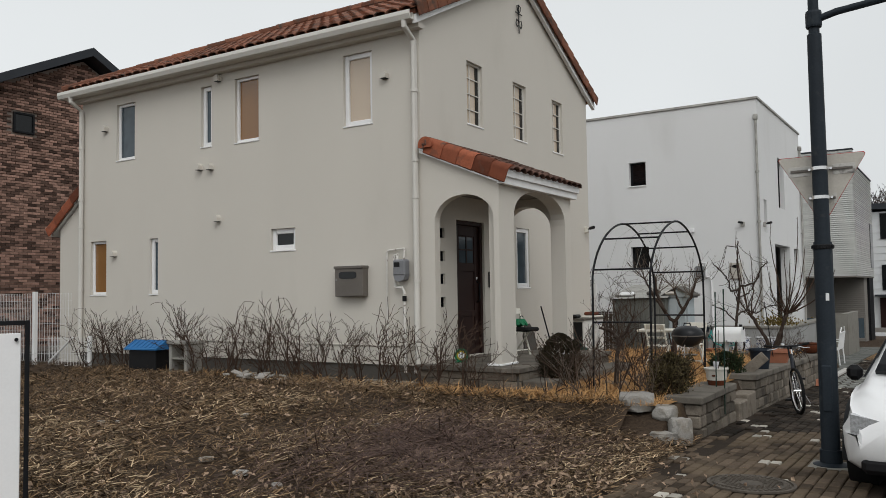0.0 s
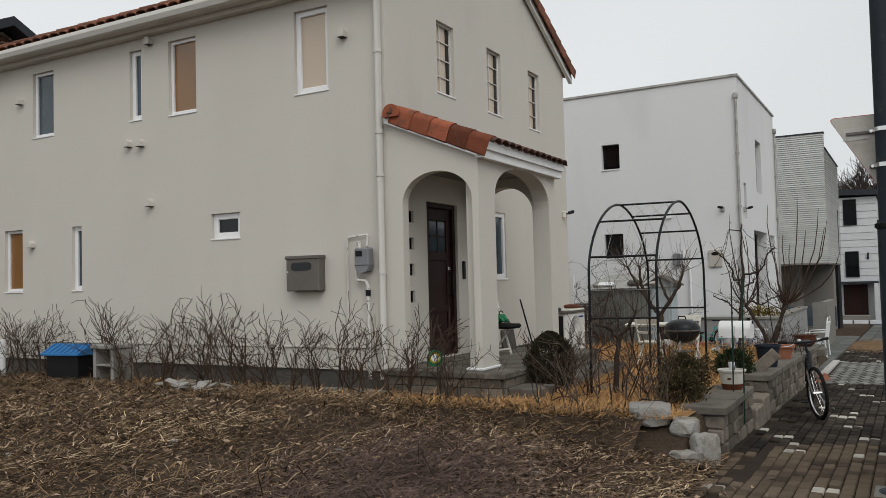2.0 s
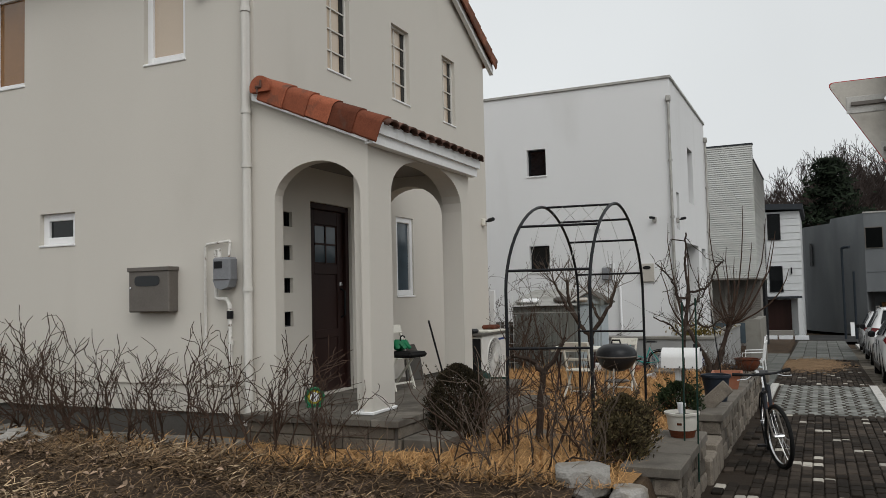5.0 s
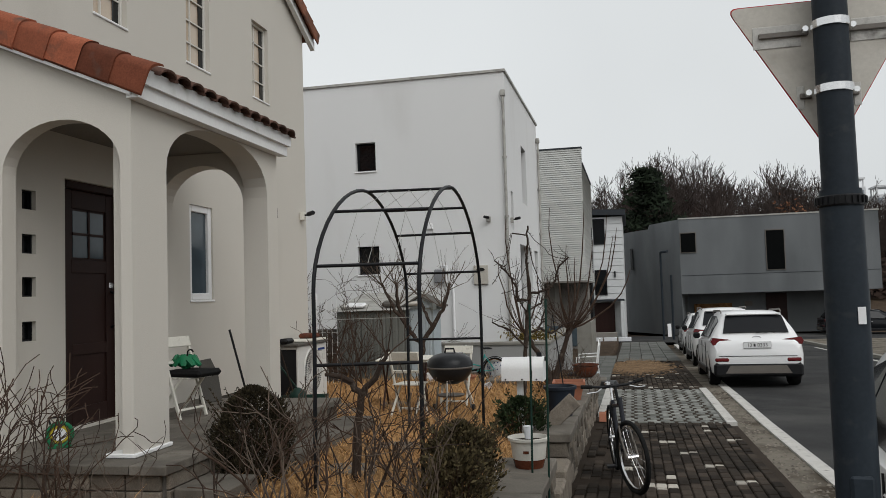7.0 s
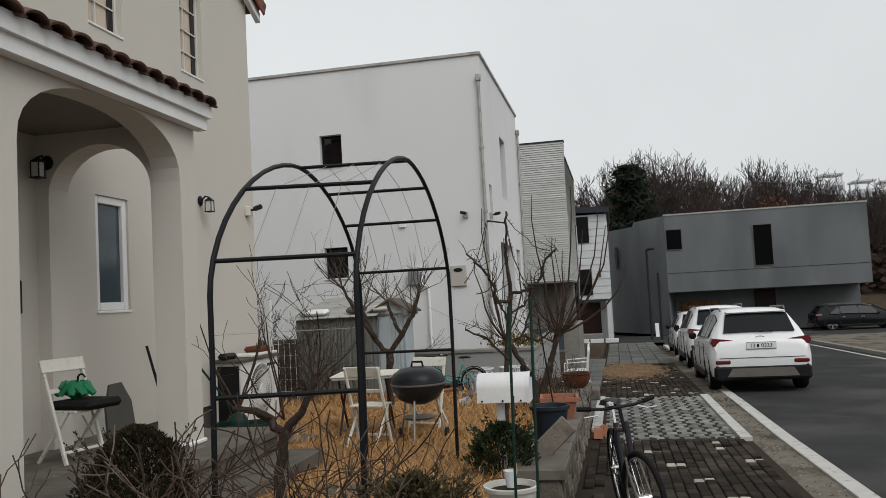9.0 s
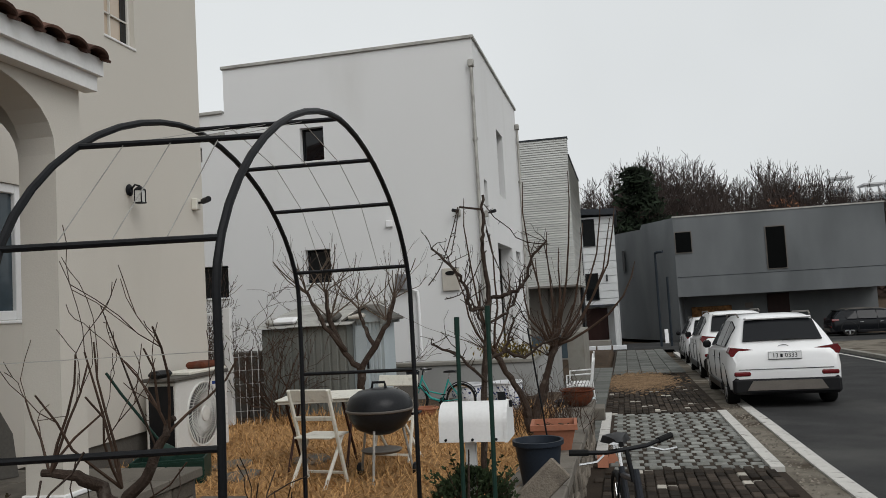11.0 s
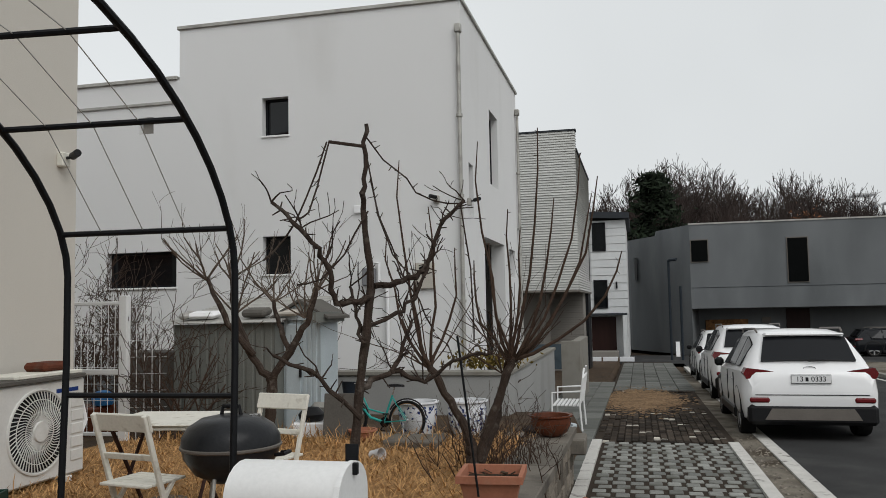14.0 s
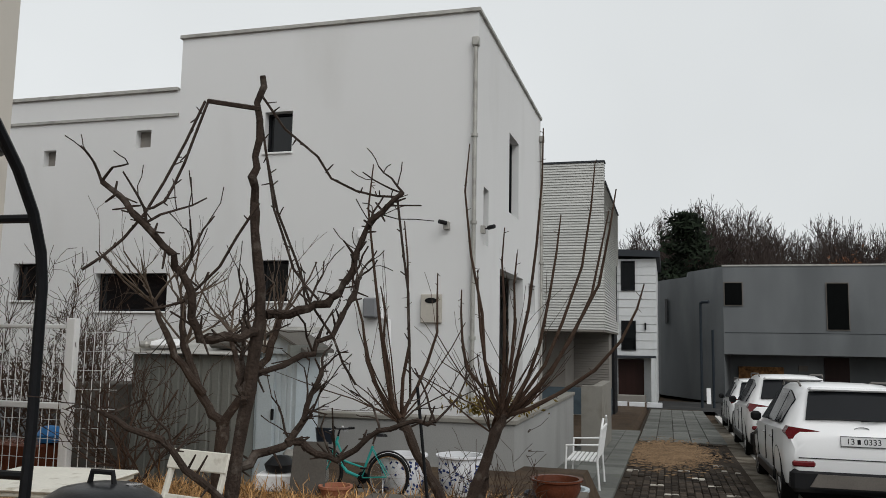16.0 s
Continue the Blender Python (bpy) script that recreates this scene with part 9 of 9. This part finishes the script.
hs = Shape()
hx, hy = np.linspace(-70, 130, 26).tolist(), np.linspace(80, 150, 12).tolist()
hs.add([(x, y, hill(x, y) + 0.1 - (1.0 if y < 81 else 0)) for y in hy for x in hx], [(j * 26 + i, j * 26 + i + 1, (j + 1) * 26 + i + 1, (j + 1) * 26 + i) for j in range(11) for i in range(25)])
solid("hillside", hs, SOIL, "brown winter hillside under the bare woods", "hill", kind="structure", smooth=True)
for k in range(330):
    x, y = rnd.uniform(-16, 66), rnd.uniform(84, 118)
    src = rnd.choice(KINDS)
    q = rnd.uniform(0.78, 1.1) * (1.0 if x < 10 else 0.88 if x < 20 else 0.74)
    wood.add(src.v, src.f, pose(x, y, hill(x, y) - 0.2, 0, 0, rnd.uniform(0, 360)) @ Matrix.Scale(q, 4))
me = bpy.data.meshes.new("far_woods")
me.from_pydata(wood.v, [], wood.f)
me.materials.append(surface("hazy_bare_wood", (0.045, 0.034, 0.03), 0.95, vary=0.3, scale=0.3, bump=0.0))
tagged(new("far_woods", me), "bare grey-brown winter woods on the hill", "woods", kind="stuff")
v, f = [], []
r = np.random.RandomState(9)
for k in range(26000):
    x, y = r.uniform(-20, 66), r.uniform(82, 100)
    z = hill(x, y) + r.uniform(0, 3.9) + (1.2 if x < 12 else 0)
    q = r.uniform(0.2, 0.55)
    a = r.uniform(0, 3.14)
    o = len(v)
    v += [(x - q * math.cos(a), y - q * math.sin(a), z), (x, y, z - q * 0.5), (x + q * math.cos(a), y + q * math.sin(a), z + r.normal(0, 0.1)), (x + r.normal(0, 0.2), y, z + q * 0.6)]
    f += [(o, o + 1, o + 2, o + 3)]
me = bpy.data.meshes.new("undergrowth")
me.from_pydata(v, [], f)
me.materials.append(surface("brown_undergrowth", (0.045, 0.03, 0.024), 0.95, piece=0.6, bump=0.0))
tagged(new("undergrowth", me), "dense brown undergrowth at the edge of the woods", "undergrowth", kind="stuff")
v, f = [], []
for k in range(110000):
    x, y = r.uniform(-22, 66), r.uniform(84, 112)
    z = hill(x, y) + r.uniform(0.3, 7.0 if x < 10 else 5.4 if x < 20 else 4.4) * r.uniform(0.5, 1.0)
    L, a = r.uniform(0.5, 1.6), r.uniform(-0.6, 0.6)
    o = len(v)
    v += [(x - 0.022, y, z), (x + 0.022, y, z), (x + math.sin(a) * L + r.normal(0, 0.1), y + r.normal(0, 0.2), z + math.cos(a) * L)]
    f += [(o, o + 1, o + 2)]
me = bpy.data.meshes.new("far_twigs")
me.from_pydata(v, [], f)
me.materials.append(surface("hazy_twigs", (0.055, 0.038, 0.033), 0.95, piece=0.6, bump=0.0))
tagged(new("far_twigs", me), "haze of fine bare twigs through the woods", "twigs", kind="stuff")
for i, (x, y, h, w) in enumerate(((-0.2, 82, 12.5, 4.3), (-3.4, 84, 9.0, 3.8), (1.8, 83, 8.0, 3.8), (4.6, 86, 6.8, 2.8), (8.0, 88, 5.8, 2.2))):
    t = thing("pine_tree", "dark green pine tree at the edge of the woods", "tree", "pines on the hill", at=pose(x, y, hill(x, y) - 0.2))
    part("trunk", Shape().tube([(0, 0, 0), (0.1, 0, h * 0.5), (0, 0.1, h * 0.95)], [0.2, 0.13, 0.03], 6), BARK, t)
    s = Shape()
    for k in range(80):
        q = rnd.random() ** 0.7
        a = rnd.uniform(0, 6.28)
        rad = w * (1.05 - q) ** 0.45 * rnd.uniform(0.15, 0.8)
        c = Vector((rad * math.cos(a), rad * math.sin(a), h * (0.30 + 0.70 * q)))
        for j in range(34):
            p = c + Vector((rnd.gauss(0, 0.42), rnd.gauss(0, 0.42), rnd.gauss(0, 0.22)))
            L = rnd.uniform(0.2, 0.45)
            d = Vector((rnd.gauss(0, 1), rnd.gauss(0, 1), rnd.gauss(0.5, 0.6))).normalized() * L
            e = d.orthogonal().normalized() * L * 0.35
            s.add([p - d, p + e, p + d, p - e], ((0, 1, 2, 3),))
    part("crown", s, PINE, t)
s = Shape()
for k in range(2500):
    p = Vector((13.8 + rnd.gauss(0, 1.0), 90 + rnd.gauss(0, 1.0), hill(13.8, 90) + 4.6 + rnd.gauss(0, 1.3)))
    d = Vector((rnd.gauss(0, 1), rnd.gauss(0, 1), rnd.gauss(0, 1))).normalized() * 0.16
    e = d.orthogonal() * 0.6
    s.add([p - d, p + e, p + d, p - e], ((0, 1, 2, 3),))
t = thing("oak_tree", "oak keeping its russet winter leaves in the woods", "tree")
part("crown", s, surface("russet_leaf", (0.16, 0.07, 0.035), 0.9, piece=0.5, bump=0.0), t)
part("trunk", Shape().tube([(13.8, 90, hill(13.8, 90) - 0.2), (13.8, 90, hill(13.8, 90) + 5)], [0.2, 0.06], 6), BARK, t)


def flats(x, y, w, d, z0, z1, label):
    t = thing("apartment_block", label, "apartment block", "distant flats", at=pose(x + 9, y, -1.5))
    part("wall", Shape().box(-w / 2, w / 2, -d / 2, d / 2, z0, z1), surface("hazy_white_flats", (0.62, 0.63, 0.64), 0.9, vary=0.05, scale=0.1) if "hazy_white_flats" not in bpy.data.materials else bpy.data.materials["hazy_white_flats"], t)
    g = bpy.data.materials["hazy_window"] if "hazy_window" in bpy.data.materials else surface("hazy_window", (0.25, 0.28, 0.31), 0.3, bump=0.0)
    for i in range(int((z1 - 26) / 2.9)):
        for j in range(3):
            part("window", Shape().box(-w / 2 + (j + 0.22) * w / 3, -w / 2 + (j + 0.78) * w / 3, -d / 2 - 0.1, -d / 2 + 0.02, z1 - 2.6 - i * 2.9, z1 - 1.0 - i * 2.9), g, t)
    s = Shape()
    for sx in (-1, 1):
        for sy in (-1, 1):
            s.box(sx * w * 0.42 - 0.2, sx * w * 0.42 + 0.2, sy * d * 0.4 - 0.2, sy * d * 0.4 + 0.2, z1, z1 + 2.6)
    s.box(-w * 0.5, w * 0.5, -d * 0.48, d * 0.48, z1 + 2.4, z1 + 2.9)
    part("roof_frame", s, bpy.data.materials["hazy_white_flats"], t)


flats(47.5, 280, 7.0, 8, -5, 30.5, "distant white apartment block with a rooftop frame")
flats(57.0, 280, 6.5, 8, -5, 32.2, "distant white apartment block with an open roof frame")
flats(66.3, 280, 6.5, 8, -5, 29.5, "distant white apartment block behind the woods")
flats(74.5, 282, 6.0, 8, -5, 29.0, "distant white apartment block further along the ridge")
flats(83.0, 280, 7.0, 8, -5, 33.0, "distant taller white apartment block at the end of the ridge")

# ---- paving blocks ----
def block(w, d, h=0.05):
    return Shape().box(-w / 2, w / 2, -d / 2, d / 2, -h, 0, 0.009)


DARK_BLOCK = block(0.094, 0.196).mesh("paving_block", PAVER_SOILED)
PALE_BLOCK = block(0.094, 0.15).mesh("pale_paving_block", PAVER_PALE)
src_dark, src_pale, src_grey, src_slab = block(0.094, 0.196), block(0.094, 0.15), block(0.140, 0.140), block(0.385, 0.600)
far_dark, soiled, far_pale, far_grey, far_slab = Shape(), Shape(), Shape(), Shape(), Shape()
rnd = random.Random(21)
made = 0
y = -2.0
row = 0
while y < 46.0:
    drive = 17.45 < y < 22.4
    grey_zone = y > 31.5
    slope_deg = math.degrees(math.atan((street(y + 0.5) - street(y - 0.5))))
    x, col = -2.58, 0
    while x < -0.72:
        sunk = 0.05 * max(0.0, noise.noise(Vector((x * 1.1, y * 0.7, 12))) - 0.12)
        z = street(y) + 0.004 + rnd.uniform(-0.004, 0.004) + 0.006 * noise.noise(Vector((x * 1.5, y * 0.6, 2)))
        if drive:
            if -2.44 < x < -0.86:
                far_grey.add(src_grey.v, src_grey.f, pose(x + (0.086 if row % 2 else 0.036), y + 0.012 * rnd.uniform(-1, 1), z + 0.004, slope_deg + rnd.uniform(-1, 1), rnd.uniform(-1, 1), rnd.uniform(-1, 1)))
            x += 0.19
            continue
        if grey_zone:
            if row % 3 == 0:
                far_slab.add(src_slab.v, src_slab.f, pose(x + 0.2, y, z, slope_deg))
            x += 0.40
            continue
        yy = y + (0.103 if col % 2 else 0.0)
        bare = 27.5 < y < 31.2 and noise.noise(Vector((x * 1.2, y * 0.7, 1))) > -0.2 or x < -2.35 and noise.noise(Vector((y * 1.7, x * 2, 4))) > 0.1
        pale = ((row * 5 + col // 2 * 3) % 17 == 0 and noise.noise(Vector((x, y, 30))) > -0.35) or rnd.random() < 0.01
        own = 6.2 < y < 9.6 and made < 300
        if pale:
            yy = y
        m = pose(x + 0.052, yy, z - sunk * (0.4 if pale else 1.0), slope_deg + rnd.uniform(-1.2, 1.2), rnd.uniform(-1.2, 1.2), rnd.uniform(-1.5, 1.5))
        if not bare:
            if own:
                o = part("paving_block", PALE_BLOCK if pale else DARK_BLOCK, None, PAVEMENT)
                o.matrix_basis = m
                made += 1
            elif pale:
                far_pale.add(src_pale.v, src_pale.f, m)
            else:
                (soiled if yy < 10.6 + 1.2 * noise.noise(Vector((x * 1.4, yy * 1.4, 7))) else far_dark).add(src_dark.v, src_dark.f, m)
        x += 0.1035
        col += 1
    y += 0.2065
    row += 1
for nm, sh, mt in (("dark_paving", far_dark, PAVER), ("soiled_paving", soiled, PAVER_SOILED), ("pale_paving", far_pale, PAVER_PALE), ("driveway_paving", far_grey, surface("weathered_grey_block", (0.20, 0.203, 0.188), 0.85, vary=0.25, scale=7, piece=0.35, stain=((0.10, 0.10, 0.085), 0.5, 0.72, 3))), ("slab_paving", far_slab, PAVER_GREY)):
    me = bpy.data.meshes.new(nm)
    me.from_pydata(sh.v, [], sh.f)
    me.materials.append(mt)
    o = new(nm, me)
    o.parent = PAVEMENT
    tagged(o, kind="stuff")
# sand washed over the footpath
v, f = [], []
r = np.random.RandomState(63)
for k in range(9000):
    x, y = -1.9 + r.normal(0, 0.36), 29.2 + r.normal(0, 1.1)
    if not -2.62 < x < -0.66:
        continue
    q = r.uniform(0.012, 0.035)
    z = street(y) + 0.008 + 0.016 * math.exp(-((x + 1.9) / 0.4) ** 2 - ((y - 29.2) / 1.2) ** 2)
    o = len(v)
    v += [(x - q, y - q, z), (x + q, y - q, z), (x + q, y + q, z), (x - q, y + q, z), (x, y, z + q * 0.3)]
    f += [(o, o + 1, o + 4), (o + 1, o + 2, o + 4), (o + 2, o + 3, o + 4), (o + 3, o, o + 4)]
me = bpy.data.meshes.new("sand_patch")
me.from_pydata(v, [], f)
me.materials.append(surface("washed_sand", (0.17, 0.11, 0.062), 0.97, vary=0.4, scale=3, fine=60, piece=0.3, bump=0.3, depth=0.006))
tagged(new("sand_patch", me), "orange-brown sand washed over the footpath", "sand", kind="stuff")
# grey slabs beside the far footpath
s = Shape()
yy = 19.4
while yy < 34:
    for k in range(3):
        s.box(-3.75 + k * 0.385, -3.75 + k * 0.385 + 0.375, yy, yy + 0.29, street(yy) - 0.06, street(yy) + 0.035 + rnd.uniform(-0.004, 0.004), 0.006)
    yy += 0.30
tagged(solid("side_paving", s, PAVER_GREY, "grey concrete paving slabs beside the footpath", "paving"), kind="stuff")

# gravel crumbs in the gutter
v, f = [], []
r = np.random.RandomState(31)
for k in range(1300):
    x, y = r.uniform(-0.64, -0.24), r.uniform(5.5, 24)
    q = r.uniform(0.006, 0.02)
    z = street(y) - 0.058
    o = len(v)
    v += [(x - q, y - q, z), (x + q, y - q * 0.7, z), (x + q * 0.6, y + q, z), (x - q * 0.8, y + q * 0.9, z), (x + r.uniform(-q, q) * 0.4, y, z + q * 0.9)]
    f += [(o, o + 1, o + 4), (o + 1, o + 2, o + 4), (o + 2, o + 3, o + 4), (o + 3, o, o + 4)]
me = bpy.data.meshes.new("gravel")
me.from_pydata(v, [], f)
me.materials.append(surface("loose_stone", (0.17, 0.15, 0.125), 0.95, piece=0.5, bump=0.0))
tagged(new("gravel", me), "loose grit and gravel in the road gutter", "gravel", kind="stuff")

# ---- bricks of the brick house ----
BRICK_MESH = Shape().box(-0.02, 0.02, -0.105, 0.105, -0.029, 0.029, 0.006).mesh("brick", BRICK)
src = Shape().box(-0.02, 0.02, -0.105, 0.105, -0.029, 0.029)
rest = Shape()
wall_ob = [o for o in brickh.children if o.name.startswith("wall")][0]
made = 0
z = 0.35
row = 0
while z < 8.1:
    y = 9.6 + (0.11 if row % 2 else 0.0)
    while y < 16.4:
        top = (3.9 + (y - 5.0) * (8.0 - 3.9) / 8.9) if y < 13.9 else 8.0 - (y - 13.9) * 1.35 / 2.6
        if z < top - 0.05 and not (11.92 < y < 12.57 and 5.72 < z < 6.31):
            m = Matrix.Translation((BX - 0.004 + rnd.uniform(-0.006, 0.008), y, z))
            if made < 300 and 4.6 < z < 6.9 and 11.4 < y < 13.7:
                o = part("brick", BRICK_MESH, BRICK, wall_ob)
                o.matrix_basis = m
                made += 1
            else:
                rest.add(src.v, src.f, m)
        y += 0.222
    z += 0.069
    row += 1
me = bpy.data.meshes.new("brickwork")
me.from_pydata(rest.v, [], rest.f)
me.materials.append(BRICK)
o = new("brickwork", me)
o.parent = brickh
tagged(o, kind="stuff")
